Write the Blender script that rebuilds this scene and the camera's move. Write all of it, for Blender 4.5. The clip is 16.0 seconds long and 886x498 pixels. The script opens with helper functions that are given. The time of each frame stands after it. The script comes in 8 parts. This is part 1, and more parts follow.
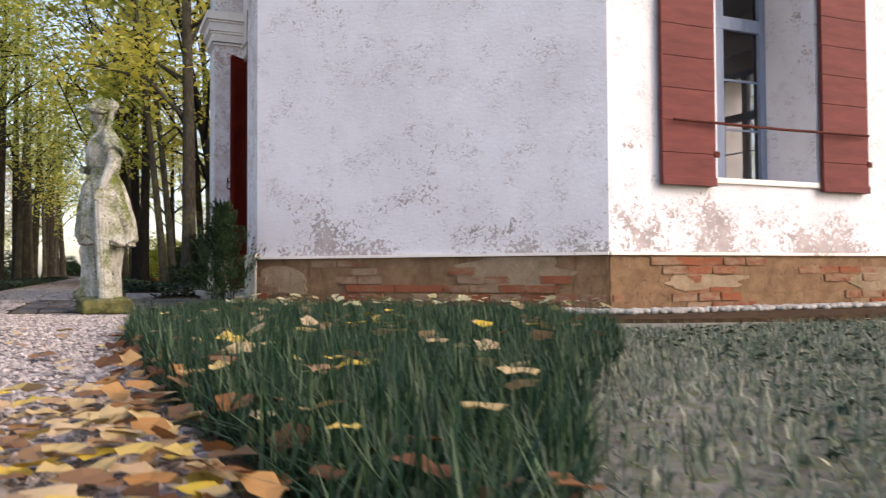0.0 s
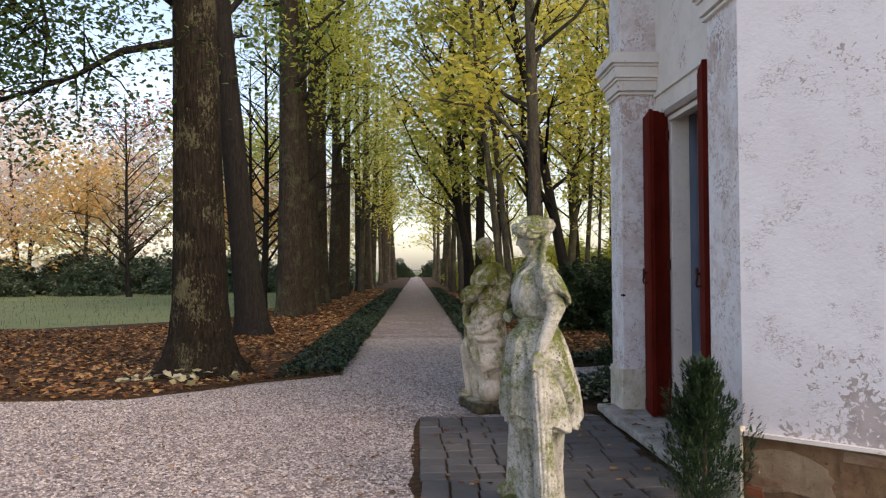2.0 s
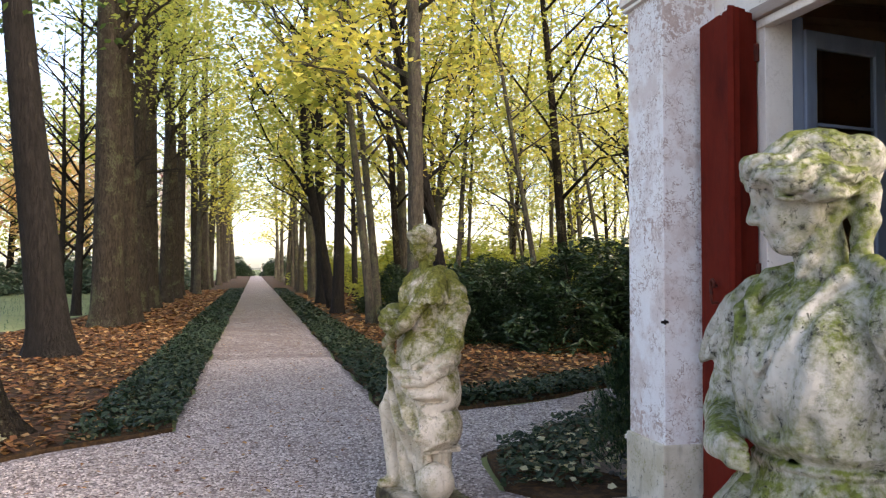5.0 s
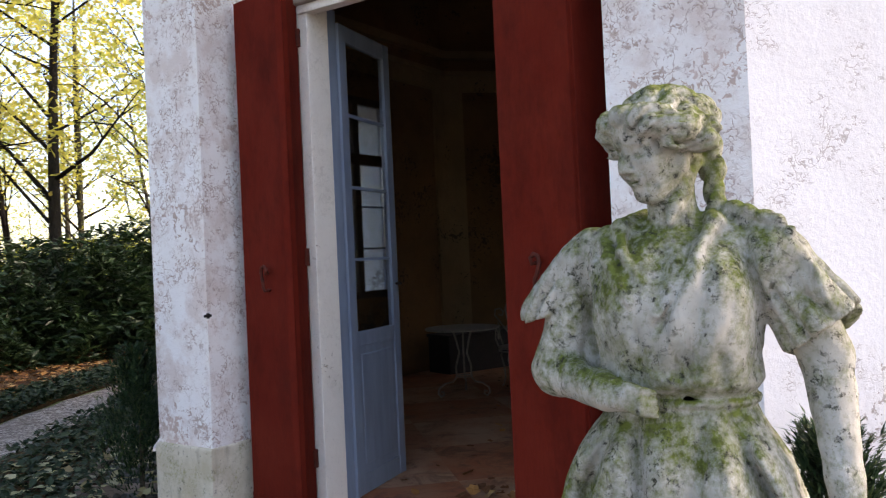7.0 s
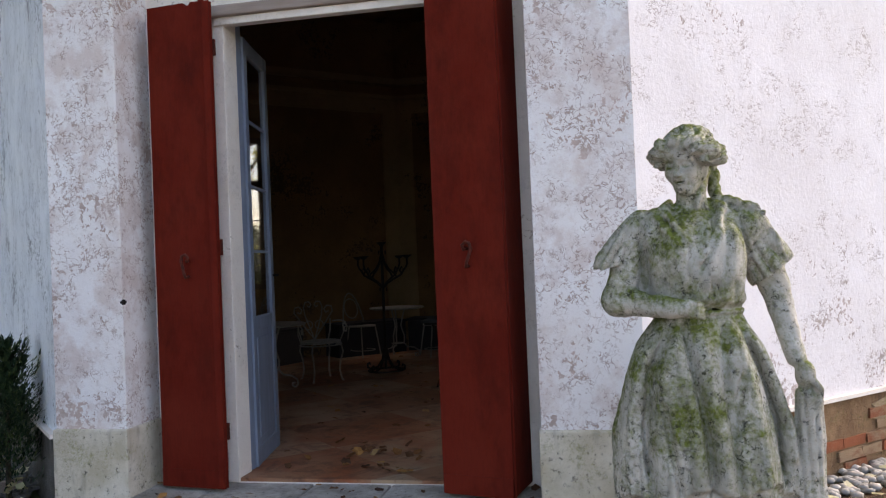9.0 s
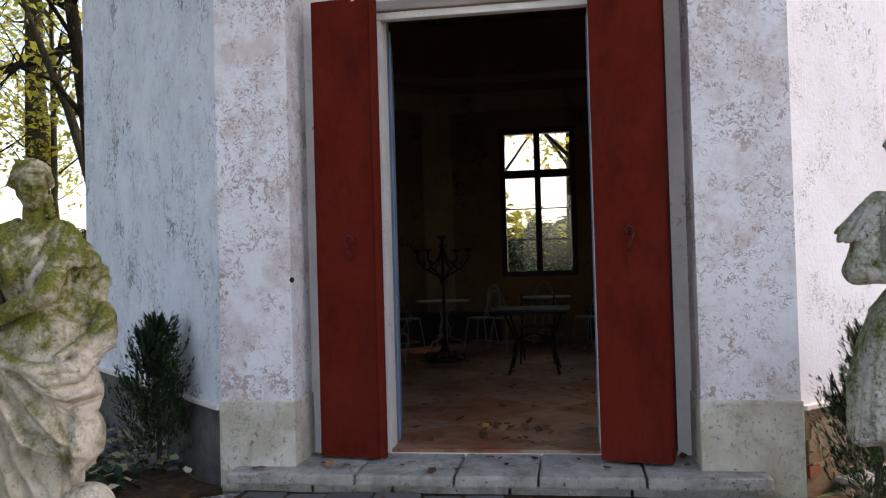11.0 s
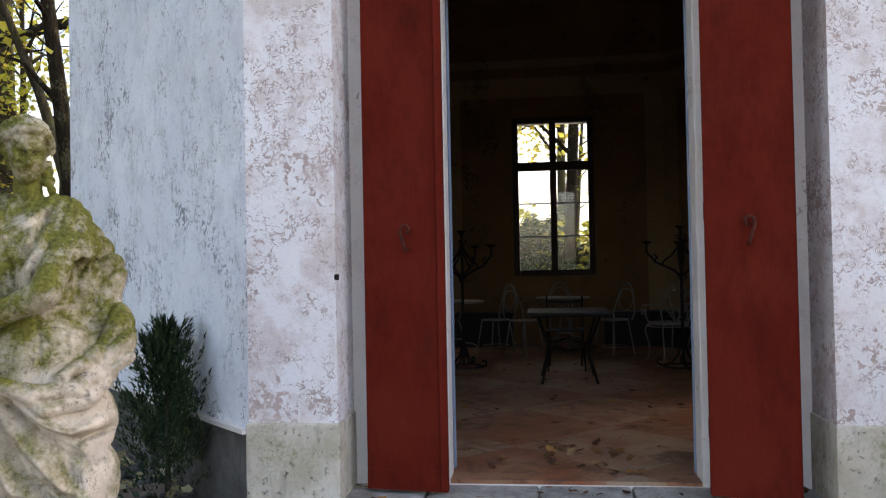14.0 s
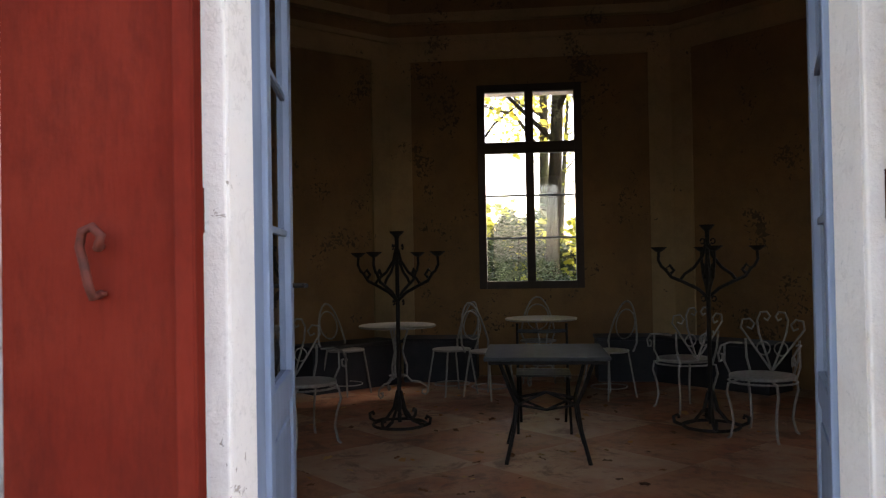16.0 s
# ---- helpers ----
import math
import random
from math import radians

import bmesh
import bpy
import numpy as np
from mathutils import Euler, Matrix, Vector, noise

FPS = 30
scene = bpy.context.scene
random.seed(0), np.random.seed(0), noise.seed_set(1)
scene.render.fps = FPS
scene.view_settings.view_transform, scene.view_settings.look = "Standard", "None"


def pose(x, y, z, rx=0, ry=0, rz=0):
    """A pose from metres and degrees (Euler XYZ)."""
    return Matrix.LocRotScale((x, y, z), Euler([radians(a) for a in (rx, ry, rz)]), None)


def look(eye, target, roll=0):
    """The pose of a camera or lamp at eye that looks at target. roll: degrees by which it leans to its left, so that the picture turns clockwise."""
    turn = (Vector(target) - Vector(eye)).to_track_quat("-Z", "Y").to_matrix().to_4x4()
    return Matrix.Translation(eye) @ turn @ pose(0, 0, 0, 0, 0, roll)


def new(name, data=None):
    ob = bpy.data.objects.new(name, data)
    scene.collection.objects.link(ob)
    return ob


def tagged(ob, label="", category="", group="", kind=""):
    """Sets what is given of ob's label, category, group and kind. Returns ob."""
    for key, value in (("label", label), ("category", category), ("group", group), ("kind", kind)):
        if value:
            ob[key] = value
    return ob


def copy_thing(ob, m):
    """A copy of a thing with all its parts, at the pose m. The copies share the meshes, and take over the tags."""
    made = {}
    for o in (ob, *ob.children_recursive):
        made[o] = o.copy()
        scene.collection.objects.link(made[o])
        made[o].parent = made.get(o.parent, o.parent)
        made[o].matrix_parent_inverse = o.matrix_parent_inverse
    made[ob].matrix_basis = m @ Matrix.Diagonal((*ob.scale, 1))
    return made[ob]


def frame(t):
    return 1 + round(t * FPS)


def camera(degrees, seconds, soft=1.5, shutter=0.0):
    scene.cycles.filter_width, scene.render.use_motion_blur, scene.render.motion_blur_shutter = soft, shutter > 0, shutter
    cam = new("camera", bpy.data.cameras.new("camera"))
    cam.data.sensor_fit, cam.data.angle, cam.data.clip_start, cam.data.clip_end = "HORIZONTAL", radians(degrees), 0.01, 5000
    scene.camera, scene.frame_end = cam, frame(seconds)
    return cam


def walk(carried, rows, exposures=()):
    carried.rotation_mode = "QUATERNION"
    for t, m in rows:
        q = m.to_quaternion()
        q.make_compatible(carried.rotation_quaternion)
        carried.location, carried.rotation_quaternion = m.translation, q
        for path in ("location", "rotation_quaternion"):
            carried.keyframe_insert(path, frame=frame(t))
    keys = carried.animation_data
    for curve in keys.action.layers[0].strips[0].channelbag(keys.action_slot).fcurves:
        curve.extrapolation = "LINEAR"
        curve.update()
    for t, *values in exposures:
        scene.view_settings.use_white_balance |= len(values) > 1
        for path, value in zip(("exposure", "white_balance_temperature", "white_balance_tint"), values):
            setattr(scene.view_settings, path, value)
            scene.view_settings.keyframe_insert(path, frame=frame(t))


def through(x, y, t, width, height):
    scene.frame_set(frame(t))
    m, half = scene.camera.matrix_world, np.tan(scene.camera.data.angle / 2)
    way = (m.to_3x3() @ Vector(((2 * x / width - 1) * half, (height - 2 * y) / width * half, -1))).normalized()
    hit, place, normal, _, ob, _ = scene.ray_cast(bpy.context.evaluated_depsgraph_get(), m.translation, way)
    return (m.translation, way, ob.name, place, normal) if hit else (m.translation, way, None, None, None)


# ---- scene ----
cam = camera(57.4, 16.0, 1.2, 0.12)
PATH = [
    (0, (0.048, 0.736, 0.336), (0.841, 2.572, 0.395), -0.3),
    (0.5, (-0.101, 1.374, 0.679), (0.38, 3.314, 0.739), -0.2),
    (1, (-0.215, 2.058, 0.985), (0.0, 4.045, 1.044), -0.4),
    (1.5, (-0.399, 2.796, 1.291), (-0.3, 4.793, 1.346), -0.3),
    (2, (-0.631, 3.383, 1.555), (-0.564, 5.381, 1.608), -0.3),
    (2.5, (-0.803, 4.13, 1.644), (-0.737, 6.128, 1.696), 0.0),
    (3, (-0.872, 4.863, 1.582), (-0.806, 6.861, 1.635), 0.2),
    (5.5, (-0.977, 7.385, 1.628), (-0.302, 9.267, 1.667), -0.8),
    (6, (-0.995, 7.576, 1.629), (0.017, 9.3, 1.659), -2.0),
    (6.2, (-1.055, 7.638, 1.632), (0.159, 9.227, 1.659), -2.5),
    (6.5, (-1.247, 7.731, 1.603), (0.186, 9.126, 1.624), -2.6),
    (7, (-1.572, 7.933, 1.553), (0.085, 9.052, 1.578), -2.6),
    (7.5, (-1.9, 8.164, 1.534), (-0.083, 9.0, 1.559), -2.5),
    (8, (-2.296, 8.324, 1.528), (-0.399, 8.956, 1.551), -2.5),
    (10.5, (-3.271, 9.645, 1.348), (-1.297, 9.962, 1.389), -1.9),
    (11, (-3.39, 9.907, 1.359), (-1.414, 10.218, 1.398), -1.6),
    (11.5, (-3.45, 10.167, 1.373), (-1.473, 10.472, 1.413), -1.4),
    (12, (-3.471, 10.37, 1.364), (-1.494, 10.67, 1.405), -1.3),
    (12.5, (-3.522, 10.499, 1.388), (-1.542, 10.782, 1.426), -1.2),
    (13, (-3.408, 10.604, 1.375), (-1.426, 10.87, 1.415), -1.2),
    (13.5, (-3.058, 10.645, 1.377), (-1.074, 10.897, 1.416), -1.1),
    (14, (-2.618, 10.589, 1.352), (-0.633, 10.828, 1.387), -1.1),
    (14.5, (-2.067, 10.556, 1.353), (-0.081, 10.788, 1.39), -1.5),
    (15, (-1.409, 10.542, 1.386), (0.578, 10.759, 1.415), -1.0),
    (15.5, (-0.644, 10.448, 1.399), (1.345, 10.659, 1.427), -1.0),
    (16, (0.104, 10.453, 1.481), (2.094, 10.655, 1.508), -1.0),
]
EXPOSURES = [(0, 1.25, 7050, 20), (1.5, 1.1, 7200, 20), (3, 1.25, 7200, 20), (5.5, 2.05, 7200, 20), (8, 1.95, 7350, 20), (10.5, 1.75, 7400, 21), (12.5, 1.75, 7450, 21), (13.5, 1.95, 7500, 21), (14.5, 2.35, 7600, 21), (15, 2.5, 7800, 21), (15.5, 2.9, 7900, 20), (16, 3.35, 7700, 20)]
walk(cam, [(t, look(eye, target, roll)) for t, eye, target, roll in PATH], EXPOSURES)

# ---- light ----
world = bpy.data.worlds.new("world")
scene.world = world
world.use_nodes = True
wn = world.node_tree
sky = wn.nodes.new("ShaderNodeTexSky")
sky.sky_type = "NISHITA"
sky.sun_disc = False
SUN_AZ, SUN_EL = 142.0, 34.0          # compass-like angle from +y towards +x, and height
sky.sun_elevation, sky.sun_rotation = radians(SUN_EL), radians(SUN_AZ)
sky.air_density, sky.dust_density, sky.ozone_density = 1.0, 2.0, 1.0
wn.links.new(sky.outputs[0], wn.nodes["Background"].inputs[0])
wn.nodes["Background"].inputs[1].default_value = 0.15
sun = new("sun", bpy.data.lights.new("sun", "SUN"))
sun.data.energy, sun.data.angle, sun.data.color = 0.65, radians(24), (1.0, 0.92, 0.82)
to_sun = Vector((math.sin(radians(SUN_AZ)) * math.cos(radians(SUN_EL)), math.cos(radians(SUN_AZ)) * math.cos(radians(SUN_EL)), math.sin(radians(SUN_EL))))
sun.matrix_world = look(to_sun * 60, (0, 0, 0))


# ---- helpers for materials ----
def node(nt, kind, **values):
    n = nt.nodes.new(kind)
    for key, value in values.items():
        n.inputs[key.replace("_", " ")].default_value = value
    return n


def material(name, rough=0.85, metal=0.0, spec=0.3):
    m = bpy.data.materials.new(name)
    m.use_nodes = True
    nt = m.node_tree
    b = nt.nodes["Principled BSDF"]
    b.inputs["Roughness"].default_value, b.inputs["Metallic"].default_value = rough, metal
    b.inputs["Specular IOR Level"].default_value = spec
    return m, nt, b


def coords(nt, kind="Object", scale=(1, 1, 1)):
    c = nt.nodes.new("ShaderNodeTexCoord")
    mp = nt.nodes.new("ShaderNodeMapping")
    mp.inputs["Scale"].default_value = scale
    nt.links.new(c.outputs[kind], mp.inputs["Vector"])
    return mp.outputs[0]


def world_coords(nt, scale=(1, 1, 1)):
    c = nt.nodes.new("ShaderNodeNewGeometry")
    mp = nt.nodes.new("ShaderNodeMapping")
    mp.inputs["Scale"].default_value = scale
    nt.links.new(c.outputs["Position"], mp.inputs["Vector"])
    return mp.outputs[0]


def noise_tex(nt, vec, scale, detail=4.0, rough=0.55, distort=0.0):
    n = node(nt, "ShaderNodeTexNoise", Scale=scale, Detail=detail, Roughness=rough, Distortion=distort)
    nt.links.new(vec, n.inputs["Vector"])
    return n.outputs["Fac"]


def voronoi_tex(nt, vec, scale, feature="F1", out="Distance"):
    n = node(nt, "ShaderNodeTexVoronoi", Scale=scale)
    n.feature = feature
    nt.links.new(vec, n.inputs["Vector"])
    return n.outputs[out]


def ramp(nt, fac, stops, interpolation="LINEAR"):
    r = nt.nodes.new("ShaderNodeValToRGB")
    r.color_ramp.interpolation = interpolation
    el = r.color_ramp.elements
    while len(el) < len(stops):
        el.new(0.5)
    for e, (p, c) in zip(el, stops):
        e.position = p
        e.color = (c, c, c, 1) if isinstance(c, (int, float)) else (*c, 1)
    nt.links.new(fac, r.inputs[0])
    return r.outputs[0]


def mix(nt, fac, a, b, kind="MIX"):
    n = nt.nodes.new("ShaderNodeMix")
    n.data_type, n.blend_type = "RGBA", kind
    for socket, value in ((n.inputs[0], fac), (n.inputs[6], a), (n.inputs[7], b)):
        if isinstance(value, (int, float)):
            socket.default_value = value
        elif isinstance(value, tuple):
            socket.default_value = (*value, 1)
        else:
            nt.links.new(value, socket)
    return n.outputs[2]


def calc(nt, op, a, b=0.5):
    n = nt.nodes.new("ShaderNodeMath")
    n.operation = op
    n.use_clamp = True
    for socket, value in zip(n.inputs, (a, b)):
        if isinstance(value, (int, float)):
            socket.default_value = value
        else:
            nt.links.new(value, socket)
    return n.outputs[0]


def bump(nt, bsdf, height, strength=0.4, distance=0.01):
    n = node(nt, "ShaderNodeBump", Strength=strength, Distance=distance)
    nt.links.new(height, n.inputs["Height"])
    nt.links.new(n.outputs[0], bsdf.inputs["Normal"])


def random_value(nt, island=False):
    if island:
        return nt.nodes.new("ShaderNodeNewGeometry").outputs["Random Per Island"]
    return nt.nodes.new("ShaderNodeObjectInfo").outputs["Random"]


def paint(nt, bsdf, colour):
    nt.links.new(colour, bsdf.inputs["Base Color"])


def plaster(name, base, tint, under, flake, crack, dirt=0.25, fine=1.0, spread_=(0.46, 0.62), long=1.0, low=0.0, rubbed=0.3):
    """Old limewash: tinted clouds, a crackle of fine lines, flakes off to the coat below."""
    m, nt, b = material(name, 0.9, spec=0.15)
    v = world_coords(nt)
    w = world_coords(nt, (1, 1, long))
    cloud = noise_tex(nt, v, 1.1, 5, 0.6)
    c = mix(nt, ramp(nt, cloud, [(0.35, 0.0), (0.7, 1.0)]), base, tint)
    warped = nt.nodes.new("ShaderNodeMix")
    warped.data_type = "VECTOR"
    warped.inputs[0].default_value = 0.2
    nt.links.new(v, warped.inputs[4])
    cn = node(nt, "ShaderNodeTexNoise", Scale=7.0 * fine, Detail=3.0)
    nt.links.new(v, cn.inputs["Vector"])
    nt.links.new(cn.outputs["Color"], warped.inputs[5])
    edge = voronoi_tex(nt, warped.outputs[1], 17.0 * fine, "DISTANCE_TO_EDGE")
    net = ramp(nt, edge, [(0.0, 1.0), (0.03, 0.75), (0.055, 0.0)])
    net = calc(nt, "MULTIPLY", net, ramp(nt, noise_tex(nt, v, 11.0 * fine, 4, 0.6), [(0.47, 0.0), (0.54, 1.0)]))
    worm = ramp(nt, noise_tex(nt, w, 19.0 * fine, 2, 0.5, 1.3), [(0.44, 0.0), (0.465, 1.0), (0.51, 1.0), (0.535, 0.0)])
    worm = calc(nt, "MULTIPLY", worm, ramp(nt, noise_tex(nt, w, 19.0 * fine, 3, 0.6), [(0.47, 0.0), (0.53, 1.0)]))
    where = ramp(nt, noise_tex(nt, v, 4.2, 5, 0.65), [(spread_[0], 0.0), (spread_[1], 1.0)])
    line = calc(nt, "MULTIPLY", calc(nt, "MULTIPLY", calc(nt, "MAXIMUM", net, worm), where), crack)
    fl = noise_tex(nt, v, 26.0 * fine, 5, 0.62, 0.6)
    zone = noise_tex(nt, v, 1.7, 4, 0.6)
    level = calc(nt, "ADD", calc(nt, "MULTIPLY", zone, 0.75), calc(nt, "MULTIPLY", fl, 0.6))
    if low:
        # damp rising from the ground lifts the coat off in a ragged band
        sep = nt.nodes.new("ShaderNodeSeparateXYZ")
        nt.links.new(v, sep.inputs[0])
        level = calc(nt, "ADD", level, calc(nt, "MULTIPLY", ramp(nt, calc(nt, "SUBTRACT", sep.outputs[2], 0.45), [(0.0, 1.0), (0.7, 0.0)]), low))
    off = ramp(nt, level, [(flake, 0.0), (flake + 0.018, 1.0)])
    shade = ramp(nt, noise_tex(nt, v, 5.5, 4, 0.6), [(0.38, 0.0), (0.62, 1.0)])
    c = mix(nt, off, c, mix(nt, shade, under, tuple(0.72 * k for k in under)))
    rub = ramp(nt, noise_tex(nt, v, 3.1, 6, 0.72), [(0.47, 0.0), (0.60, rubbed)])
    c = mix(nt, rub, c, tuple(0.4 * a + 0.6 * k for a, k in zip(tint, under)))
    c = mix(nt, line, c, tuple(0.74 * k for k in under))
    speck = ramp(nt, noise_tex(nt, v, 60, 3, 0.7), [(0.30, 1.0), (0.38, 0.0)])
    c = mix(nt, calc(nt, "MULTIPLY", speck, dirt), c, (0.22, 0.2, 0.19))
    paint(nt, b, c)
    h = calc(nt, "SUBTRACT", noise_tex(nt, v, 34, 5, 0.65), calc(nt, "MULTIPLY", calc(nt, "MAXIMUM", off, line), 0.45))
    bump(nt, b, h, 0.5, 0.007)
    return m


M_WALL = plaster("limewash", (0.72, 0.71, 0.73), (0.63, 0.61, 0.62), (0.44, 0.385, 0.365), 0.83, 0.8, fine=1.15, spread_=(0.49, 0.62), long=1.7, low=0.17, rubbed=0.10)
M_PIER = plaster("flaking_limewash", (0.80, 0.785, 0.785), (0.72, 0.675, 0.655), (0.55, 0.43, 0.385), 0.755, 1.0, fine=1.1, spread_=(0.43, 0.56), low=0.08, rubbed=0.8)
# north faces: the blue cast of their shade is put into the limewash
M_SIDE = plaster("shade_blue_limewash", (0.80, 0.83, 0.87), (0.70, 0.735, 0.785), (0.38, 0.40, 0.43), 0.785, 0.8, 0.6, spread_=(0.45, 0.62), long=0.45)
M_TRIM = plaster("smooth_limewash", (0.80, 0.745, 0.68), (0.72, 0.66, 0.60), (0.52, 0.44, 0.37), 0.82, 0.25, 0.2)
# ochre walls and ceiling: part of the room's dimness is in the base colour
M_INNER = plaster("dimmed_ochre_plaster", (0.235, 0.138, 0.062), (0.165, 0.096, 0.044), (0.09, 0.06, 0.035), 0.78, 0.1, 0.3)
# cream taken down to brown, so the colour carries the indoor shade
M_BAND = plaster("dimmed_cream_plaster", (0.34, 0.235, 0.125), (0.26, 0.18, 0.095), (0.11, 0.085, 0.053), 0.80, 0.1, 0.3)


def stone(name, base, stain, moss, amount, rough=0.9, scale=1.0, pits=0.75, up=0.0, grit=0.36, crust=0.0, high=None, earth=0.0, foot=((0.045, 0.035, 0.022), (0.10, 0.085, 0.045))):
    """Weathered stone: stains, runs of dirt, moss (more on upward faces), black crusts; high: heights between which moss thickens."""
    m, nt, b = material(name, rough, spec=0.2)
    v = world_coords(nt)
    c = mix(nt, ramp(nt, noise_tex(nt, v, 5 * scale, 6, 0.65), [(0.35, 0.0), (0.65, 1.0)]), base, stain)
    streak = noise_tex(nt, world_coords(nt, (1, 1, 0.18)), 16 * scale, 5, 0.6)
    c = mix(nt, ramp(nt, streak, [(0.56, 0.0), (0.76, 0.6)]), c, tuple(0.45 * k for k in stain))
    mz = calc(nt, "ADD", calc(nt, "MULTIPLY", noise_tex(nt, v, 4.5 * scale, 6, 0.75), 1.0 - grit), calc(nt, "MULTIPLY", noise_tex(nt, v, 55 * scale, 4, 0.7), grit))
    sep = nt.nodes.new("ShaderNodeSeparateXYZ")
    nt.links.new(nt.nodes.new("ShaderNodeNewGeometry").outputs["Normal"], sep.inputs[0])
    tall = nt.nodes.new("ShaderNodeSeparateXYZ")
    nt.links.new(v, tall.inputs[0])
    if up:
        mz = calc(nt, "ADD", mz, calc(nt, "MULTIPLY", sep.outputs[2], up))
    if high:
        rise = nt.nodes.new("ShaderNodeMapRange")
        rise.inputs[1].default_value, rise.inputs[2].default_value, rise.inputs[4].default_value = high
        nt.links.new(tall.outputs[2], rise.inputs[0])
        mz = calc(nt, "ADD", mz, rise.outputs[0])
    c = mix(nt, ramp(nt, mz, [(amount, 0.0), (amount + 0.16, 1.0)]), c, mix(nt, ramp(nt, noise_tex(nt, v, 70 * scale, 3, 0.6), [(0.4, 0.0), (0.6, 1.0)]), moss, tuple(1.7 * k for k in moss)))
    pit = ramp(nt, noise_tex(nt, v, 34 * scale, 6, 0.8), [(0.34, pits), (0.42, 0.0)])
    c = mix(nt, pit, c, (0.05, 0.05, 0.04))
    if crust:
        flecks = calc(nt, "MULTIPLY", ramp(nt, noise_tex(nt, v, 42, 5, 0.75, 0.8), [(0.55, 0.0), (0.60, 1.0)]), ramp(nt, noise_tex(nt, v, 6.5, 4, 0.7), [(0.46, 0.0), (0.60, 1.0)]))
        c = mix(nt, calc(nt, "MULTIPLY", flecks, crust), c, (0.035, 0.038, 0.022))
        runs = calc(nt, "MULTIPLY", ramp(nt, noise_tex(nt, world_coords(nt, (1, 1, 0.07)), 34, 3, 0.6), [(0.62, 0.0), (0.74, 1.0)]), ramp(nt, noise_tex(nt, v, 5.0, 3, 0.6), [(0.45, 0.0), (0.62, 1.0)]))
        c = mix(nt, calc(nt, "MULTIPLY", runs, 0.7 * crust), c, (0.13, 0.125, 0.09))
    if earth:
        # wet earth and algae on the rough foot of the block
        wet = nt.nodes.new("ShaderNodeMapRange")
        wet.inputs[1].default_value, wet.inputs[2].default_value, wet.inputs[3].default_value, wet.inputs[4].default_value = earth, earth + 0.035, 1.0, 0.0
        nt.links.new(calc(nt, "ADD", tall.outputs[2], calc(nt, "MULTIPLY", noise_tex(nt, v, 14, 4), 0.03)), wet.inputs[0])
        c = mix(nt, wet.outputs[0], c, mix(nt, ramp(nt, noise_tex(nt, v, 16, 4), [(0.4, 0.0), (0.6, 1.0)]), *foot))
    paint(nt, b, c)
    h = calc(nt, "SUBTRACT", noise_tex(nt, v, 45 * scale, 8, 0.8), calc(nt, "MULTIPLY", pit, 0.5))
    bump(nt, b, h, 1.0, 0.007 if crust else 0.010)
    return m


M_STATUE = stone("mossy_limestone", (0.56, 0.545, 0.49), (0.30, 0.295, 0.25), (0.080, 0.096, 0.020), 0.465, pits=1.0, up=0.13, grit=0.36, crust=0.95, earth=0.13, foot=((0.05, 0.052, 0.018), (0.13, 0.125, 0.045)))
M_STATUE_B = stone("yellow_limestone", (0.70, 0.615, 0.50), (0.43, 0.365, 0.26), (0.105, 0.102, 0.020), 0.52, pits=0.7, up=0.08, grit=0.14, crust=0.6, high=(0.75, 1.25, 0.14), earth=0.125)
M_STEP = stone("step_stone", (0.50, 0.465, 0.41), (0.28, 0.255, 0.22), (0.06, 0.06, 0.035), 0.54, pits=1.0)
M_BASE = stone("base_stone", (0.72, 0.665, 0.56), (0.52, 0.46, 0.34), (0.20, 0.19, 0.07), 0.53, scale=0.8, pits=0.7)
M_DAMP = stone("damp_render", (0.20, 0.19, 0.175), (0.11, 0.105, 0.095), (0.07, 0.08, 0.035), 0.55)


def simple(name, a, b_, scale, rough=0.8, metal=0.0, strength=0.3, dist=0.004, per=None, stretch=(1, 1, 1), spec=0.3):
    """Two tones in a noise; per: 'object' or 'island' adds a shift of tone from piece to piece."""
    m, nt, b = material(name, rough, metal, spec)
    v = world_coords(nt, stretch)
    n = noise_tex(nt, v, scale, 6, 0.6)
    f = ramp(nt, n, [(0.3, 0.0), (0.7, 1.0)])
    if per:
        f = calc(nt, "ADD", calc(nt, "MULTIPLY", f, 0.45), calc(nt, "MULTIPLY", random_value(nt, per == "island"), 0.6))
    paint(nt, b, mix(nt, f, a, b_))
    bump(nt, b, noise_tex(nt, v, scale * 5, 5, 0.65), strength, dist)
    return m


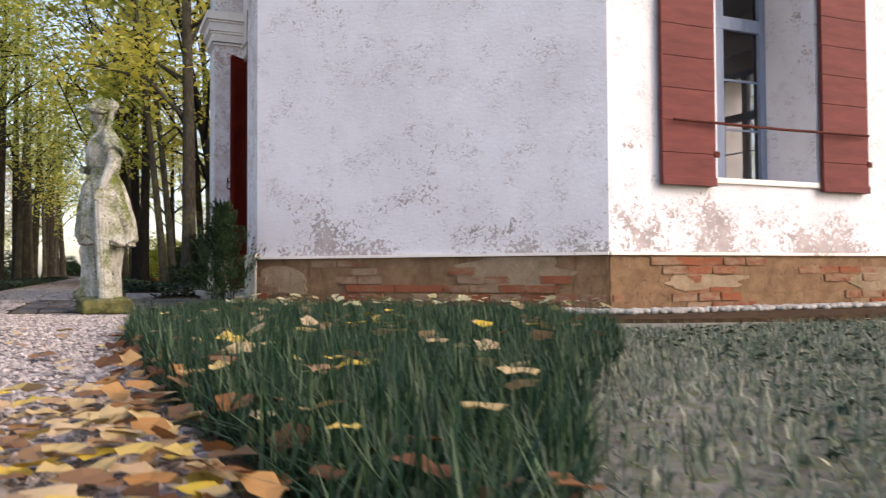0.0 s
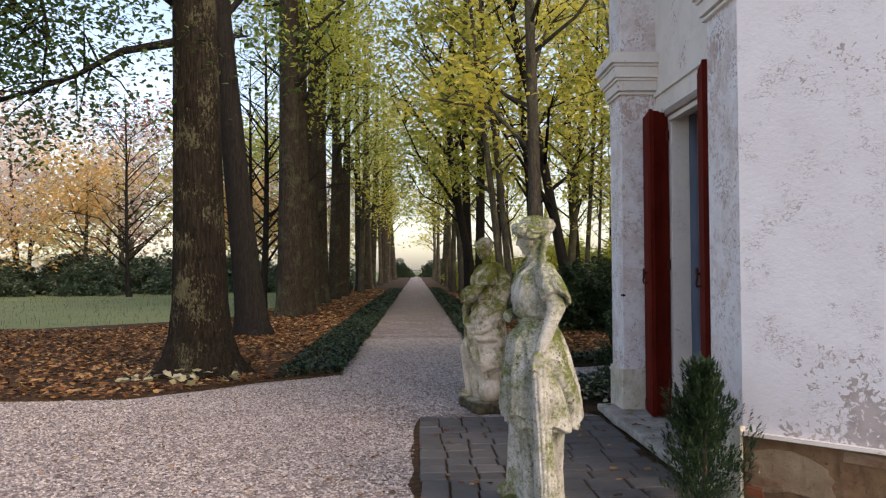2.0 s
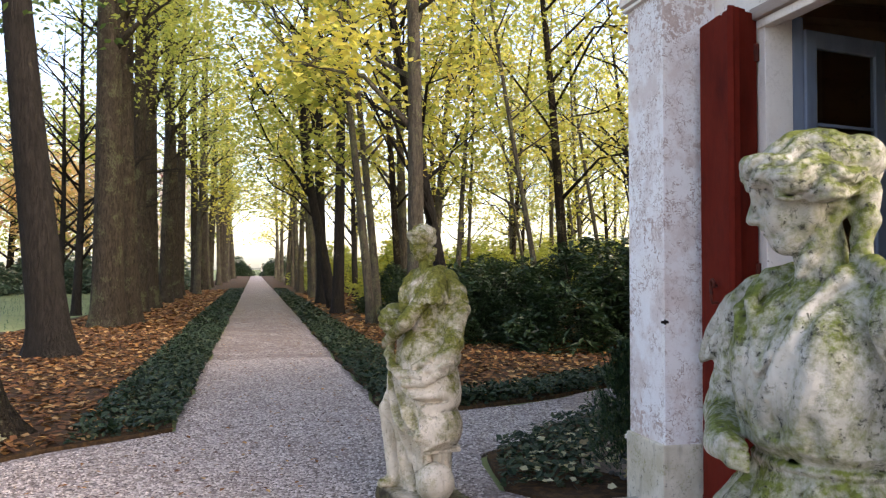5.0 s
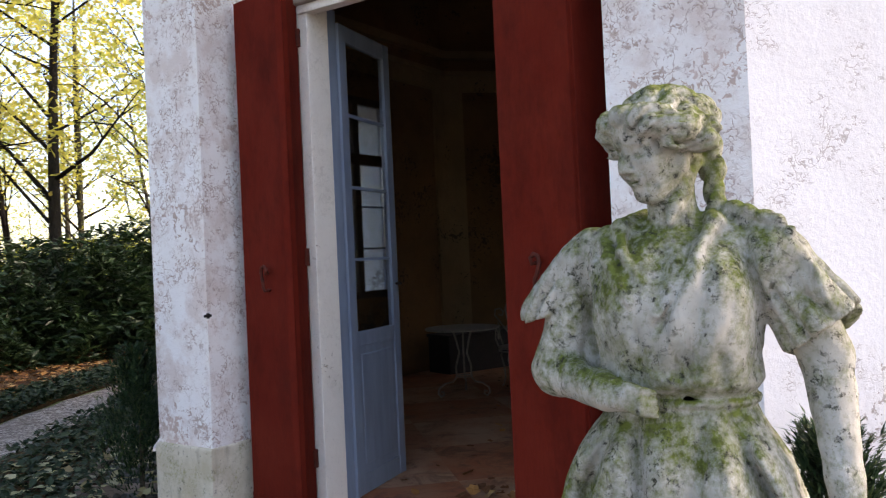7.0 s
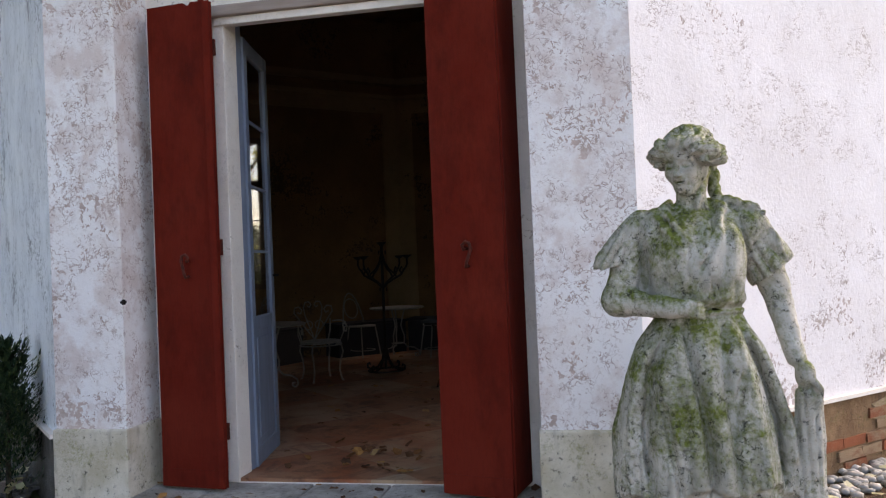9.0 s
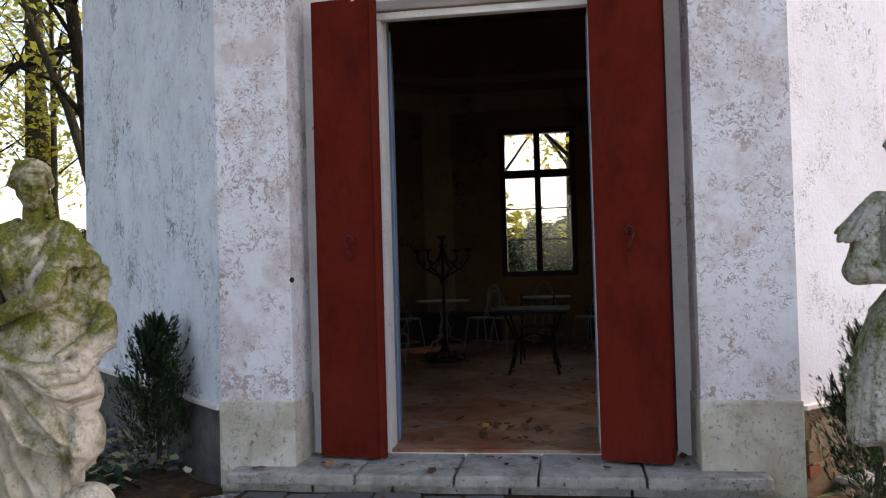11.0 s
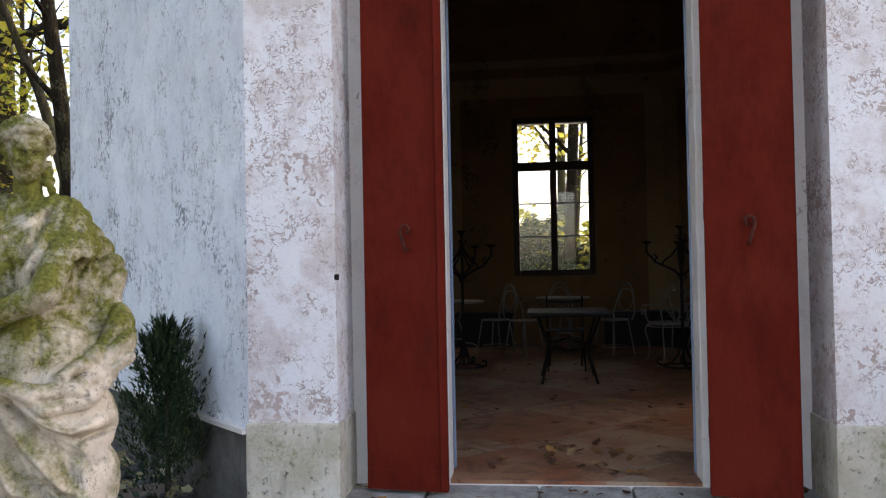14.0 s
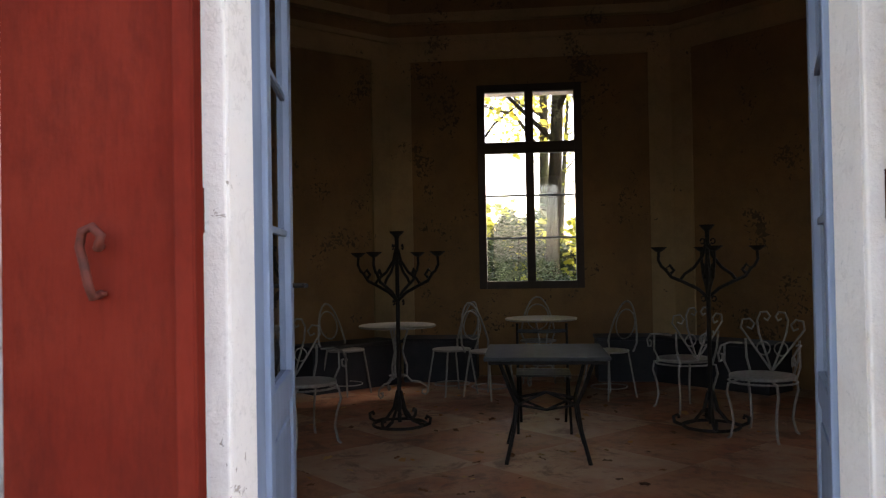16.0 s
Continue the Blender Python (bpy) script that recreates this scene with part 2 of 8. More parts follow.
def old_paint(name, colour, faded, grime):
    """Old oil paint on boards: faded clouds, grime, brush lines down the boards and rubbed chips."""
    m, nt, b = material(name, 0.8, spec=0.06)
    v = world_coords(nt)
    long = world_coords(nt, (3, 3, 0.5))
    c = mix(nt, ramp(nt, noise_tex(nt, v, 2.3, 5, 0.65), [(0.36, 0.0), (0.64, 1.0)]), colour, faded)
    c = mix(nt, ramp(nt, noise_tex(nt, world_coords(nt, (1, 1, 0.45)), 3.4, 6, 0.75), [(0.47, 0.0), (0.70, 0.65)]), c, grime)
    c = mix(nt, ramp(nt, noise_tex(nt, long, 26, 4, 0.6), [(0.45, 0.0), (0.7, 0.18)]), c, grime)
    chips = ramp(nt, noise_tex(nt, v, 48, 5, 0.8), [(0.25, 1.0), (0.29, 0.0)])
    c = mix(nt, calc(nt, "MULTIPLY", chips, 0.6), c, tuple(0.4 * k for k in grime))
    paint(nt, b, c)
    bump(nt, b, calc(nt, "ADD", calc(nt, "MULTIPLY", noise_tex(nt, long, 40, 4, 0.6), 0.6), calc(nt, "MULTIPLY", noise_tex(nt, v, 90, 3), 0.4)), 0.35, 0.004)
    return m


M_RED = old_paint("oxide_red_paint", (0.112, 0.0110, 0.0058), (0.138, 0.0170, 0.0092), (0.050, 0.0072, 0.0046))
M_RED_OLD = simple("weathered_red_boards", (0.165, 0.040, 0.032), (0.10, 0.024, 0.02), 3.0, 0.75, strength=0.4, stretch=(1, 1, 4))
M_GREY = simple("grey_blue_paint", (0.20, 0.245, 0.325), (0.15, 0.185, 0.25), 4, 0.6, strength=0.2, stretch=(3, 3, 0.6), spec=0.2)
# inner side of the window frames: its shade is put into the colour
M_SHADED_FRAME = simple("shaded_frame_paint", (0.05, 0.03, 0.022), (0.03, 0.02, 0.015), 6, 0.6)
M_LINTEL = simple("weathered_wood", (0.36, 0.29, 0.25), (0.22, 0.17, 0.14), 5, 0.8, stretch=(1, 0.4, 4))
M_IRON = simple("black_iron", (0.010, 0.009, 0.009), (0.020, 0.015, 0.012), 30, 0.6, 0.0, spec=0.1)
M_RUST = simple("rusty_iron", (0.11, 0.022, 0.013), (0.045, 0.014, 0.010), 30, 0.75, 0.0, spec=0.15)
M_WHITE_IRON = simple("white_painted_iron", (0.24, 0.23, 0.21), (0.14, 0.13, 0.12), 40, 0.5)
M_BLACK = simple("black_lacquer", (0.012, 0.013, 0.018), (0.02, 0.02, 0.024), 8, 0.7)
M_TABLE = simple("slate_table", (0.05, 0.053, 0.053), (0.033, 0.035, 0.037), 9, 0.7, spec=0.12)
def old_brick():
    """Worn brick: a tone of its own each, smeared with mortar and dirt."""
    m, nt, b = material("brick", 0.95, spec=0.1)
    v = world_coords(nt)
    f = calc(nt, "ADD", calc(nt, "MULTIPLY", noise_tex(nt, v, 16, 5, 0.65), 0.5), calc(nt, "MULTIPLY", random_value(nt), 0.55))
    c = mix(nt, f, (0.30, 0.095, 0.045), (0.125, 0.065, 0.042))
    smear = calc(nt, "ADD", calc(nt, "MULTIPLY", noise_tex(nt, world_coords(nt, (1, 1, 2.2)), 7, 6, 0.7), 0.75), calc(nt, "MULTIPLY", random_value(nt), 0.25))
    c = mix(nt, ramp(nt, smear, [(0.42, 0.0), (0.60, 0.9)]), c, (0.27, 0.195, 0.125))
    paint(nt, b, c)
    bump(nt, b, noise_tex(nt, v, 60, 6, 0.75), 1.0, 0.012)
    return m


M_BRICK = old_brick()
M_MORTAR = stone("mortar_and_dirt", (0.25, 0.155, 0.085), (0.15, 0.085, 0.045), (0.09, 0.085, 0.03), 0.55, scale=1.1, pits=1.0)
M_RENDER = stone("plinth_render", (0.33, 0.25, 0.165), (0.22, 0.155, 0.095), (0.13, 0.115, 0.045), 0.54, scale=1.3)
M_PAVER = simple("grey_paver", (0.125, 0.118, 0.112), (0.07, 0.066, 0.062), 8, 0.85, per="object", strength=0.5)
M_PEBBLE = simple("pale_pebbles", (0.48, 0.46, 0.41), (0.22, 0.21, 0.18), 12, 0.75, per="island")
M_DARKPEBBLE = simple("slate_chips", (0.16, 0.155, 0.15), (0.07, 0.07, 0.065), 12, 0.75, per="island")
M_GRAVEL = simple("gravel_stones", (0.60, 0.53, 0.48), (0.11, 0.09, 0.08), 15, 0.9, per="island")
M_ROOF = simple("roof_tiles", (0.3, 0.13, 0.08), (0.2, 0.1, 0.07), 4)


def floor_material():
    m, nt, b = material("worn_terrazzo", 0.6, spec=0.35)
    v = world_coords(nt)
    c = mix(nt, ramp(nt, noise_tex(nt, v, 1.3, 6, 0.65, 1.2), [(0.38, 0.0), (0.62, 1.0)]), (0.27, 0.085, 0.035), (0.31, 0.155, 0.085))
    c = mix(nt, ramp(nt, noise_tex(nt, v, 7, 5, 0.7), [(0.5, 0.0), (0.7, 0.8)]), c, (0.15, 0.06, 0.035))
    turned = nt.nodes.new("ShaderNodeMapping")
    turned.inputs["Rotation"].default_value = (0, 0, radians(45))
    nt.links.new(v, turned.inputs["Vector"])
    chk = node(nt, "ShaderNodeTexChecker", Scale=1.05)
    nt.links.new(turned.outputs[0], chk.inputs["Vector"])
    worn = calc(nt, "MULTIPLY", chk.outputs["Fac"], ramp(nt, noise_tex(nt, v, 2.2, 5, 0.65), [(0.36, 0.10), (0.60, 0.65)]))
    c = mix(nt, worn, c, (0.40, 0.30, 0.20))
    c = mix(nt, ramp(nt, noise_tex(nt, v, 3.4, 6, 0.75, 0.6), [(0.52, 0.0), (0.64, 0.8)]), c, (0.11, 0.045, 0.025))
    paint(nt, b, c)
    bump(nt, b, noise_tex(nt, v, 30, 4), 0.1, 0.003)
    return m


M_FLOOR = floor_material()


def ground_material(name, cols, scales, strength=0.6):
    m, nt, b = material(name, 0.95, spec=0.1)
    v = world_coords(nt)
    c = mix(nt, ramp(nt, noise_tex(nt, v, scales[0], 6, 0.65), [(0.38, 0.0), (0.62, 1.0)]), cols[0], cols[1])
    c = mix(nt, ramp(nt, noise_tex(nt, v, scales[1], 5, 0.7), [(0.45, 0.0), (0.65, 1.0)]), c, cols[2])
    paint(nt, b, c)
    bump(nt, b, noise_tex(nt, v, scales[1] * 2, 5, 0.7), strength, 0.02)
    return m


M_LAWN = ground_material("far_lawn", ((0.17, 0.21, 0.09), (0.13, 0.165, 0.07), (0.21, 0.22, 0.11)), (0.15, 3.0))
M_SOIL = ground_material("leafy_soil", ((0.05, 0.032, 0.019), (0.033, 0.022, 0.014), (0.10, 0.055, 0.025)), (1.5, 14))


def gravel_material():
    """Packed gravel: stone-sized cells of many tones, damp clouds between."""
    m, nt, b = material("gravel_bed", 0.95, spec=0.1)
    v = world_coords(nt)
    tone = nt.nodes.new("ShaderNodeSeparateColor")
    nt.links.new(voronoi_tex(nt, v, 42.0, "F1", "Color"), tone.inputs[0])
    c = ramp(nt, tone.outputs[0], [(0.0, (0.06, 0.05, 0.045)), (0.3, (0.21, 0.175, 0.16)), (0.65, (0.36, 0.31, 0.285)), (1.0, (0.64, 0.57, 0.53))])
    c = mix(nt, ramp(nt, noise_tex(nt, v, 1.1, 6, 0.7), [(0.40, 0.0), (0.62, 0.75)]), c, (0.21, 0.17, 0.155))
    c = mix(nt, ramp(nt, noise_tex(nt, v, 7.0, 5, 0.75), [(0.53, 0.0), (0.64, 0.85)]), c, (0.12, 0.095, 0.085))
    paint(nt, b, c)
    bump(nt, b, calc(nt, "SUBTRACT", 1.0, voronoi_tex(nt, v, 42.0)), 1.0, 0.02)
    return m


M_GRAVELBED = gravel_material()
M_MOSS = ground_material("mossy_soil", ((0.17, 0.16, 0.135), (0.26, 0.235, 0.21), (0.13, 0.145, 0.06)), (2.0, 22))


def leaf_material(name, stops, rough=0.55, through=0.45, spec=0.3):
    """Leaves: a hue of their own each, light shining through them."""
    m, nt, b = material(name, rough, spec=spec)
    r = random_value(nt, True)
    c = ramp(nt, r, stops)
    paint(nt, b, c)
    if through:
        t = nt.nodes.new("ShaderNodeBsdfTranslucent")
        nt.links.new(c, t.inputs[0])
        ms = nt.nodes.new("ShaderNodeMixShader")
        ms.inputs[0].default_value = through
        nt.links.new(b.outputs[0], ms.inputs[1])
        nt.links.new(t.outputs[0], ms.inputs[2])
        nt.links.new(ms.outputs[0], nt.nodes["Material Output"].inputs[0])
    return m


M_LEAF_YELLOW = leaf_material("yellow_leaves", [(0.0, (0.68, 0.59, 0.09)), (0.45, (0.80, 0.70, 0.16)), (0.8, (0.48, 0.49, 0.10)), (1.0, (0.56, 0.43, 0.10))], 0.6, 0.68, 0.2)
M_LEAF_GREENY = leaf_material("yellow_green_leaves", [(0.0, (0.36, 0.40, 0.07)), (0.5, (0.60, 0.58, 0.13)), (1.0, (0.24, 0.30, 0.07))], 0.6, 0.68, 0.2)
M_LEAF_GREEN = leaf_material("green_leaves", [(0.0, (0.05, 0.10, 0.025)), (1.0, (0.10, 0.15, 0.035))])
M_LEAF_PALE = leaf_material("pale_pink_leaves", [(0.0, (0.92, 0.82, 0.72)), (0.6, (0.92, 0.76, 0.64)), (1.0, (0.78, 0.68, 0.52))], 0.6, 0.65)
M_LEAF_ORANGE = leaf_material("orange_leaves", [(0.0, (0.80, 0.50, 0.18)), (1.0, (0.68, 0.54, 0.24))], 0.6, 0.5)
M_LEAF_RED = leaf_material("russet_leaves", [(0.0, (0.34, 0.14, 0.14)), (1.0, (0.45, 0.22, 0.16))])
M_IVY = leaf_material("ivy_leaves", [(0.0, (0.010, 0.024, 0.011)), (0.85, (0.028, 0.048, 0.025)), (1.0, (0.075, 0.085, 0.04))], 0.5, 0.1, 0.2)
M_LAUREL = leaf_material("laurel_leaves", [(0.0, (0.010, 0.026, 0.009)), (1.0, (0.034, 0.062, 0.021))], 0.4, 0.12, 0.35)
M_SHRUB = leaf_material("blue_green_leaves", [(0.0, (0.04, 0.075, 0.045)), (0.8, (0.09, 0.14, 0.085)), (1.0, (0.26, 0.26, 0.18))], 0.5, 0.25)
M_THUJA = leaf_material("thuja_sprays", [(0.0, (0.010, 0.030, 0.014)), (0.7, (0.030, 0.062, 0.026)), (1.0, (0.085, 0.12, 0.045))], 0.6, 0.2)
M_GRASS = leaf_material("grass_blades", [(0.0, (0.006, 0.026, 0.012)), (0.75, (0.022, 0.058, 0.024)), (1.0, (0.12, 0.17, 0.08))], 0.45, 0.25)
M_TUFT = leaf_material("short_grey_green_blades", [(0.0, (0.06, 0.09, 0.06)), (0.7, (0.17, 0.20, 0.14)), (1.0, (0.34, 0.34, 0.26))], 0.6, 0.25)
M_LITTER = leaf_material("fallen_leaves", [(0.0, (0.05, 0.022, 0.012)), (0.3, (0.22, 0.10, 0.035)), (0.5, (0.10, 0.04, 0.018)), (0.7, (0.36, 0.17, 0.05)), (0.85, (0.44, 0.28, 0.12)), (1.0, (0.06, 0.03, 0.018))], 0.8, 0.15)
M_LITTER_YELLOW = leaf_material("fallen_yellow_leaves", [(0.0, (0.66, 0.46, 0.05)), (0.2, (0.50, 0.36, 0.14)), (0.55, (0.52, 0.38, 0.22)), (0.8, (0.30, 0.17, 0.08)), (1.0, (0.20, 0.10, 0.05))], 0.7, 0.15)
M_LITTER_PALE = leaf_material("fallen_pale_leaves", [(0.0, (0.46, 0.42, 0.28)), (0.6, (0.36, 0.34, 0.18)), (1.0, (0.24, 0.17, 0.08))], 0.7, 0.15)


def bark(name, a, b_, lichen, amount):
    m, nt, b = material(name, 0.95, spec=0.1)
    v = world_coords(nt, (1, 1, 0.22))
    n = noise_tex(nt, v, 22, 5, 0.65, 0.5)
    c = mix(nt, ramp(nt, n, [(0.35, 0.0), (0.65, 1.0)]), a, b_)
    l = calc(nt, "ADD", calc(nt, "MULTIPLY", noise_tex(nt, world_coords(nt), 2.0, 3), 0.5), calc(nt, "MULTIPLY", noise_tex(nt, world_coords(nt, (1, 1, 0.5)), 30, 4, 0.7), 0.5))
    c = mix(nt, ramp(nt, l, [(amount, 0.0), (amount + 0.05, 0.8)]), c, lichen)
    paint(nt, b, c)
    cleft = ramp(nt, noise_tex(nt, world_coords(nt, (1, 1, 0.12)), 30, 3, 0.6, 0.4), [(0.40, 0.0), (0.52, 1.0)])
    bump(nt, b, calc(nt, "ADD", calc(nt, "MULTIPLY", n, 0.5), calc(nt, "MULTIPLY", cleft, 0.5)), 1.0, 0.05)
    return m


M_BARK = bark("dark_bark", (0.034, 0.026, 0.017), (0.011, 0.009, 0.006), (0.12, 0.11, 0.06), 0.545)
M_BARK_GREY = bark("grey_bark", (0.105, 0.09, 0.068), (0.046, 0.04, 0.03), (0.125, 0.13, 0.07), 0.52)
M_BARK_DEEP = bark("brown_ridged_bark", (0.060, 0.049, 0.036), (0.020, 0.016, 0.012), (0.085, 0.09, 0.048), 0.54)
M_BARK_BLACK = bark("wet_bark", (0.03, 0.026, 0.022), (0.016, 0.014, 0.012), (0.06, 0.06, 0.04), 0.6)


def glass_material():
    m = bpy.data.materials.new("window_glass")
    m.use_nodes = True
    nt = m.node_tree
    b = nt.nodes["Principled BSDF"]
    b.inputs["Roughness"].default_value, b.inputs["Transmission Weight"].default_value = 0.02, 1.0
    b.inputs["IOR"].default_value = 1.45
    return m


M_GLASS = glass_material()


# ---- helpers for building ----
def mesh_from(name, verts, faces, smooth=False):
    """A mesh from arrays of places and of faces that all have the same number of corners."""
    verts, faces = np.asarray(verts, np.float32), np.asarray(faces, np.int32)
    me = bpy.data.meshes.new(name)
    k = faces.shape[1]
    me.vertices.add(len(verts))
    me.vertices.foreach_set("co", verts.ravel())
    me.loops.add(faces.size)
    me.loops.foreach_set("vertex_index", faces.ravel())
    me.polygons.add(len(faces))
    me.polygons.foreach_set("loop_start", np.arange(0, faces.size, k, dtype=np.int32))
    me.polygons.foreach_set("use_smooth", np.full(len(faces), smooth, bool))
    me.update(calc_edges=True)
    me.validate()
    return me


def as_mesh(name, bm, smooth=False):
    me = bpy.data.meshes.new(name)
    bmesh.ops.recalc_face_normals(bm, faces=bm.faces)
    for f in bm.faces:
        f.smooth = smooth
    bm.to_mesh(me)
    bm.free()
    return me


def part(name, bm, mat, parent, label="", smooth=False):
    """One mesh object under a thing or under a part (or at top level, with no parent)."""
    me = bm if isinstance(bm, bpy.types.Mesh) else as_mesh(name, bm, smooth)
    if not me.materials:
        me.materials.append(mat)
    ob = new(name, me)
    ob.parent = parent
    if label:
        ob["label"] = label
    return ob


def thing(name, label, category, at=(0, 0, 0), rz=0, group="", kind=""):
    ob = new(name)
    ob.empty_display_size = 0.1
    ob.matrix_basis = pose(*at, 0, 0, rz)
    return tagged(ob, label, category, group, kind)


def whole(name, bm, mat, label, category, kind="", group="", smooth=False):
    """A thing that is a single mesh."""
    return tagged(part(name, bm, mat, None, "", smooth), label, category, group, kind)


def box(bm, x0, x1, y0, y1, z0, z1, bevel=0.0, m=None):
    made = bmesh.ops.create_cube(bm, size=1)["verts"]
    bmesh.ops.scale(bm, vec=(x1 - x0, y1 - y0, z1 - z0), verts=made)
    bmesh.ops.translate(bm, vec=((x0 + x1) / 2, (y0 + y1) / 2, (z0 + z1) / 2), verts=made)
    if bevel:
        edges = list({e for v in made for e in v.link_edges})
        made = list({v for f in bmesh.ops.bevel(bm, geom=edges, offset=bevel, segments=2, affect="EDGES", profile=0.6)["faces"] for v in f.verts})
    if m is not None:
        bmesh.ops.transform(bm, matrix=m, verts=made)
    return made


def boxed(*a, **k):
    bm = bmesh.new()
    box(bm, *a, **k)
    return bm


def prism(bm, ring, z0, z1):
    """A closed upright prism on a ring of (x, y)."""
    low = [bm.verts.new((x, y, z0)) for x, y in ring]
    top = [bm.verts.new((x, y, z1)) for x, y in ring]
    bm.faces.new(low[::-1])
    bm.faces.new(top)
    for i in range(len(ring)):
        j = (i + 1) % len(ring)
        bm.faces.new((low[i], low[j], top[j], top[i]))


def tube(bm, points, radius, seg=8, closed=False, flat=1.0):
    """A rod along points; radius a number or one for each point."""
    pts = [Vector(p) for p in points]
    n = len(pts)
    radii = [radius] * n if isinstance(radius, (int, float)) else list(radius)
    rings, side = [], None
    for i, p in enumerate(pts):
        a, b = pts[(i - 1) % n] if closed or i else p, pts[(i + 1) % n] if closed or i < n - 1 else p
        t = (b - a).normalized()
        if side is None:
            side = t.orthogonal().normalized()
        side = (side - t * side.dot(t)).normalized()
        up = t.cross(side)
        rings.append([bm.verts.new(p + (side * math.cos(2 * math.pi * k / seg) + up * math.sin(2 * math.pi * k / seg) * flat) * radii[i]) for k in range(seg)])
    for i in range(n if closed else n - 1):
        r, s = rings[i], rings[(i + 1) % n]
        for k in range(seg):
            bm.faces.new((r[k], r[(k + 1) % seg], s[(k + 1) % seg], s[k]))
    if not closed:
        bm.faces.new(rings[0][::-1])
        bm.faces.new(rings[-1])


def tubed(*a, **k):
    bm = bmesh.new()
    tube(bm, *a, **k)
    return bm


def lathe(bm, profile, seg=24, at=(0, 0, 0)):
    """A turned form from (radius, height) pairs."""
    rings = [[bm.verts.new((at[0] + r * math.cos(2 * math.pi * k / seg), at[1] + r * math.sin(2 * math.pi * k / seg), at[2] + z)) for k in range(seg)] for r, z in profile]
    for r, s in zip(rings, rings[1:]):
        for k in range(seg):
            bm.faces.new((r[k], r[(k + 1) % seg], s[(k + 1) % seg], s[k]))
    bm.faces.new(rings[0][::-1])
    bm.faces.new(rings[-1])


def spiral(centre, r0, r1, a0, turns, n=14, plane="xz"):
    """Points of a scroll, from radius r0 at angle a0 (degrees) in to r1."""
    out = []
    for i in range(n):
        f = i / (n - 1)
        a, r = radians(a0 + 360 * turns * f), r0 + (r1 - r0) * f
        u, w = r * math.cos(a), r * math.sin(a)
        out.append((centre[0] + u, centre[1], centre[2] + w) if plane == "xz" else (centre[0], centre[1] + u, centre[2] + w))
    return out


def scattered(name, verts, faces, place, turn, size, smooth=False):
    """Many copies of a small form in one mesh: places (n,3), turns (n,3,3), sizes (n,) or (n,3)."""
    verts, faces = np.asarray(verts, np.float32), np.asarray(faces, np.int32)
    size = np.asarray(size, np.float32)
    size = np.repeat(size[:, None], 3, 1) if size.ndim == 1 else size
    v = np.einsum("nij,nkj->nki", np.asarray(turn, np.float32), verts[None] * size[:, None, :]) + np.asarray(place, np.float32)[:, None, :]
    f = faces[None] + (np.arange(len(place)) * len(verts))[:, None, None]
    return mesh_from(name, v.reshape(-1, 3), f.reshape(-1, faces.shape[1]), smooth)


def turns(rng, n, tilt=math.pi, spin=True):
    """Random turns: about z, then tipped by up to tilt."""
    a, t, b = rng.uniform(0, 2 * np.pi, n), rng.uniform(-tilt, tilt, n), rng.uniform(0, 2 * np.pi, n)
    ca, sa, ct, st, cb, sb = np.cos(a), np.sin(a), np.cos(t), np.sin(t), np.cos(b), np.sin(b)
    o, l = np.zeros(n), np.ones(n)
    rz = np.stack([ca, -sa, o, sa, ca, o, o, o, l], 1).reshape(n, 3, 3)
    rx = np.stack([l, o, o, o, ct, -st, o, st, ct], 1).reshape(n, 3, 3)
    rb = np.stack([cb, -sb, o, sb, cb, o, o, o, l], 1).reshape(n, 3, 3)
    return rz @ rx @ (rb if spin else np.eye(3)[None])


LEAF_V = [(0, -0.5, 0), (0.32, -0.08, 0.06), (0, 0.55, -0.04), (-0.32, -0.08, 0.06)]
LEAF_F = [(0, 1, 2, 3)]
LOBES = [(-90, 0.34), (-54, 0.46), (-28, 0.37), (8, 0.52), (40, 0.41), (90, 0.60), (138, 0.41), (172, 0.52), (208, 0.37), (234, 0.46)]
MAPLE_V = [(0, -0.05, 0)] + [(r * math.cos(radians(a)), r * math.sin(radians(a)), 0.22 * r * r + 0.05 * math.sin(radians(3 * a))) for a, r in LOBES]
MAPLE_F = [(0, k + 1, (k + 1) % 10 + 1) for k in range(10)]
LONG_V = [(0, -0.5, 0), (0.17, 0.0, 0.05), (0, 0.5, -0.08), (-0.17, 0.0, 0.05)]
BLADE_V = [(-0.008, 0, 0), (0.008, 0, 0), (0.006, 0.2, 0.55), (-0.006, 0.2, 0.55), (0.0, 0.75, 0.9)]


def inside(px, py, ring):
    """Which of the places lie in a ring of (x, y)."""
    hit = np.zeros(len(px), bool)
    for (ax, ay), (bx, by) in zip(ring, ring[1:] + ring[:1]):
        cross = (ay > py) != (by > py)
        hit ^= cross & (px < (bx - ax) * (py - ay) / ((by - ay) or 1e-9) + ax)
    return hit


def spread(rng, n, ring):
    """n random places in a ring."""
    r = np.array(ring)
    out = np.zeros((0, 2))
    while len(out) < n:
        p = rng.uniform(r.min(0), r.max(0), (2 * n, 2))
        out = np.vstack([out, p[inside(p[:, 0], p[:, 1], list(ring))]])
    return out[:n]


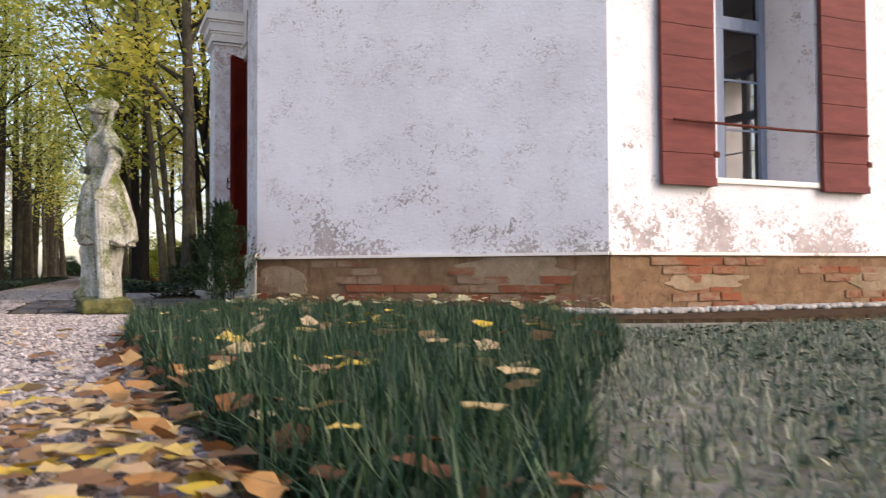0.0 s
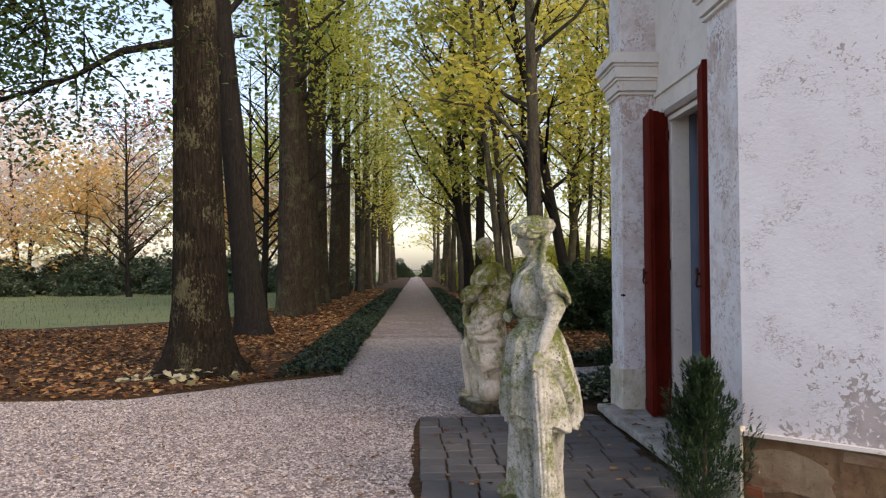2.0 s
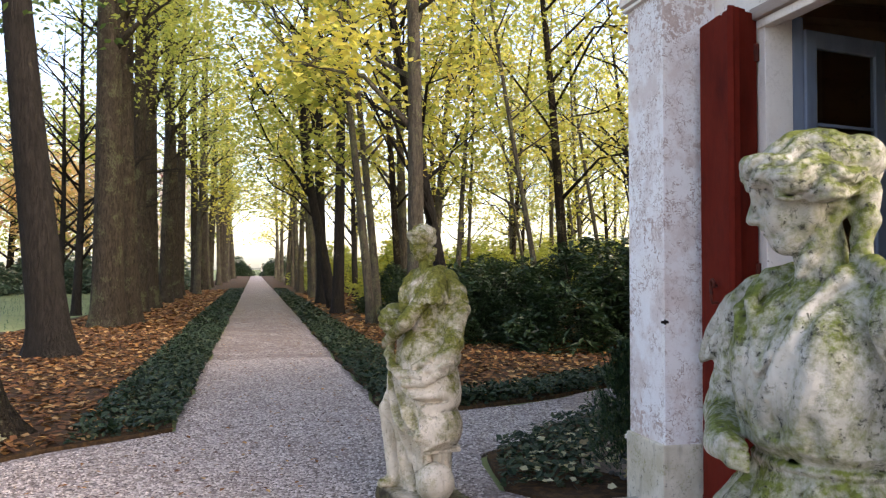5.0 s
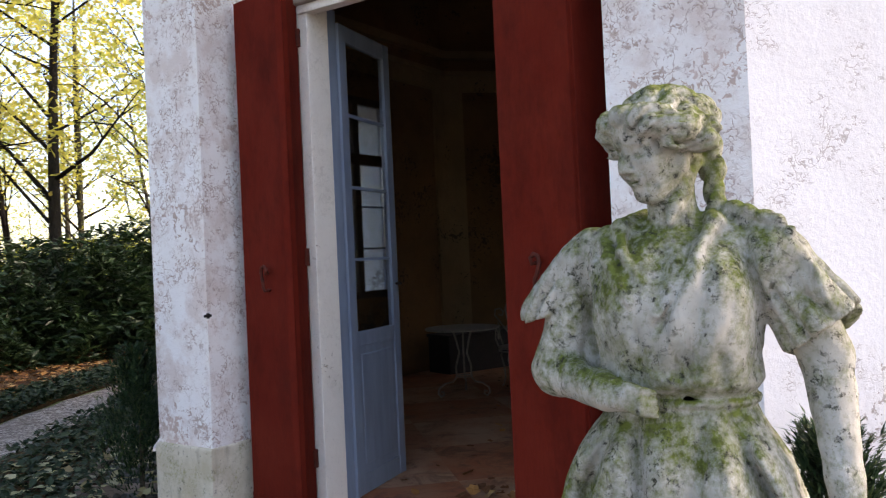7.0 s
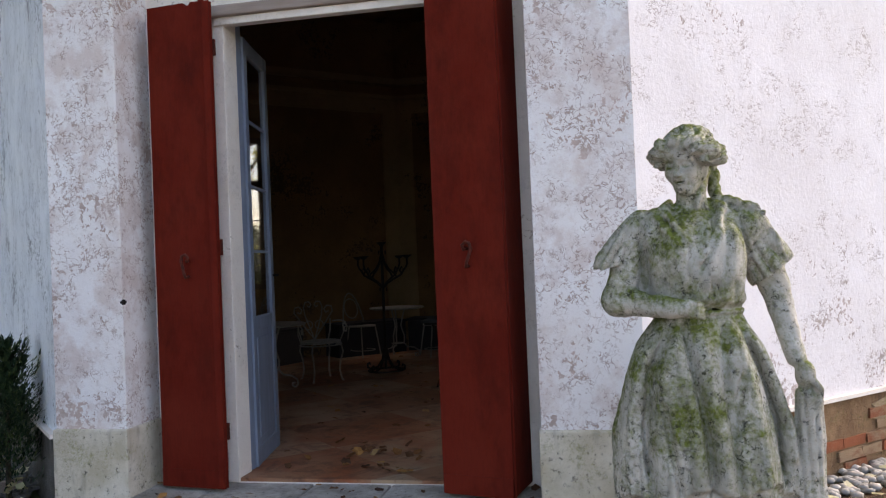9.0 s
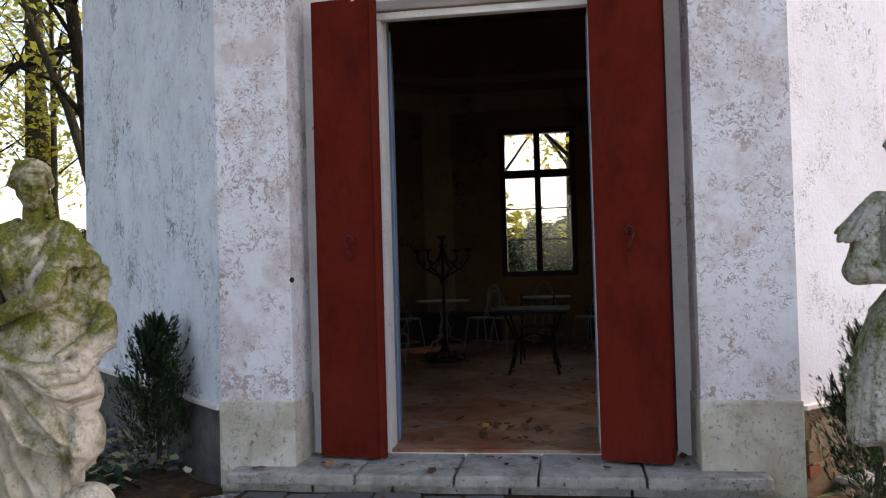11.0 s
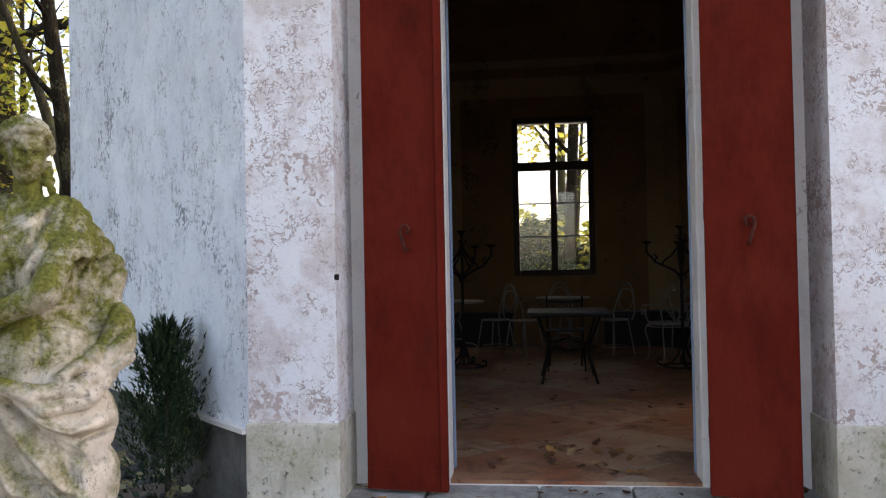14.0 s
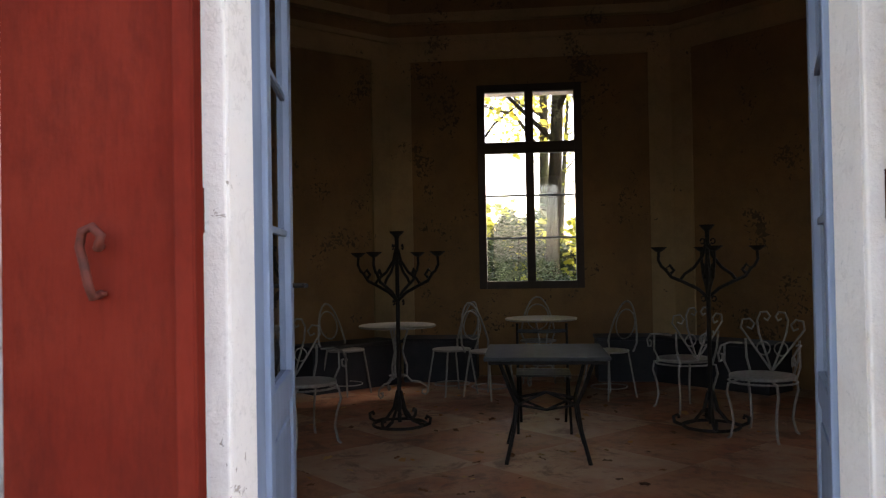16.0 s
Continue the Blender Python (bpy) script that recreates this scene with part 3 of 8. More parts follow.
def sheet(name, ring, z, mat, label, category, step=0.35, rough=0.02, thick=0.06):
    """A slightly uneven patch of ground with an irregular edge, standing a little above what it lies on."""
    bm = bmesh.new()
    pts, n = [], len(ring)
    for i in range(n):
        a, b = Vector(ring[i]), Vector(ring[(i + 1) % n])
        k = max(1, int((b - a).length / step))
        for j in range(k):
            p = a.lerp(b, j / k)
            w = noise.noise_vector((p.x * 1.7, p.y * 1.7, 3.0)) * 0.10
            pts.append((p.x + w.x, p.y + w.y))
    top = [bm.verts.new((x, y, z)) for x, y in pts]
    low = [bm.verts.new((x, y, z - thick)) for x, y in pts]
    bm.faces.new(top)
    for i in range(len(pts)):
        j = (i + 1) % len(pts)
        bm.faces.new((low[i], low[j], top[j], top[i]))
    return whole(name, bm, mat, label, category, "structure")


# ---- the pavilion ----
OUT = [(1.5, 8.635), (3.87, 6.2), (7.7, 6.2), (10.05, 8.635), (10.05, 12.13), (7.7, 14.57), (3.87, 14.57), (1.5, 12.13)]
INN = [(2.2, 8.78), (4.15, 6.85), (7.45, 6.85), (9.4, 8.78), (9.4, 12.0), (7.45, 13.92), (4.15, 13.92), (2.2, 12.0)]
TOP, FLOOR_Z = 6.2, 0.15
RECESS_X, JAMB_L, JAMB_R, HEAD = 1.86, 11.11, 9.755, 3.045
REVEAL = 2.02
PIER_L, PIER_R = 11.65, 9.185
WIN_W, WIN_LO, WIN_HI = 1.16, 1.14, 3.47


def lerp2(a, b, f):
    return (a[0] + (b[0] - a[0]) * f, a[1] + (b[1] - a[1]) * f)


def ring_at(f):
    return [lerp2(o, i, f) for o, i in zip(OUT, INN)]


SKIN = ring_at(0.93)      # where the outer wall ends and the inner plaster begins


def wall_face(name, i, mat, opening=None):
    """Face i of the octagon from the outer ring to the skin, with a window opening (centre share, width, z0, z1) through it."""
    a, b, c, d = OUT[i], OUT[(i + 1) % 8], SKIN[(i + 1) % 8], SKIN[i]
    e, f = INN[(i + 1) % 8], INN[i]
    outer, inner = bmesh.new(), bmesh.new()
    if opening is None:
        prism(outer, [a, b, c, d], -0.1, TOP)
        prism(inner, [d, c, e, f], FLOOR_Z, TOP)
    else:
        mid, width, z0, z1 = opening
        length = math.dist(a, b)
        u0, u1 = mid - width / length / 2, mid + width / length / 2

        def cut(p, q, base_p, base_q, u):
            # the point of the line p-q that lies square behind share u of the outer line
            o = Vector(lerp2(a, b, u))
            t = (Vector(b) - Vector(a)).normalized()
            pq = Vector(q) - Vector(p)
            s = (o - Vector(p)).dot(t) / pq.dot(t)
            return lerp2(p, q, s)
        for bm, (p, q, r, s), zz in ((outer, (a, b, c, d), -0.1), (inner, (d, c, e, f), FLOOR_Z)):
            p0, p1 = cut(p, q, a, b, u0), cut(p, q, a, b, u1)
            s0, s1 = cut(s, r, a, b, u0), cut(s, r, a, b, u1)
            prism(bm, [p, p0, s0, s], zz, TOP)
            prism(bm, [p1, q, r, s1], zz, TOP)
            prism(bm, [p0, p1, s1, s0], zz, z0)
            prism(bm, [p0, p1, s1, s0], z1, TOP)
    w = whole(name, outer, mat, "old limewashed masonry wall with cracked, flaking paint", "wall", "structure")
    whole(name + "_lining", inner, M_INNER, "ochre plaster of the inside wall, the room's dimness put into its colour", "wall", "structure")
    return w


wall_face("wall_southwest", 0, M_WALL)
wall_face("wall_south", 1, M_WALL, (0.447, WIN_W, WIN_LO, WIN_HI))
wall_face("wall_southeast", 2, M_WALL)
wall_face("wall_east", 3, M_WALL, (0.5, WIN_W, WIN_LO, WIN_HI))
wall_face("wall_northeast", 4, M_SIDE)
wall_face("wall_north", 5, M_SIDE, (0.553, WIN_W, WIN_LO, WIN_HI))
wall_face("wall_northwest", 6, M_SIDE)

# the front: two piers, a recess between them and the doorway in it
bm = bmesh.new()
prism(bm, [(RECESS_X, PIER_R), (RECESS_X, JAMB_R), (REVEAL, JAMB_R), (REVEAL, JAMB_R - 0.05), (2.15, JAMB_R - 0.14), (2.15, PIER_R)], -0.1, TOP)
prism(bm, [(RECESS_X, JAMB_L), (RECESS_X, PIER_L), (2.15, PIER_L), (2.15, JAMB_L + 0.14), (REVEAL, JAMB_L + 0.05), (REVEAL, JAMB_L)], -0.1, TOP)
prism(bm, [(RECESS_X, JAMB_R), (RECESS_X, JAMB_L), (REVEAL, JAMB_L), (REVEAL, JAMB_R)], HEAD, TOP)
prism(bm, [(REVEAL, JAMB_R - 0.05), (REVEAL, JAMB_L + 0.05), (2.15, JAMB_L + 0.14), (2.15, JAMB_R - 0.14)], HEAD + 0.08, TOP)
prism(bm, [(RECESS_X, JAMB_R), (RECESS_X, JAMB_L), (2.15, JAMB_L), (2.15, JAMB_R)], -0.1, 0.13)
whole("wall_west", bm, M_TRIM, "smooth pale plaster wall round the doorway", "wall", "structure")
bm = bmesh.new()
prism(bm, [(2.15, PIER_R), (2.15, JAMB_R - 0.14), (2.2, JAMB_R - 0.17), (2.2, INN[0][1] + 0.02)], FLOOR_Z, TOP)
prism(bm, [(2.15, JAMB_L + 0.14), (2.15, PIER_L), (2.2, INN[7][1] - 0.02), (2.2, JAMB_L + 0.17)], FLOOR_Z, TOP)
prism(bm, [(2.15, JAMB_R - 0.14), (2.15, JAMB_L + 0.14), (2.2, JAMB_L + 0.17), (2.2, JAMB_R - 0.17)], HEAD + 0.1, TOP)
whole("wall_west_lining", bm, M_INNER, "ochre plaster of the inside wall, the room's dimness put into its colour", "wall", "structure")

for name, y0, y1, diag in (("pier_right", OUT[0][1], PIER_R, SKIN[0]), ("pier_left", PIER_L, OUT[7][1], SKIN[7])):
    pier = thing(name, "flaking whitewashed pier beside the doorway", "pier", kind="structure")
    ring = [(1.5, y0), (1.5, y1), (2.15, y1), diag] if name == "pier_left" else [(1.5, y0), (1.5, y1), (2.15, y1), diag]
    if name == "pier_left":
        ring = [(1.5, y0), (1.5, y1), diag, (2.15, y0)]
    bm = bmesh.new()
    prism(bm, ring, 0.53, TOP)
    part("shaft", bm, M_PIER, pier)
    bm = bmesh.new()
    box(bm, 1.475, 1.875, y0 - 0.012, y1 + 0.012, -0.05, 0.532, 0.012)
    part("base", bm, M_BASE, pier, "stained stone base of the pier")
    bm = bmesh.new()
    # moulded capital: bands of growing reach
    for z0, z1, r in ((3.36, 3.385, 0.03), (3.40, 3.50, 0.045), (3.50, 3.53, 0.065), (3.53, 3.64, 0.085), (3.64, 3.67, 0.10), (3.67, 3.75, 0.13), (3.75, 3.785, 0.115)):
        box(bm, 1.5 - r, 1.9, y0 - r, y1 + r, z0, z1, 0.008)
    part("capital", bm, M_TRIM, pier, "moulded plaster capital")

bm = boxed(1.835, 1.87, PIER_R, PIER_L, 3.33, 3.36)
whole("string_course", bm, M_TRIM, "thin plaster moulding across the recess over the door", "moulding", "structure")

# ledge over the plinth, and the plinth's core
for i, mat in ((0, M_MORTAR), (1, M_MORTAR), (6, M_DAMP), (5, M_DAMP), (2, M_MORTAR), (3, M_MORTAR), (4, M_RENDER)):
    a, b = Vector(OUT[i]), Vector(OUT[(i + 1) % 8])
    t = (b - a).normalized()
    n = Vector((t.y, -t.x))
    n = n if n.dot(Vector((5.78, 10.38)) - a) < 0 else -n
    bm = bmesh.new()
    q = [a, b, b + n * 0.012, a + n * 0.012]
    prism(bm, [tuple(p) for p in q], -0.1, 0.475)
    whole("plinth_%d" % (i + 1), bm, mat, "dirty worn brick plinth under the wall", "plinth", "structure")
    bm = bmesh.new()
    q = [a, b, b + n * 0.04, a + n * 0.04]
    prism(bm, [tuple(p) for p in q], 0.475, 0.5)
    whole("plinth_ledge_%d" % (i + 1), bm, M_TRIM, "thin chipped mortar ledge over the plinth", "ledge", "structure")

# floor, ceiling, roof
bm = bmesh.new()
prism(bm, ring_at(0.9), 0.0, FLOOR_Z)
whole("floor", bm, M_FLOOR, "worn reddish floor scattered with dry leaves", "floor", "structure")
bm = boxed(1.86, 2.3, JAMB_R, JAMB_L, 0.131, 0.152)
whole("threshold", bm, M_FLOOR, "worn reddish threshold of the doorway", "threshold", "structure")
bm = bmesh.new()
prism(bm, ring_at(0.9), 5.2, 5.4)
whole("ceiling", bm, M_INNER, "plaster ceiling, the room's dimness put into its colour", "ceiling", "structure")
bm = bmesh.new()
eave = [((x - 5.78) * 1.08 + 5.78, (y - 10.38) * 1.08 + 10.38) for x, y in OUT]
prism(bm, eave, TOP, TOP + 0.2)
apex = bm.verts.new((5.78, 10.38, 8.6))
base = [bm.verts.new((x, y, TOP + 0.2)) for x, y in eave]
for i in range(8):
    bm.faces.new((base[i], base[(i + 1) % 8], apex))
whole("roof", bm, M_ROOF, "low tiled roof of the pavilion", "roof", "structure")

# inside: corner strips, bands and cornice on the lining
bm = bmesh.new()
for i in range(8):
    a, b = Vector(INN[i]), Vector(INN[(i + 1) % 8])
    t = (b - a).normalized()
    n = (Vector((5.78, 10.38)) - (a + b) / 2)
    n = (n - t * n.dot(t)).normalized()
    for p, q, z0, z1, d in ((a, b, 3.78, 4.0, 0.03), (a, b, 4.0, 4.06, 0.07), (a, b, 4.22, 4.32, 0.10), (a, a + t * 0.26, FLOOR_Z, 3.78, 0.03), (b - t * 0.26, b, FLOOR_Z, 3.78, 0.03)):
        ring = [tuple(p), tuple(q), tuple(q + n * d), tuple(p + n * d)]
        prism(bm, ring, z0, z1)
bmesh.ops.remove_doubles(bm, verts=bm.verts, dist=1e-5)
whole("wall_bands", bm, M_BAND, "cream plaster strips and cornice dividing the inside walls, coloured brown for the dim room", "moulding", "structure")

# the step before the door: five worn slabs on a stone course
step = thing("door_step", "worn pale stone step before the open doorway", "step", kind="structure")
cuts = [8.83, 9.52, 10.13, 10.62, 11.22, 12.03]
for y0, y1 in zip(cuts, cuts[1:]):
    w = random.uniform(-0.006, 0.006)
    part("slab", boxed(1.30 + w, 1.95, y0 + 0.006, y1 - 0.006, 0.055, 0.125 + w * 0.6, 0.016), M_STEP, step)
for y0, y1 in zip([8.9, 9.6, 10.3, 11.0, 11.5], [9.6, 10.3, 11.0, 11.5, 11.98]):
    part("riser", boxed(1.36, 1.9, y0 + 0.008, y1 - 0.008, -0.06, 0.058, 0.01), M_STEP, step)


# ---- doorway ----
frame_ob = thing("door_frame", "pale weathered wooden frame of the doorway", "door frame", kind="structure")
part("jamb_post", boxed(1.845, 1.9, JAMB_L + 0.001, JAMB_L + 0.075, 0.13, HEAD + 0.04, 0.006), M_TRIM, frame_ob)
part("jamb_post", boxed(1.845, 1.9, JAMB_R - 0.075, JAMB_R - 0.001, 0.13, HEAD + 0.04, 0.006), M_TRIM, frame_ob)
part("door_post", boxed(2.025, 2.095, JAMB_L + 0.002, JAMB_L + 0.045, 0.155, HEAD + 0.02, 0.004), M_GREY, frame_ob, "grey-blue inner door post")
part("lintel", boxed(1.80, 1.9, JAMB_R - 0.09, JAMB_L + 0.09, HEAD + 0.0, HEAD + 0.07, 0.012), M_LINTEL, frame_ob, "brown weathered lintel board")
part("lintel", boxed(1.83, 1.9, JAMB_R - 0.06, JAMB_L + 0.06, HEAD - 0.05, HEAD + 0.0, 0.008), M_TRIM, frame_ob)


def door_leaf(at, rz, mirror=1):
    """A glazed leaf: two stiles, rails, thin bars, a panel below. Local: x along the leaf, hinge at 0."""
    leaf = thing("glazed_door", "grey-blue glazed door leaf standing open inwards", "door", at, rz, "door leaves", "structure")
    w, h, t = 0.66, 2.84, 0.045
    for x0, x1 in ((0, 0.085), (w - 0.085, w)):
        stile = part("stile", boxed(x0, x1, -t / 2, t / 2, 0, h, 0.006), M_GREY, leaf)
    for z0, z1 in ((0, 0.12), (0.89, 0.98), (h - 0.1, h)):
        part("rail", boxed(0.085, w - 0.085, -t / 2 + 0.003, t / 2 - 0.003, z0, z1, 0.005), M_GREY, leaf)
    for z in (1.42, 1.86, 2.30):
        part("glazing_bar", boxed(0.085, w - 0.085, -0.010, 0.010, z - 0.009, z + 0.009), M_GREY, leaf)
    bm = bmesh.new()
    box(bm, 0.085, w - 0.085, -0.010, 0.010, 0.12, 0.89)
    box(bm, 0.13, w - 0.13, -0.017, 0.017, 0.17, 0.84, 0.008)
    part("panel", bm, M_GREY, leaf)
    for z0, z1 in zip((0.98, 1.429, 1.869, 2.309), (1.411, 1.851, 2.291, h - 0.1)):
        pane = part("pane", boxed(0.085, w - 0.085, -0.002, 0.002, z0, z1), M_GLASS, leaf, "clear glass pane")
        pane.visible_shadow = False
    bm = bmesh.new()
    tube(bm, [(w - 0.04, -0.022, 1.25), (w - 0.04, -0.06, 1.25), (w - 0.09, -0.07, 1.25)], 0.008)
    part("door_handle", bm, M_IRON, stile, "small dark iron handle")
    return leaf


door_leaf((2.10, JAMB_L + 0.012, 0.155), 11.0)
door_leaf((2.035, JAMB_R - 0.012, 0.155), -16)


def hook_form(s=1.0):
    """An S-shaped hook standing off a board, in the y-z plane, facing -x."""
    bm = bmesh.new()
    pts = [(-0.004, 0, -0.065), (-0.03, 0.0, -0.07), (-0.035, 0.006 * s, -0.045), (-0.03, 0.018 * s, -0.01), (-0.028, 0.03 * s, 0.03), (-0.03, 0.022 * s, 0.06), (-0.03, 0.0, 0.068), (-0.03, -0.02 * s, 0.05), (-0.03, -0.012 * s, 0.026), (-0.004, 0.0, 0.03)]
    tube(bm, pts, 0.0095, 8)
    lathe(bm, [(0.012, -0.004), (0.012, 0.004)], 10, (-0.004, 0, -0.065))
    return bm


def shutter(name, label, front, back, z0, z1, hook_at, side):
    """A door shutter folded back on itself. front: plan ends of the outer leaf; back: where it hangs."""
    ob = thing(name, label, "shutter", kind="structure")
    (ax, ay), (bx, by) = front
    d = Vector((bx - ax, by - ay))
    length, ang = d.length, math.degrees(math.atan2(d.y, d.x))
    m = pose(ax, ay, 0, 0, 0, ang)
    s = side
    # one board whose top edge is worn and splintered
    top = [(0.0, z1), (length * 0.6, z1 - 0.003), (length * 0.63, z1 - 0.028), (length * 0.69, z1 - 0.022), (length * 0.72, z1 - 0.004), (length * 0.84, z1 - 0.008), (length * 0.87, z1 + 0.018), (length * 0.9, z1 - 0.012), (length, z1 - 0.010)]
    ring = [(0.0, z0), (length, z0)] + top[::-1]
    bm = bmesh.new()
    near, far_ = (0.0, 0.04) if s > 0 else (-0.04, 0.0)
    one = [bm.verts.new(m @ Vector((u, near, z))) for u, z in ring]
    two = [bm.verts.new(m @ Vector((u, far_, z))) for u, z in ring]
    bm.faces.new(one)
    bm.faces.new(two[::-1])
    for k in range(len(ring)):
        bm.faces.new((one[k], two[k], two[(k + 1) % len(ring)], one[(k + 1) % len(ring)]))
    bmesh.ops.recalc_face_normals(bm, faces=bm.faces)
    board = part("leaf", bm, M_RED, ob)
    part("bottom_rail", boxed(0.0, length, -0.006 if s > 0 else -0.02, 0.02 if s > 0 else 0.006, z0, z0 + 0.11, 0.004, m), M_RED, ob)
    bx2, by2 = back
    e = Vector((bx2 - bx, by2 - by))
    m2 = pose(bx, by, 0, 0, 0, math.degrees(math.atan2(e.y, e.x)))
    folded = part("folded_leaf", boxed(0.0, e.length, 0.0 if s > 0 else -0.035, 0.035 if s > 0 else 0.0, z0 + 0.01, z1 - 0.015, 0.003, m2), M_RED, ob)
    part("stile_edge", boxed(0.0, e.length * 0.5, -0.006 if s > 0 else 0.0, 0.0 if s > 0 else 0.006, z0 + 0.004, z1 - 0.006, 0.003, m2), M_RED, ob)
    hk = part("hook", hook_form(s), M_RUST, board, "rusty iron S-shaped hook", True)
    hk.matrix_basis = pose(*hook_at, 0, 0, ang - 90 if s < 0 else ang + 90)
    for z in (0.45, 1.60, 2.86):
        bm = bmesh.new()
        tube(bm, [(bx2 - 0.01, by2 - 0.004 * s, z - 0.05), (bx2 - 0.01, by2 - 0.004 * s, z + 0.05)], 0.020, 8)
        box(bm, bx2 - 0.06, bx2 + 0.03, by2 - 0.012, by2 + 0.012, z - 0.012, z + 0.012)
        part("hinge", bm, M_RUST, folded, "rusty iron hinge")
    return ob


shutter("shutter_left", "dark red painted board shutter folded back at the doorway", ((1.69, 11.54), (1.63, 11.10)), (1.838, 11.18), 0.145, 3.10, (1.645, 11.295, 1.49), 1)
right = shutter("shutter_right", "dark red painted board shutter folded back at the doorway", ((1.52, 9.35), (1.625, 9.755)), (1.838, 9.70), 0.15, 3.13, (1.565, 9.556, 1.49), -1)

part("back_leaf", boxed(0.0, 0.315, -0.03, 0.0, 0.16, 3.11, 0.003, pose(1.545, 9.365, 0, 0, 0, -10)), M_RED, right)


pin = thing("wall_pin", "small black iron pin in the pier's edge", "pin", (1.5, 11.645, 1.29))
part("shank", tubed([(0.02, 0, 0), (-0.025, 0, 0.0)], 0.009, 8), M_IRON, pin)
part("plate", boxed(-0.004, 0.002, -0.012, 0.012, -0.016, 0.016, 0.003), M_IRON, pin)

# ---- windows ----
def window(name, label, at, rz):
    """Double casement with a transom. Local: x along the wall, y outwards, z from the sill; the frame stands at y = 0."""
    w, h = WIN_W, WIN_HI - WIN_LO
    ob = thing(name, label, "window", at, rz, kind="structure")
    bars = ((-w / 2, -w / 2 + 0.075, 0, h), (w / 2 - 0.075, w / 2, 0, h), (-w / 2 + 0.075, w / 2 - 0.075, 0, 0.085), (-w / 2 + 0.075, w / 2 - 0.075, h - 0.085, h), (-w / 2 + 0.075, w / 2 - 0.075, 1.545, 1.67), (-0.048, 0.048, 0.085, 1.545), (-0.048, 0.048, 1.67, h - 0.085))
    for x0, x1, z0, z1 in bars:
        rail = part("window_frame", boxed(x0, x1, 0.0, 0.045, z0, z1, 0.004), M_GREY, ob)
        # room side of the same bar, coloured dark to stand for its shade
        part("inner_casing", boxed(x0 - 0.012 * (x1 < 0.1 and x0 < -0.4), x1 + 0.012 * (x0 > 0.4), -0.045, 0.0, z0, z1, 0.004), M_SHADED_FRAME, rail, "inner face of the frame, its shade put in as dark brown")
    for s in (-1, 1):
        x0, x1 = sorted((s * 0.048, s * (w / 2 - 0.075)))
        for z in (0.575, 1.06):
            part("glazing_bar", boxed(x0, x1, -0.009, 0.009, z - 0.010, z + 0.010), M_GREY, ob)
        for z0, z1 in ((0.085, 0.565), (0.585, 1.05), (1.07, 1.545), (1.67, h - 0.085)):
            pane = part("pane", boxed(x0, x1, -0.002, 0.002, z0, z1), M_GLASS, ob, "clear glass pane")
            pane.visible_shadow = False
    part("window_sill", boxed(-w / 2 - 0.05, w / 2 + 0.05, 0.05, 0.66, -0.045, 0.006, 0.008), M_TRIM, ob, "pale stone sill")
    return ob


window("window_1", "tall grey-blue casement window in a deep whitewashed reveal", (5.58, 6.83, WIN_LO), 180)
window("window_2", "tall casement window seen dark against daylight", (9.38, 10.383, WIN_LO), -90)
window("window_3", "tall grey-blue casement window in a deep reveal", (5.58, 13.94, WIN_LO), 0)


def window_shutter(x0, x1, z0, z1):
    ob = thing("window_shutter", "faded red board window shutter open against the wall", "shutter", (x0, 6.15, z0), 0, "window shutters", "structure")
    n, w, h = 9, x1 - x0, z1 - z0
    for k in range(n):
        part("board", boxed(0, w, -0.022, 0.02, h * k / n + 0.002, h * (k + 1) / n - 0.002, 0.003), M_RED_OLD, ob)
    part("rail", boxed(-0.005, w + 0.005, -0.034, -0.022, 0.0, 0.07, 0.004), M_RED_OLD, ob)
    part("edge_strip", boxed(w - 0.05, w, 0.02, 0.04, 0, h), M_RED_OLD, ob)
    for z in (0.25, h - 0.3):
        part("hinge", boxed(w - 0.02, w + 0.04, -0.03, 0.03, z, z + 0.05, 0.004), M_RUST, ob, "rusty iron hinge")
    return ob


window_shutter(4.36, 4.92, 1.06, 3.5)
window_shutter(6.18, 6.76, 1.06, 3.5)
bm = tubed([(4.45, 6.09, 1.60), (5.6, 6.075, 1.585), (6.72, 6.09, 1.60)], 0.012, 8)
whole("iron_bar", bm, M_RUST, "thin iron bar laid across the open shutters", "bar", group="")


# ---- ground ----
bm = bmesh.new()
bmesh.ops.create_grid(bm, x_segments=40, y_segments=40, size=900)
bmesh.ops.translate(bm, vec=(0, 150, -0.035), verts=bm.verts)
whole("ground", bm, M_LAWN, "wide park lawn reaching to the horizon", "ground", "structure")

GRAVEL = [(-14, -6), (-14, 13.1), (-7, 13.3), (-4.2, 13.4), (-2.7, 14.9), (-1.75, 15.6), (-1.72, 60), (-1.7, 200), (0.4, 200), (0.45, 60), (0.45, 16.4), (0.9, 15.9), (2.5, 16.5), (4.2, 17.6), (9, 20), (20, 21.5), (20, 20.6), (9, 19.1), (4.3, 16.7), (2.3, 15.3), (1.0, 13.9), (0.75, 12.8), (1.35, 11.9), (1.35, 8.8), (0.5, 7.75), (2.3, 5.65), (4.6, 3.2), (12, -6)]
sheet("gravel_path", GRAVEL, 0.0, M_GRAVELBED, "pale pinkish gravel path and forecourt", "path")
LITTER = [(-1.8, 15.75), (-2.7, 15.05), (-4.2, 13.5), (-7, 13.4), (-16, 13.2), (-30, 17), (-24, 27), (-11, 26), (-7, 30), (-6.3, 45), (-6.3, 200), (-1.8, 200)]
sheet("leaf_bed", LITTER, 0.012, M_SOIL, "dark soil under the trees covered with fallen leaves", "soil")
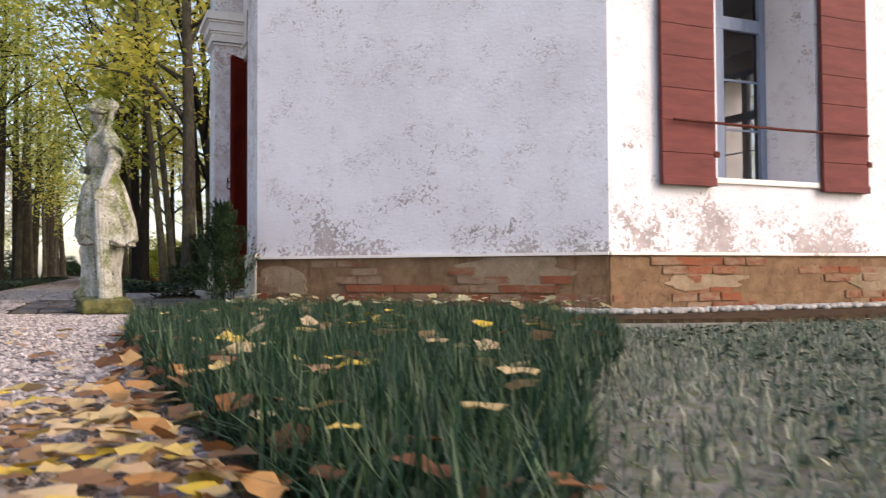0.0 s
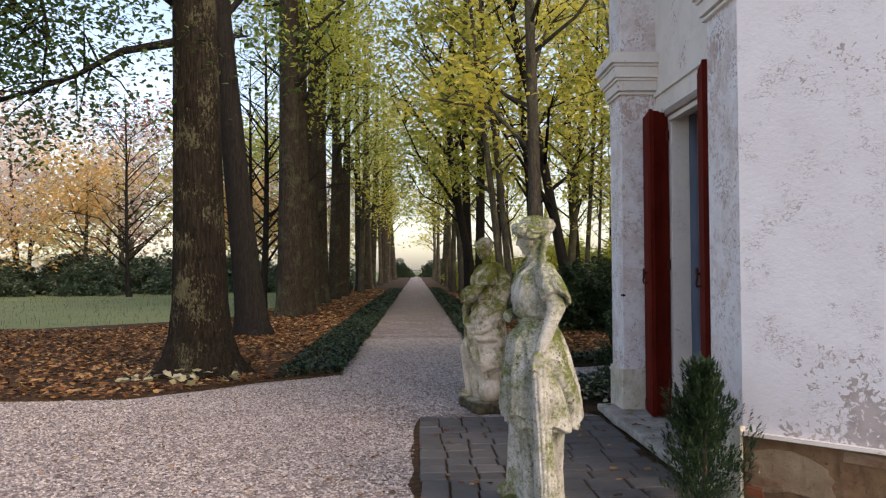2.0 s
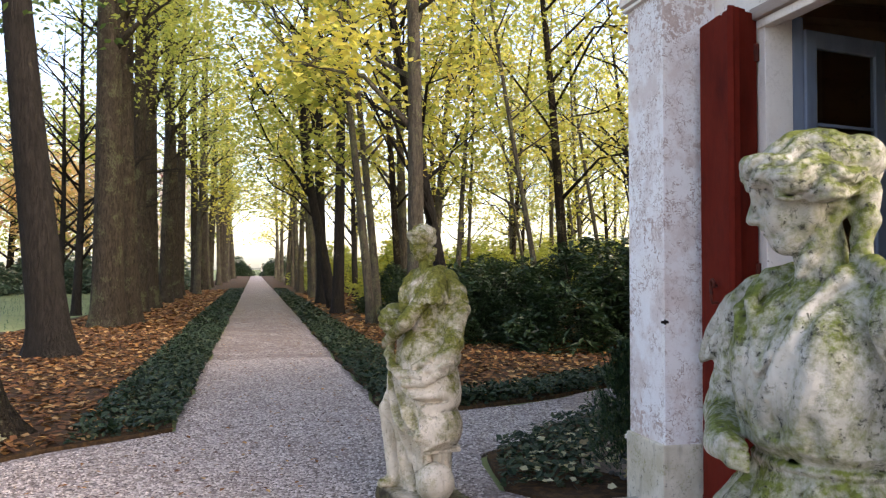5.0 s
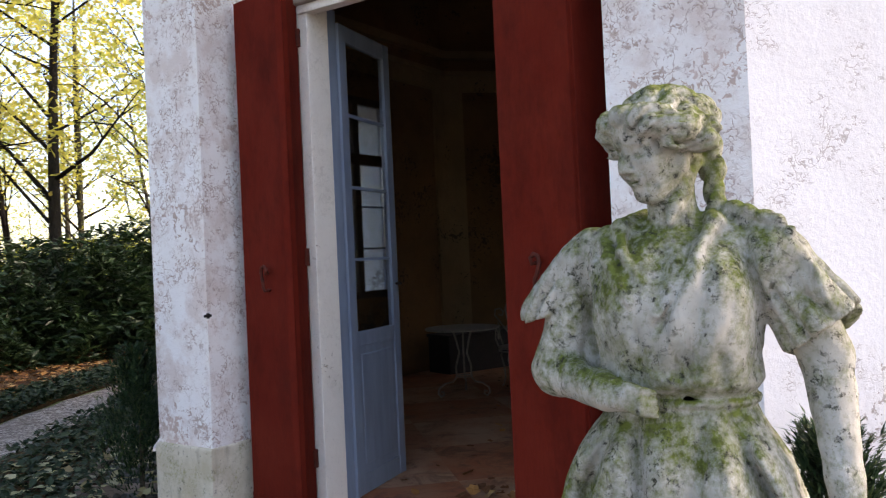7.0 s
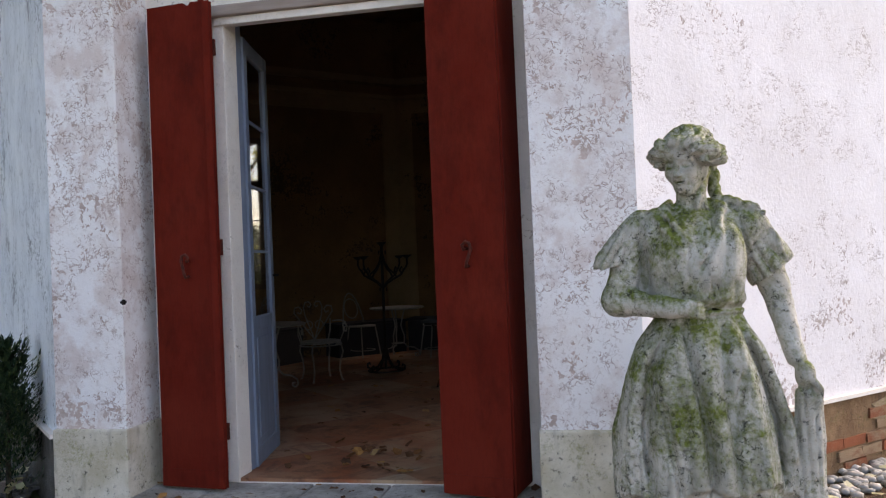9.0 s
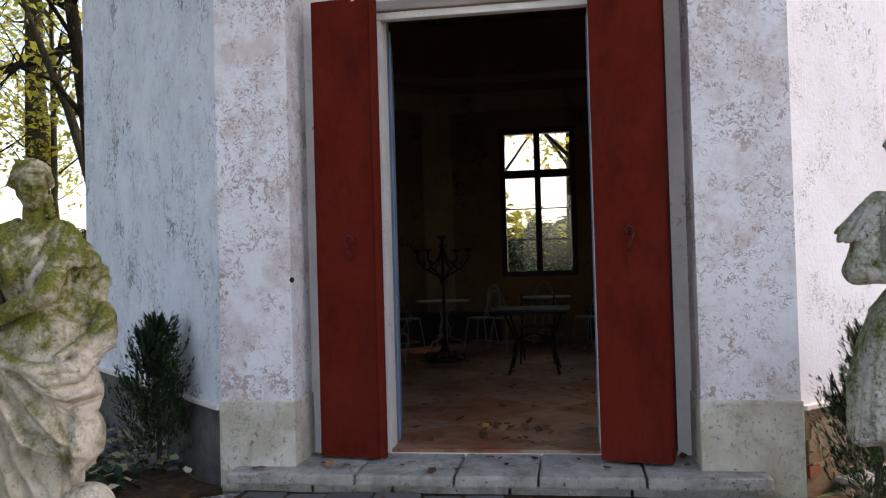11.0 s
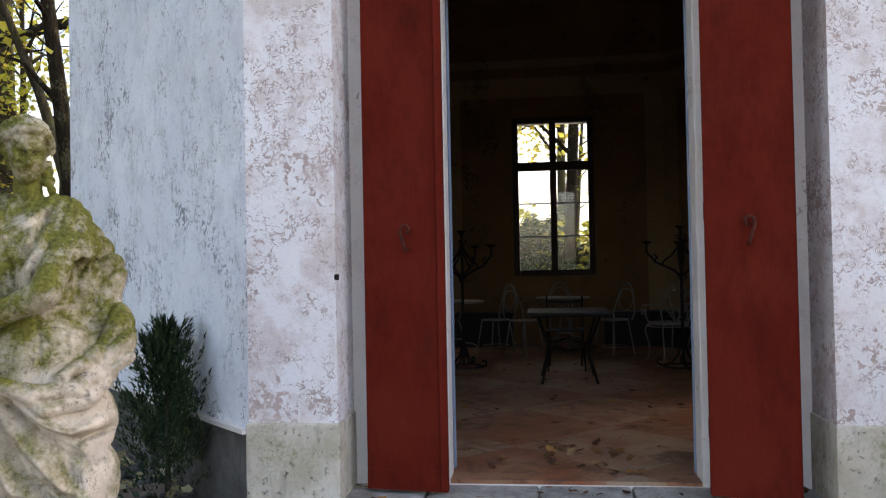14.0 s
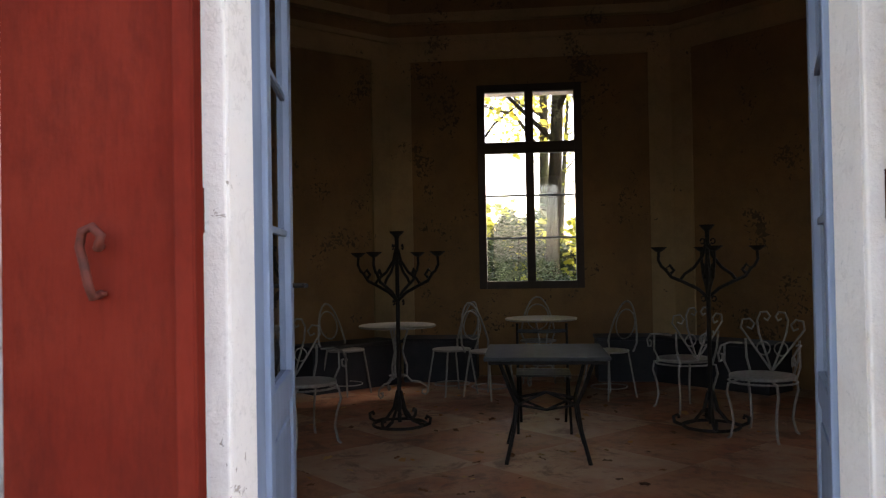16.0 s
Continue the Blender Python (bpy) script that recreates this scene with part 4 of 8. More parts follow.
WOODS = [(0.5, 200), (0.5, 16.6), (0.95, 16.1), (2.5, 16.7), (4.2, 17.8), (9, 20.2), (22, 22), (60, 40), (60, 200)]
sheet("woodland_floor", WOODS, 0.012, M_SOIL, "woodland soil covered with fallen leaves", "soil")
WALLBED = [(0.8, 12.75), (1.05, 13.85), (2.35, 15.2), (4.35, 16.6), (9, 18.95), (22, 20.4), (22, 9), (10.2, 9), (10.1, 12), (7.7, 14.7), (3.85, 14.7), (1.35, 12.1)]
sheet("north_bed", WALLBED, 0.014, M_SOIL, "dark planted soil beside the pavilion", "soil")
STRIP = [(0.66, 7.8), (1.38, 8.7), (1.45, 8.5), (3.8, 6.1), (7.8, 6.1), (7.8, 5.2), (4.4, 5.0), (3.05, 5.4), (2.45, 5.88)]
sheet("wall_strip", STRIP, 0.014, M_SOIL, "narrow planted soil strip along the wall", "soil")
ISLAND = [(0.30, 1.5), (0.22, 3.0), (0.2, 5.2), (0.35, 6.35), (0.8, 6.3), (1.7, 5.25), (2.5, 4.4), (2.0, 3.5), (1.15, 2.5), (0.68, 1.75), (0.45, 1.45)]
sheet("grass_bed", ISLAND, 0.02, M_SOIL, "small bed of long dark grass", "soil")
MOSSY = [(0.4, -2), (0.45, 1.3), (0.6, 1.8), (1.1, 2.6), (1.9, 3.6), (2.0, 4.9), (2.4, 5.4), (3.1, 5.0), (4.4, 4.5), (9, 4.9), (12, 4), (12, -2)]
sheet("bare_ground", MOSSY, 0.010, M_MOSS, "bare mossy earth with small ivy leaves", "soil")

# the row of setts before the step: each a piece
rng = np.random.default_rng(11)
paving = thing("pavement", "uneven dark grey paving stones before the step", "pavement", kind="structure")
protos = []
for k in range(6):
    bm = bmesh.new()
    box(bm, -0.5, 0.5, -0.5, 0.5, -0.06, 0.0, 0.03)
    for v in bm.verts:
        v.co += noise.noise_vector(v.co * 3 + Vector((k * 7.1, 0, 0))) * 0.035 * Vector((1, 1, 0.12))
    me = as_mesh("paver", bm)
    me.materials.append(M_PAVER)
    protos.append(me)
y = 8.62
while y < 11.85:
    d = rng.uniform(0.21, 0.29)
    x = -0.62 + rng.uniform(0, 0.02)
    while x < 1.22:
        w = rng.uniform(0.27, 0.36) if x > -0.1 else rng.uniform(0.19, 0.24)
        w = min(w, 1.30 - x)
        ob = part("paver", protos[int(rng.integers(6))], M_PAVER, paving)
        ob.matrix_basis = pose(x + w / 2, y + d / 2, 0.022 + rng.uniform(-0.006, 0.006), rng.uniform(-0.8, 0.8), rng.uniform(-0.8, 0.8), rng.uniform(-1.5, 1.5)) @ Matrix.Diagonal((w - 0.016, d - 0.016, 1, 1))
        x += w
    y += d
sheet("paving_bed", [(-0.66, 8.58), (-0.66, 11.92), (1.34, 11.92), (1.34, 8.58)], 0.006, M_SOIL, "dark earth in the joints of the paving", "soil")


# ---- statues: one carved form each, grown from blended solids ----
LOCAL = [1]                           # emptied while a turned part is worked on
BOX = [np.zeros(3), np.zeros(3)]      # the box of the places in hand


def far_off(lo, hi, reach, axes=(0, 1, 2)):
    return any(lo[k] - reach > BOX[1][k] or hi[k] + reach < BOX[0][k] for k in axes)


def surface(field, lo, hi, h, every=5):
    """The zero surface of a field of places (array n,3 -> n) as quads (surface nets); fine cells only near the surface."""
    size = [int(math.ceil((b - a) / (h * every))) * every + 1 for a, b in zip(lo, hi)]
    base = np.array(lo)
    coarse = np.stack(np.meshgrid(*[np.arange(0, n, every) for n in size], indexing="ij"), -1)
    BOX[:] = [base - 9, base + 9]
    cv = field(base + coarse.reshape(-1, 3) * h).reshape(coarse.shape[:3])
    val = np.where(cv < 0, -1.0, 1.0).astype(np.float32)
    for ax in range(3):
        val = np.repeat(val, every, ax)
    val = np.ascontiguousarray(val[:size[0], :size[1], :size[2]])
    near = np.abs(cv) < h * every * 2.0
    cells = np.argwhere(near[:-1, :-1, :-1] | near[1:, 1:, 1:] | near[1:, :-1, :-1] | near[:-1, 1:, :-1] | near[:-1, :-1, 1:] | near[1:, 1:, :-1] | near[1:, :-1, 1:] | near[:-1, 1:, 1:])
    inner = np.stack(np.meshgrid(*[np.arange(every)] * 3, indexing="ij"), -1).reshape(-1, 3)
    brick = cells // 5
    key = (brick[:, 0] * 1000 + brick[:, 1]) * 1000 + brick[:, 2]
    order = np.argsort(key, kind="stable")
    for group in np.split(cells[order], np.flatnonzero(np.diff(key[order])) + 1):
        at = (group[:, None, :] * every + inner[None]).reshape(-1, 3)
        places = base + at * h
        BOX[:] = [places.min(0), places.max(0)]
        val[at[:, 0], at[:, 1], at[:, 2]] = field(places)
    neg = val < 0
    count = np.zeros([n - 1 for n in size], np.int8)
    for i in (0, 1):
        for j in (0, 1):
            for k in (0, 1):
                count += neg[i:size[0] - 1 + i, j:size[1] - 1 + j, k:size[2] - 1 + k]
    live = np.argwhere((count > 0) & (count < 8))
    index = np.full(count.shape, -1, np.int32)
    index[live[:, 0], live[:, 1], live[:, 2]] = np.arange(len(live))
    acc, cnt = np.zeros((len(live), 3)), np.zeros(len(live))
    for ax in range(3):
        o1, o2 = [k for k in range(3) if k != ax]
        for p in (0, 1):
            for q in (0, 1):
                off = np.zeros(3, int)
                off[o1], off[o2] = p, q
                a_at = live + off
                b_at = a_at.copy()
                b_at[:, ax] += 1
                a, b = val[a_at[:, 0], a_at[:, 1], a_at[:, 2]], val[b_at[:, 0], b_at[:, 1], b_at[:, 2]]
                cross = (a < 0) != (b < 0)
                f = np.where(cross, a / np.where(cross, a - b, 1), 0)
                point = a_at.astype(float)
                point[:, ax] += f
                acc += point * cross[:, None]
                cnt += cross
    verts = base + acc / cnt[:, None] * h
    faces = []
    for ax in range(3):
        o1, o2 = [k for k in range(3) if k != ax]
        s0, s1 = [slice(1, -1)] * 3, [slice(1, -1)] * 3
        s0[ax], s1[ax] = slice(0, -1), slice(1, None)
        a, b = neg[tuple(s0)], neg[tuple(s1)]
        at = np.argwhere(a != b)
        inside_first = a[at[:, 0], at[:, 1], at[:, 2]]
        flip = inside_first if ax != 1 else ~inside_first
        at = at + np.array([0 if k == ax else 1 for k in range(3)])
        quad = []
        for p, q in ((1, 1), (0, 1), (0, 0), (1, 0)):
            c = at.copy()
            c[:, o1] -= p
            c[:, o2] -= q
            quad.append(index[c[:, 0], c[:, 1], c[:, 2]])
        quad = np.stack(quad, -1)
        faces.append(np.where(flip[:, None], quad, quad[:, ::-1]))
    return verts, np.vstack(faces)


def smin(a, b, k):
    if isinstance(b, float):
        return a
    if isinstance(a, float):
        return b
    h = np.clip(0.5 + 0.5 * (b - a) / k, 0, 1)
    return b + (a - b) * h - k * h * (1 - h)


def cone(p, a, b, ra, rb, sx=1.0):
    """A rod from a to b whose radius goes from ra to rb; sx flattens it in x."""
    a, b = np.array(a), np.array(b)
    if LOCAL and far_off(np.minimum(a, b), np.maximum(a, b), max(ra, rb) + 0.06):
        return 9.0
    d = b - a
    t = np.clip(((p - a) @ d) / (d @ d), 0, 1)
    q = p - a - t[:, None] * d
    q = q / np.array([sx, 1, 1])
    return (np.linalg.norm(q, axis=1) - (ra + (rb - ra) * t)) * min(sx, 1)


def rope(p, points, radii, k=0.01):
    """Rods end to end along points, blended."""
    d = cone(p, points[0], points[1], radii[0], radii[1])
    for i in range(1, len(points) - 1):
        d = smin(d, cone(p, points[i], points[i + 1], radii[i], radii[i + 1]), k)
    return d


def ball(p, c, r):
    if LOCAL and far_off(np.array(c), np.array(c), max(r) + 0.06):
        return 9.0
    q = (p - np.array(c)) / np.array(r)
    n = np.linalg.norm(q, axis=1)
    return (n - 1) * min(r)


def block(p, lo, hi, r):
    if far_off(lo, hi, 0.06):
        return 9.0
    c, s = (np.array(lo) + np.array(hi)) / 2, (np.array(hi) - np.array(lo)) / 2 - r
    q = np.abs(p - c) - s
    return np.linalg.norm(np.maximum(q, 0), axis=1) + np.minimum(q.max(1), 0) - r


def robe(p, levels):
    """A draped body: an oval of (z, x-centre, y-centre, rx, ry) that changes with height."""
    z = p[:, 2]
    L = np.array(levels)
    g = [np.interp(z, L[:, 0], L[:, k]) for k in range(1, 5)]
    qx, qy = (p[:, 0] - g[0]) / g[2], (p[:, 1] - g[1]) / g[3]
    r = np.hypot(qx, qy)
    d = (r - 1) * np.minimum(g[2], g[3])
    d = np.maximum(d, np.maximum(L[0, 0] - z, z - L[-1, 0]))
    return d, np.arctan2(qy, qx)


def lumps(p, f, seed):
    """Cheap smooth noise for weathered stone and curls."""
    s = np.zeros(len(p))
    r = np.random.default_rng(seed)
    for k in range(6):
        w = r.normal(size=3)
        w *= f * (0.7 + 0.2 * k) / np.linalg.norm(w)
        s += np.sin(p @ w + r.uniform(0, 6.28)) / 6
    return s


def ridge(x):
    """Folds with soft backs and sharp valleys, -1 to 1."""
    return 2 * np.sqrt(np.abs(np.sin(x / 2))) - 1


def fold(p, line, depth, width, front=True):
    """How far a fold drawn as a line of (y, z) on the front stands out (or is cut in, with negative depth)."""
    ends = np.array(line)
    if far_off((0, *ends.min(0)), (0, *ends.max(0)), 0.05, (1, 2)) or (front and BOX[0][0] > 0.04):
        return 0.0
    q = p[:, 1:]
    best = np.full(len(p), 9.0)
    n = len(line) - 1
    along = np.zeros(len(p))
    for i in range(n):
        a, b = np.array(line[i]), np.array(line[i + 1])
        d = b - a
        t = np.clip(((q - a) @ d) / (d @ d), 0, 1)
        r = np.linalg.norm(q - a - t[:, None] * d, axis=1)
        closer = r < best
        best = np.where(closer, r, best)
        along = np.where(closer, (i + t) / n, along)
    taper = np.clip(np.minimum(along, 1 - along) * 5 + 0.25, 0, 1)
    side = np.clip(0.5 - p[:, 0] * 14, 0, 1) if front else 1.0
    return depth * np.exp(-(best / width) ** 2) * taper * side


def carved_head(p, centre, turn, nod, size, seed, curls=False):
    """A carved head: oval face under waved hair that is swept back to a knot, or under a wreath of curls."""
    if far_off(np.array(centre), np.array(centre), 0.26):
        return 9.0
    LOCAL.clear()
    out = np.full(len(p), 1.0)
    near = np.linalg.norm(p - np.array(centre), axis=1) < 0.30
    v = p[near] - np.array(centre)
    c, s = math.cos(turn), math.sin(turn)
    cn, sn = math.cos(nod), math.sin(nod)
    hx, y = c * v[:, 0] - s * v[:, 1], s * v[:, 0] + c * v[:, 1]
    x, z = cn * hx + sn * v[:, 2], -sn * hx + cn * v[:, 2]
    q = np.column_stack([x, y, z]) / size
    x, y, z = q[:, 0], q[:, 1], q[:, 2]
    d = ball(q, (0.01, 0, 0.02), (0.098, 0.078, 0.105))
    d = smin(d, ball(q, (-0.034, 0, -0.022), (0.064, 0.062, 0.098)), 0.03)
    d = smin(d, ball(q, (-0.066, 0, -0.106), (0.028, 0.030, 0.024)), 0.025)
    d = smin(d, ball(q, (-0.082, 0, 0.050), (0.024, 0.052, 0.040)), 0.03)
    for sy in (-1, 1):
        d = smin(d, cone(q, (-0.06, 0.018 * sy, -0.105), (0.0, 0.055 * sy, -0.055), 0.020, 0.024), 0.025)
        d = smin(d, ball(q, (-0.068, 0.036 * sy, -0.036), (0.028, 0.027, 0.032)), 0.03)
        d = -smin(-d, ball(q, (-0.108, 0.032 * sy, 0.000), (0.030, 0.022, 0.017)), 0.008)
        d = smin(d, cone(q, (-0.099, 0.012 * sy, 0.020), (-0.078, 0.056 * sy, 0.016), 0.009, 0.007), 0.008)
        d = smin(d, ball(q, (-0.079, 0.032 * sy, -0.004), (0.012, 0.017, 0.0105)), 0.003)
        d = smin(d, cone(q, (-0.097, 0.017 * sy, 0.001), (-0.086, 0.049 * sy, -0.001), 0.0035, 0.003), 0.003)
        d = smin(d, ball(q, (-0.106, 0.012 * sy, -0.043), (0.011, 0.008, 0.008)), 0.006)
        d = smin(d, ball(q, (0.008, 0.077 * sy, -0.018), (0.018, 0.009, 0.026)), 0.006)
    d = smin(d, cone(q, (-0.099, 0, 0.026), (-0.119, 0, -0.038), 0.0080, 0.0120), 0.008)
    d = smin(d, ball(q, (-0.095, 0, -0.068), (0.012, 0.026, 0.020)), 0.015)
    d = -smin(-d, ball(q, (-0.110, 0, -0.0705), (0.016, 0.024, 0.0042)), 0.004)
    d = smin(d, ball(q, (-0.103, 0, -0.0655), (0.008, 0.017, 0.0045)), 0.004)
    d = smin(d, ball(q, (-0.100, 0, -0.0765), (0.008, 0.014, 0.0050)), 0.004)
    # strands run from the brow to the back of the head, each with a wave in it
    phi = np.arctan2(z - 0.005, np.abs(y) + 0.012)
    strand = ridge(12 * phi + 1.9 * np.sin(48 * x + seed) + 1.2 * np.sin(21 * x - 2 * phi)) + 0.45 * ridge(37 * phi - 2.2 * np.sin(60 * x) + 1.3)
    hair = ball(q, (0.026, 0, 0.036), (0.112, 0.098, 0.100))
    line = -0.072 + 0.74 * (0.088 - z)
    hair = -smin(-hair, (x - line) / 1.24, 0.010)
    if curls:
        curl = 0.012 * ridge(95 * x + 3 * np.sin(70 * y + seed)) * ridge(88 * z + 60 * np.abs(y) + 2 * np.sin(50 * x))
        d = smin(d, hair - curl - 0.004 * strand, 0.005)
        for sy in (-1, 1):
            for k in range(7):
                f = k / 6
                at = (-0.084 + 0.11 * f ** 1.5, (0.014 + 0.082 * math.sin(1.45 * f)) * sy, 0.104 - 0.105 * f ** 1.7)
                knob = ball(q, at, (0.024, 0.024, 0.022)) - 0.006 * ridge(9 * np.arctan2(z - at[2], y - at[1]) + 160 * np.hypot(y - at[1], z - at[2]))
                d = smin(d, knob, 0.005)
        knot = ball(q, (0.115, 0.0, 0.010), (0.045, 0.052, 0.050)) - 0.006 * ridge(90 * z + 60 * y)
    else:
        d = smin(d, hair - 0.0095 * strand, 0.003)
        for sy in (-1, 1):
            roll = rope(q, [(-0.088, 0.006 * sy, 0.088), (-0.070, 0.060 * sy, 0.066), (-0.025, 0.098 * sy, 0.028), (0.040, 0.102 * sy, 0.002), (0.105, 0.050 * sy, 0.000)], [0.016, 0.029, 0.036, 0.031, 0.020], 0.015)
            d = smin(d, roll - 0.0115 * strand, 0.003)
        r = np.hypot(z - 0.045, y)
        knot = ball(q, (0.132, 0.0, 0.040), (0.056, 0.060, 0.058)) - 0.007 * ridge(4 * np.arctan2(z - 0.045, y) + 150 * r + 40 * x)
    d = smin(d, knot, 0.006)
    out[near] = d * size
    LOCAL.append(1)
    return out


def cuff(p, a, b, ra, rb, cut, hollow, waves, deep):
    """A wide sleeve from a to b with folds round it, cut off by the field cut and hollow inside."""
    a3, b3 = np.array(a), np.array(b)
    if far_off(np.minimum(a3, b3), np.maximum(a3, b3), max(ra, rb) + 0.06):
        return 9.0
    w = (b3 - a3) / np.linalg.norm(b3 - a3)
    side = np.cross(w, (1.0, 0, 0))
    side /= np.linalg.norm(side)
    up = np.cross(w, side)
    v = p - a3
    th, run = np.arctan2(v @ up, v @ side), v @ w
    s = cone(p, a, b, ra, rb) - deep * ridge(waves * th + 16 * run + 1.5 * np.sin(3 * th)) * np.clip(run * 9, 0.15, 1)
    s = np.maximum(s, cut)
    core = cone(p, tuple(a3 + w * 0.08), tuple(b3 + w * 0.08), ra * 0.6, rb * hollow)
    return s if isinstance(core, float) else np.maximum(s, -core)


def statue_one(p):
    x, y, z = p[:, 0], p[:, 1], p[:, 2]
    d = block(p, (-0.22, -0.41, 0), (0.19, 0.21, 0.14), 0.035) + 0.016 * lumps(p, 24, 1)
    # under-robe over the legs, one knee forward
    u, th = robe(p, [(0.13, 0.0, -0.03, 0.125, 0.17), (0.35, 0.0, -0.03, 0.115, 0.16), (0.7, 0.0, -0.01, 0.15, 0.2), (1.0, 0.0, 0.0, 0.16, 0.2)])
    u -= 0.018 * ridge(th * 9 + 6 * z + np.sin(3 * th)) + 0.006 * ridge(th * 19 - 5 * z)
    u = smin(u, cone(p, (-0.06, 0.08, 0.75), (-0.13, 0.07, 0.2), 0.10, 0.065), 0.04)
    u = smin(u, cone(p, (-0.13, 0.07, 0.2), (-0.22, 0.07, 0.17), 0.05, 0.035), 0.03)
    d = smin(d, u, 0.02)
    # over-skirt: a few long folds in front, pleats round the back, and a free hem
    s, th = robe(p, [(0.60, 0.015, -0.01, 0.245, 0.300), (0.85, 0.01, 0.0, 0.218, 0.285), (1.05, 0.0, 0.01, 0.190, 0.245), (1.17, 0.0, 0.01, 0.160, 0.210), (1.25, 0.0, 0.005, 0.122, 0.160), (1.29, 0.0, 0.0, 0.110, 0.140)])
    deep = np.clip((1.27 - z) / 0.4, 0, 1)
    back = np.clip(0.45 + x * 7, 0, 1)
    s -= (0.022 * back + 0.004) * deep * ridge(th * 10 + 3 * np.sin(th * 2) + 2.0 * z + 1.2 * np.sin(7 * z))
    s -= 0.004 * deep * ridge(th * 27 + 2.5 * np.sin(5 * z) + 1.3 * np.sin(3 * th))
    for line, dp, w in (([(0.082, 1.26), (0.060, 1.10), (0.030, 0.90), (0.012, 0.62)], -0.026, 0.013),
                        ([(0.108, 1.25), (0.092, 1.10), (0.075, 0.90), (0.06, 0.62)], 0.016, 0.030),
                        ([(0.020, 1.25), (0.020, 1.05), (-0.01, 0.85), (-0.03, 0.62)], 0.014, 0.030),
                        ([(-0.055, 1.25), (-0.045, 1.10), (-0.055, 0.90), (-0.075, 0.62)], -0.020, 0.014),
                        ([(-0.11, 1.10), (-0.075, 0.98), (-0.065, 0.86)], -0.016, 0.012),
                        ([(-0.090, 1.24), (-0.12, 1.08), (-0.15, 0.86), (-0.17, 0.62)], 0.020, 0.028),
                        ([(-0.115, 1.24), (-0.17, 1.10), (-0.22, 0.90), (-0.24, 0.62)], -0.024, 0.014),
                        ([(-0.130, 1.24), (-0.20, 1.12), (-0.27, 0.90), (-0.30, 0.66)], 0.018, 0.022),
                        ([(0.120, 1.24), (0.190, 1.08), (0.215, 0.88), (0.205, 0.62)], -0.024, 0.014),
                        ([(0.125, 1.25), (0.155, 1.08), (0.150, 0.85), (0.14, 0.62)], 0.018, 0.030),
                        ([(0.165, 0.98), (0.140, 0.80), (0.115, 0.62)], -0.020, 0.012),
                        ([(0.150, 1.24), (0.235, 1.10), (0.275, 0.90), (0.28, 0.62)], 0.016, 0.024)):
        s -= 1.25 * fold(p, line, dp, w)
    hem = np.clip((0.66 + 0.035 * np.sin(th * 2 + 1) + 0.02 * np.sin(th * 7) - z) / 0.02, 0, 1)
    s += hem * 0.03
    d = smin(d, s, 0.008)
    # belt, and the blouse hanging a little over it
    d = smin(d, np.hypot(np.hypot(x / 0.113, y / 0.143) * 0.128 - 0.130, z - 1.288) - 0.010, 0.006)
    t, th = robe(p, [(1.300, 0.0, 0.0, 0.112, 0.142), (1.325, -0.005, 0.0, 0.134, 0.165), (1.42, -0.015, 0.0, 0.138, 0.175), (1.52, -0.012, 0.0, 0.132, 0.185), (1.575, 0.0, 0.0, 0.118, 0.188), (1.625, 0.012, 0.0, 0.086, 0.135), (1.662, 0.015, 0.0, 0.052, 0.066)])
    for sy in (-0.078, 0.078):
        t = smin(t, ball(p, (-0.070, sy, 1.480), (0.055, 0.062, 0.085)), 0.05)
    for line, dp, w in (([(0.12, 1.64), (0.105, 1.50), (0.06, 1.40), (0.03, 1.34)], 0.008, 0.020),
                        ([(-0.045, 1.64), (-0.035, 1.55), (0.005, 1.46), (0.02, 1.44)], -0.014, 0.008), ([(-0.06, 1.66), (-0.06, 1.56), (-0.01, 1.44), (0.0, 1.36)], 0.010, 0.016),
                        ([(-0.10, 1.64), (-0.11, 1.50), (-0.085, 1.40), (-0.06, 1.33)], 0.007, 0.018), ([(-0.085, 1.60), (-0.07, 1.48), (-0.045, 1.36)], -0.007, 0.010),
                        ([(0.06, 1.46), (0.05, 1.38), (0.055, 1.32)], -0.008, 0.010), ([(-0.02, 1.42), (-0.025, 1.33)], -0.007, 0.009), ([(-0.10, 1.40), (-0.10, 1.32)], -0.008, 0.010), ([(0.09, 1.40), (0.10, 1.32)], 0.007, 0.012),
                        ([(0.04, 1.35), (-0.02, 1.335), (-0.10, 1.35)], 0.006, 0.010)):
        t -= fold(p, line, dp, w)
    t -= 0.004 * ridge(46 * y + 9 * z + 2.2 * np.sin(11 * z)) * np.clip((1.50 - z) * 7, 0, 1)
    d = smin(d, t, 0.006)
    # neckline: bare skin between two thick edges that meet low on the breast
    d = -smin(-d, cone(p, (-0.122, 0.012, 1.690), (-0.160, 0.012, 1.490), 0.080, 0.008), 0.005)
    d = smin(d, rope(p, [(0.05, 0.075, 1.692), (-0.035, 0.112, 1.662), (-0.100, 0.092, 1.610), (-0.150, 0.016, 1.475)], [0.013, 0.016, 0.011, 0.006]), 0.010)
    d = smin(d, rope(p, [(0.05, -0.065, 1.692), (-0.040, -0.085, 1.665), (-0.106, -0.060, 1.595), (-0.150, 0.008, 1.475)], [0.013, 0.016, 0.010, 0.006]), 0.008)
    d = smin(d, rope(p, [(-0.02, 0.140, 1.652), (-0.100, 0.122, 1.590), (-0.150, 0.070, 1.50)], [0.016, 0.013, 0.006]), 0.012)
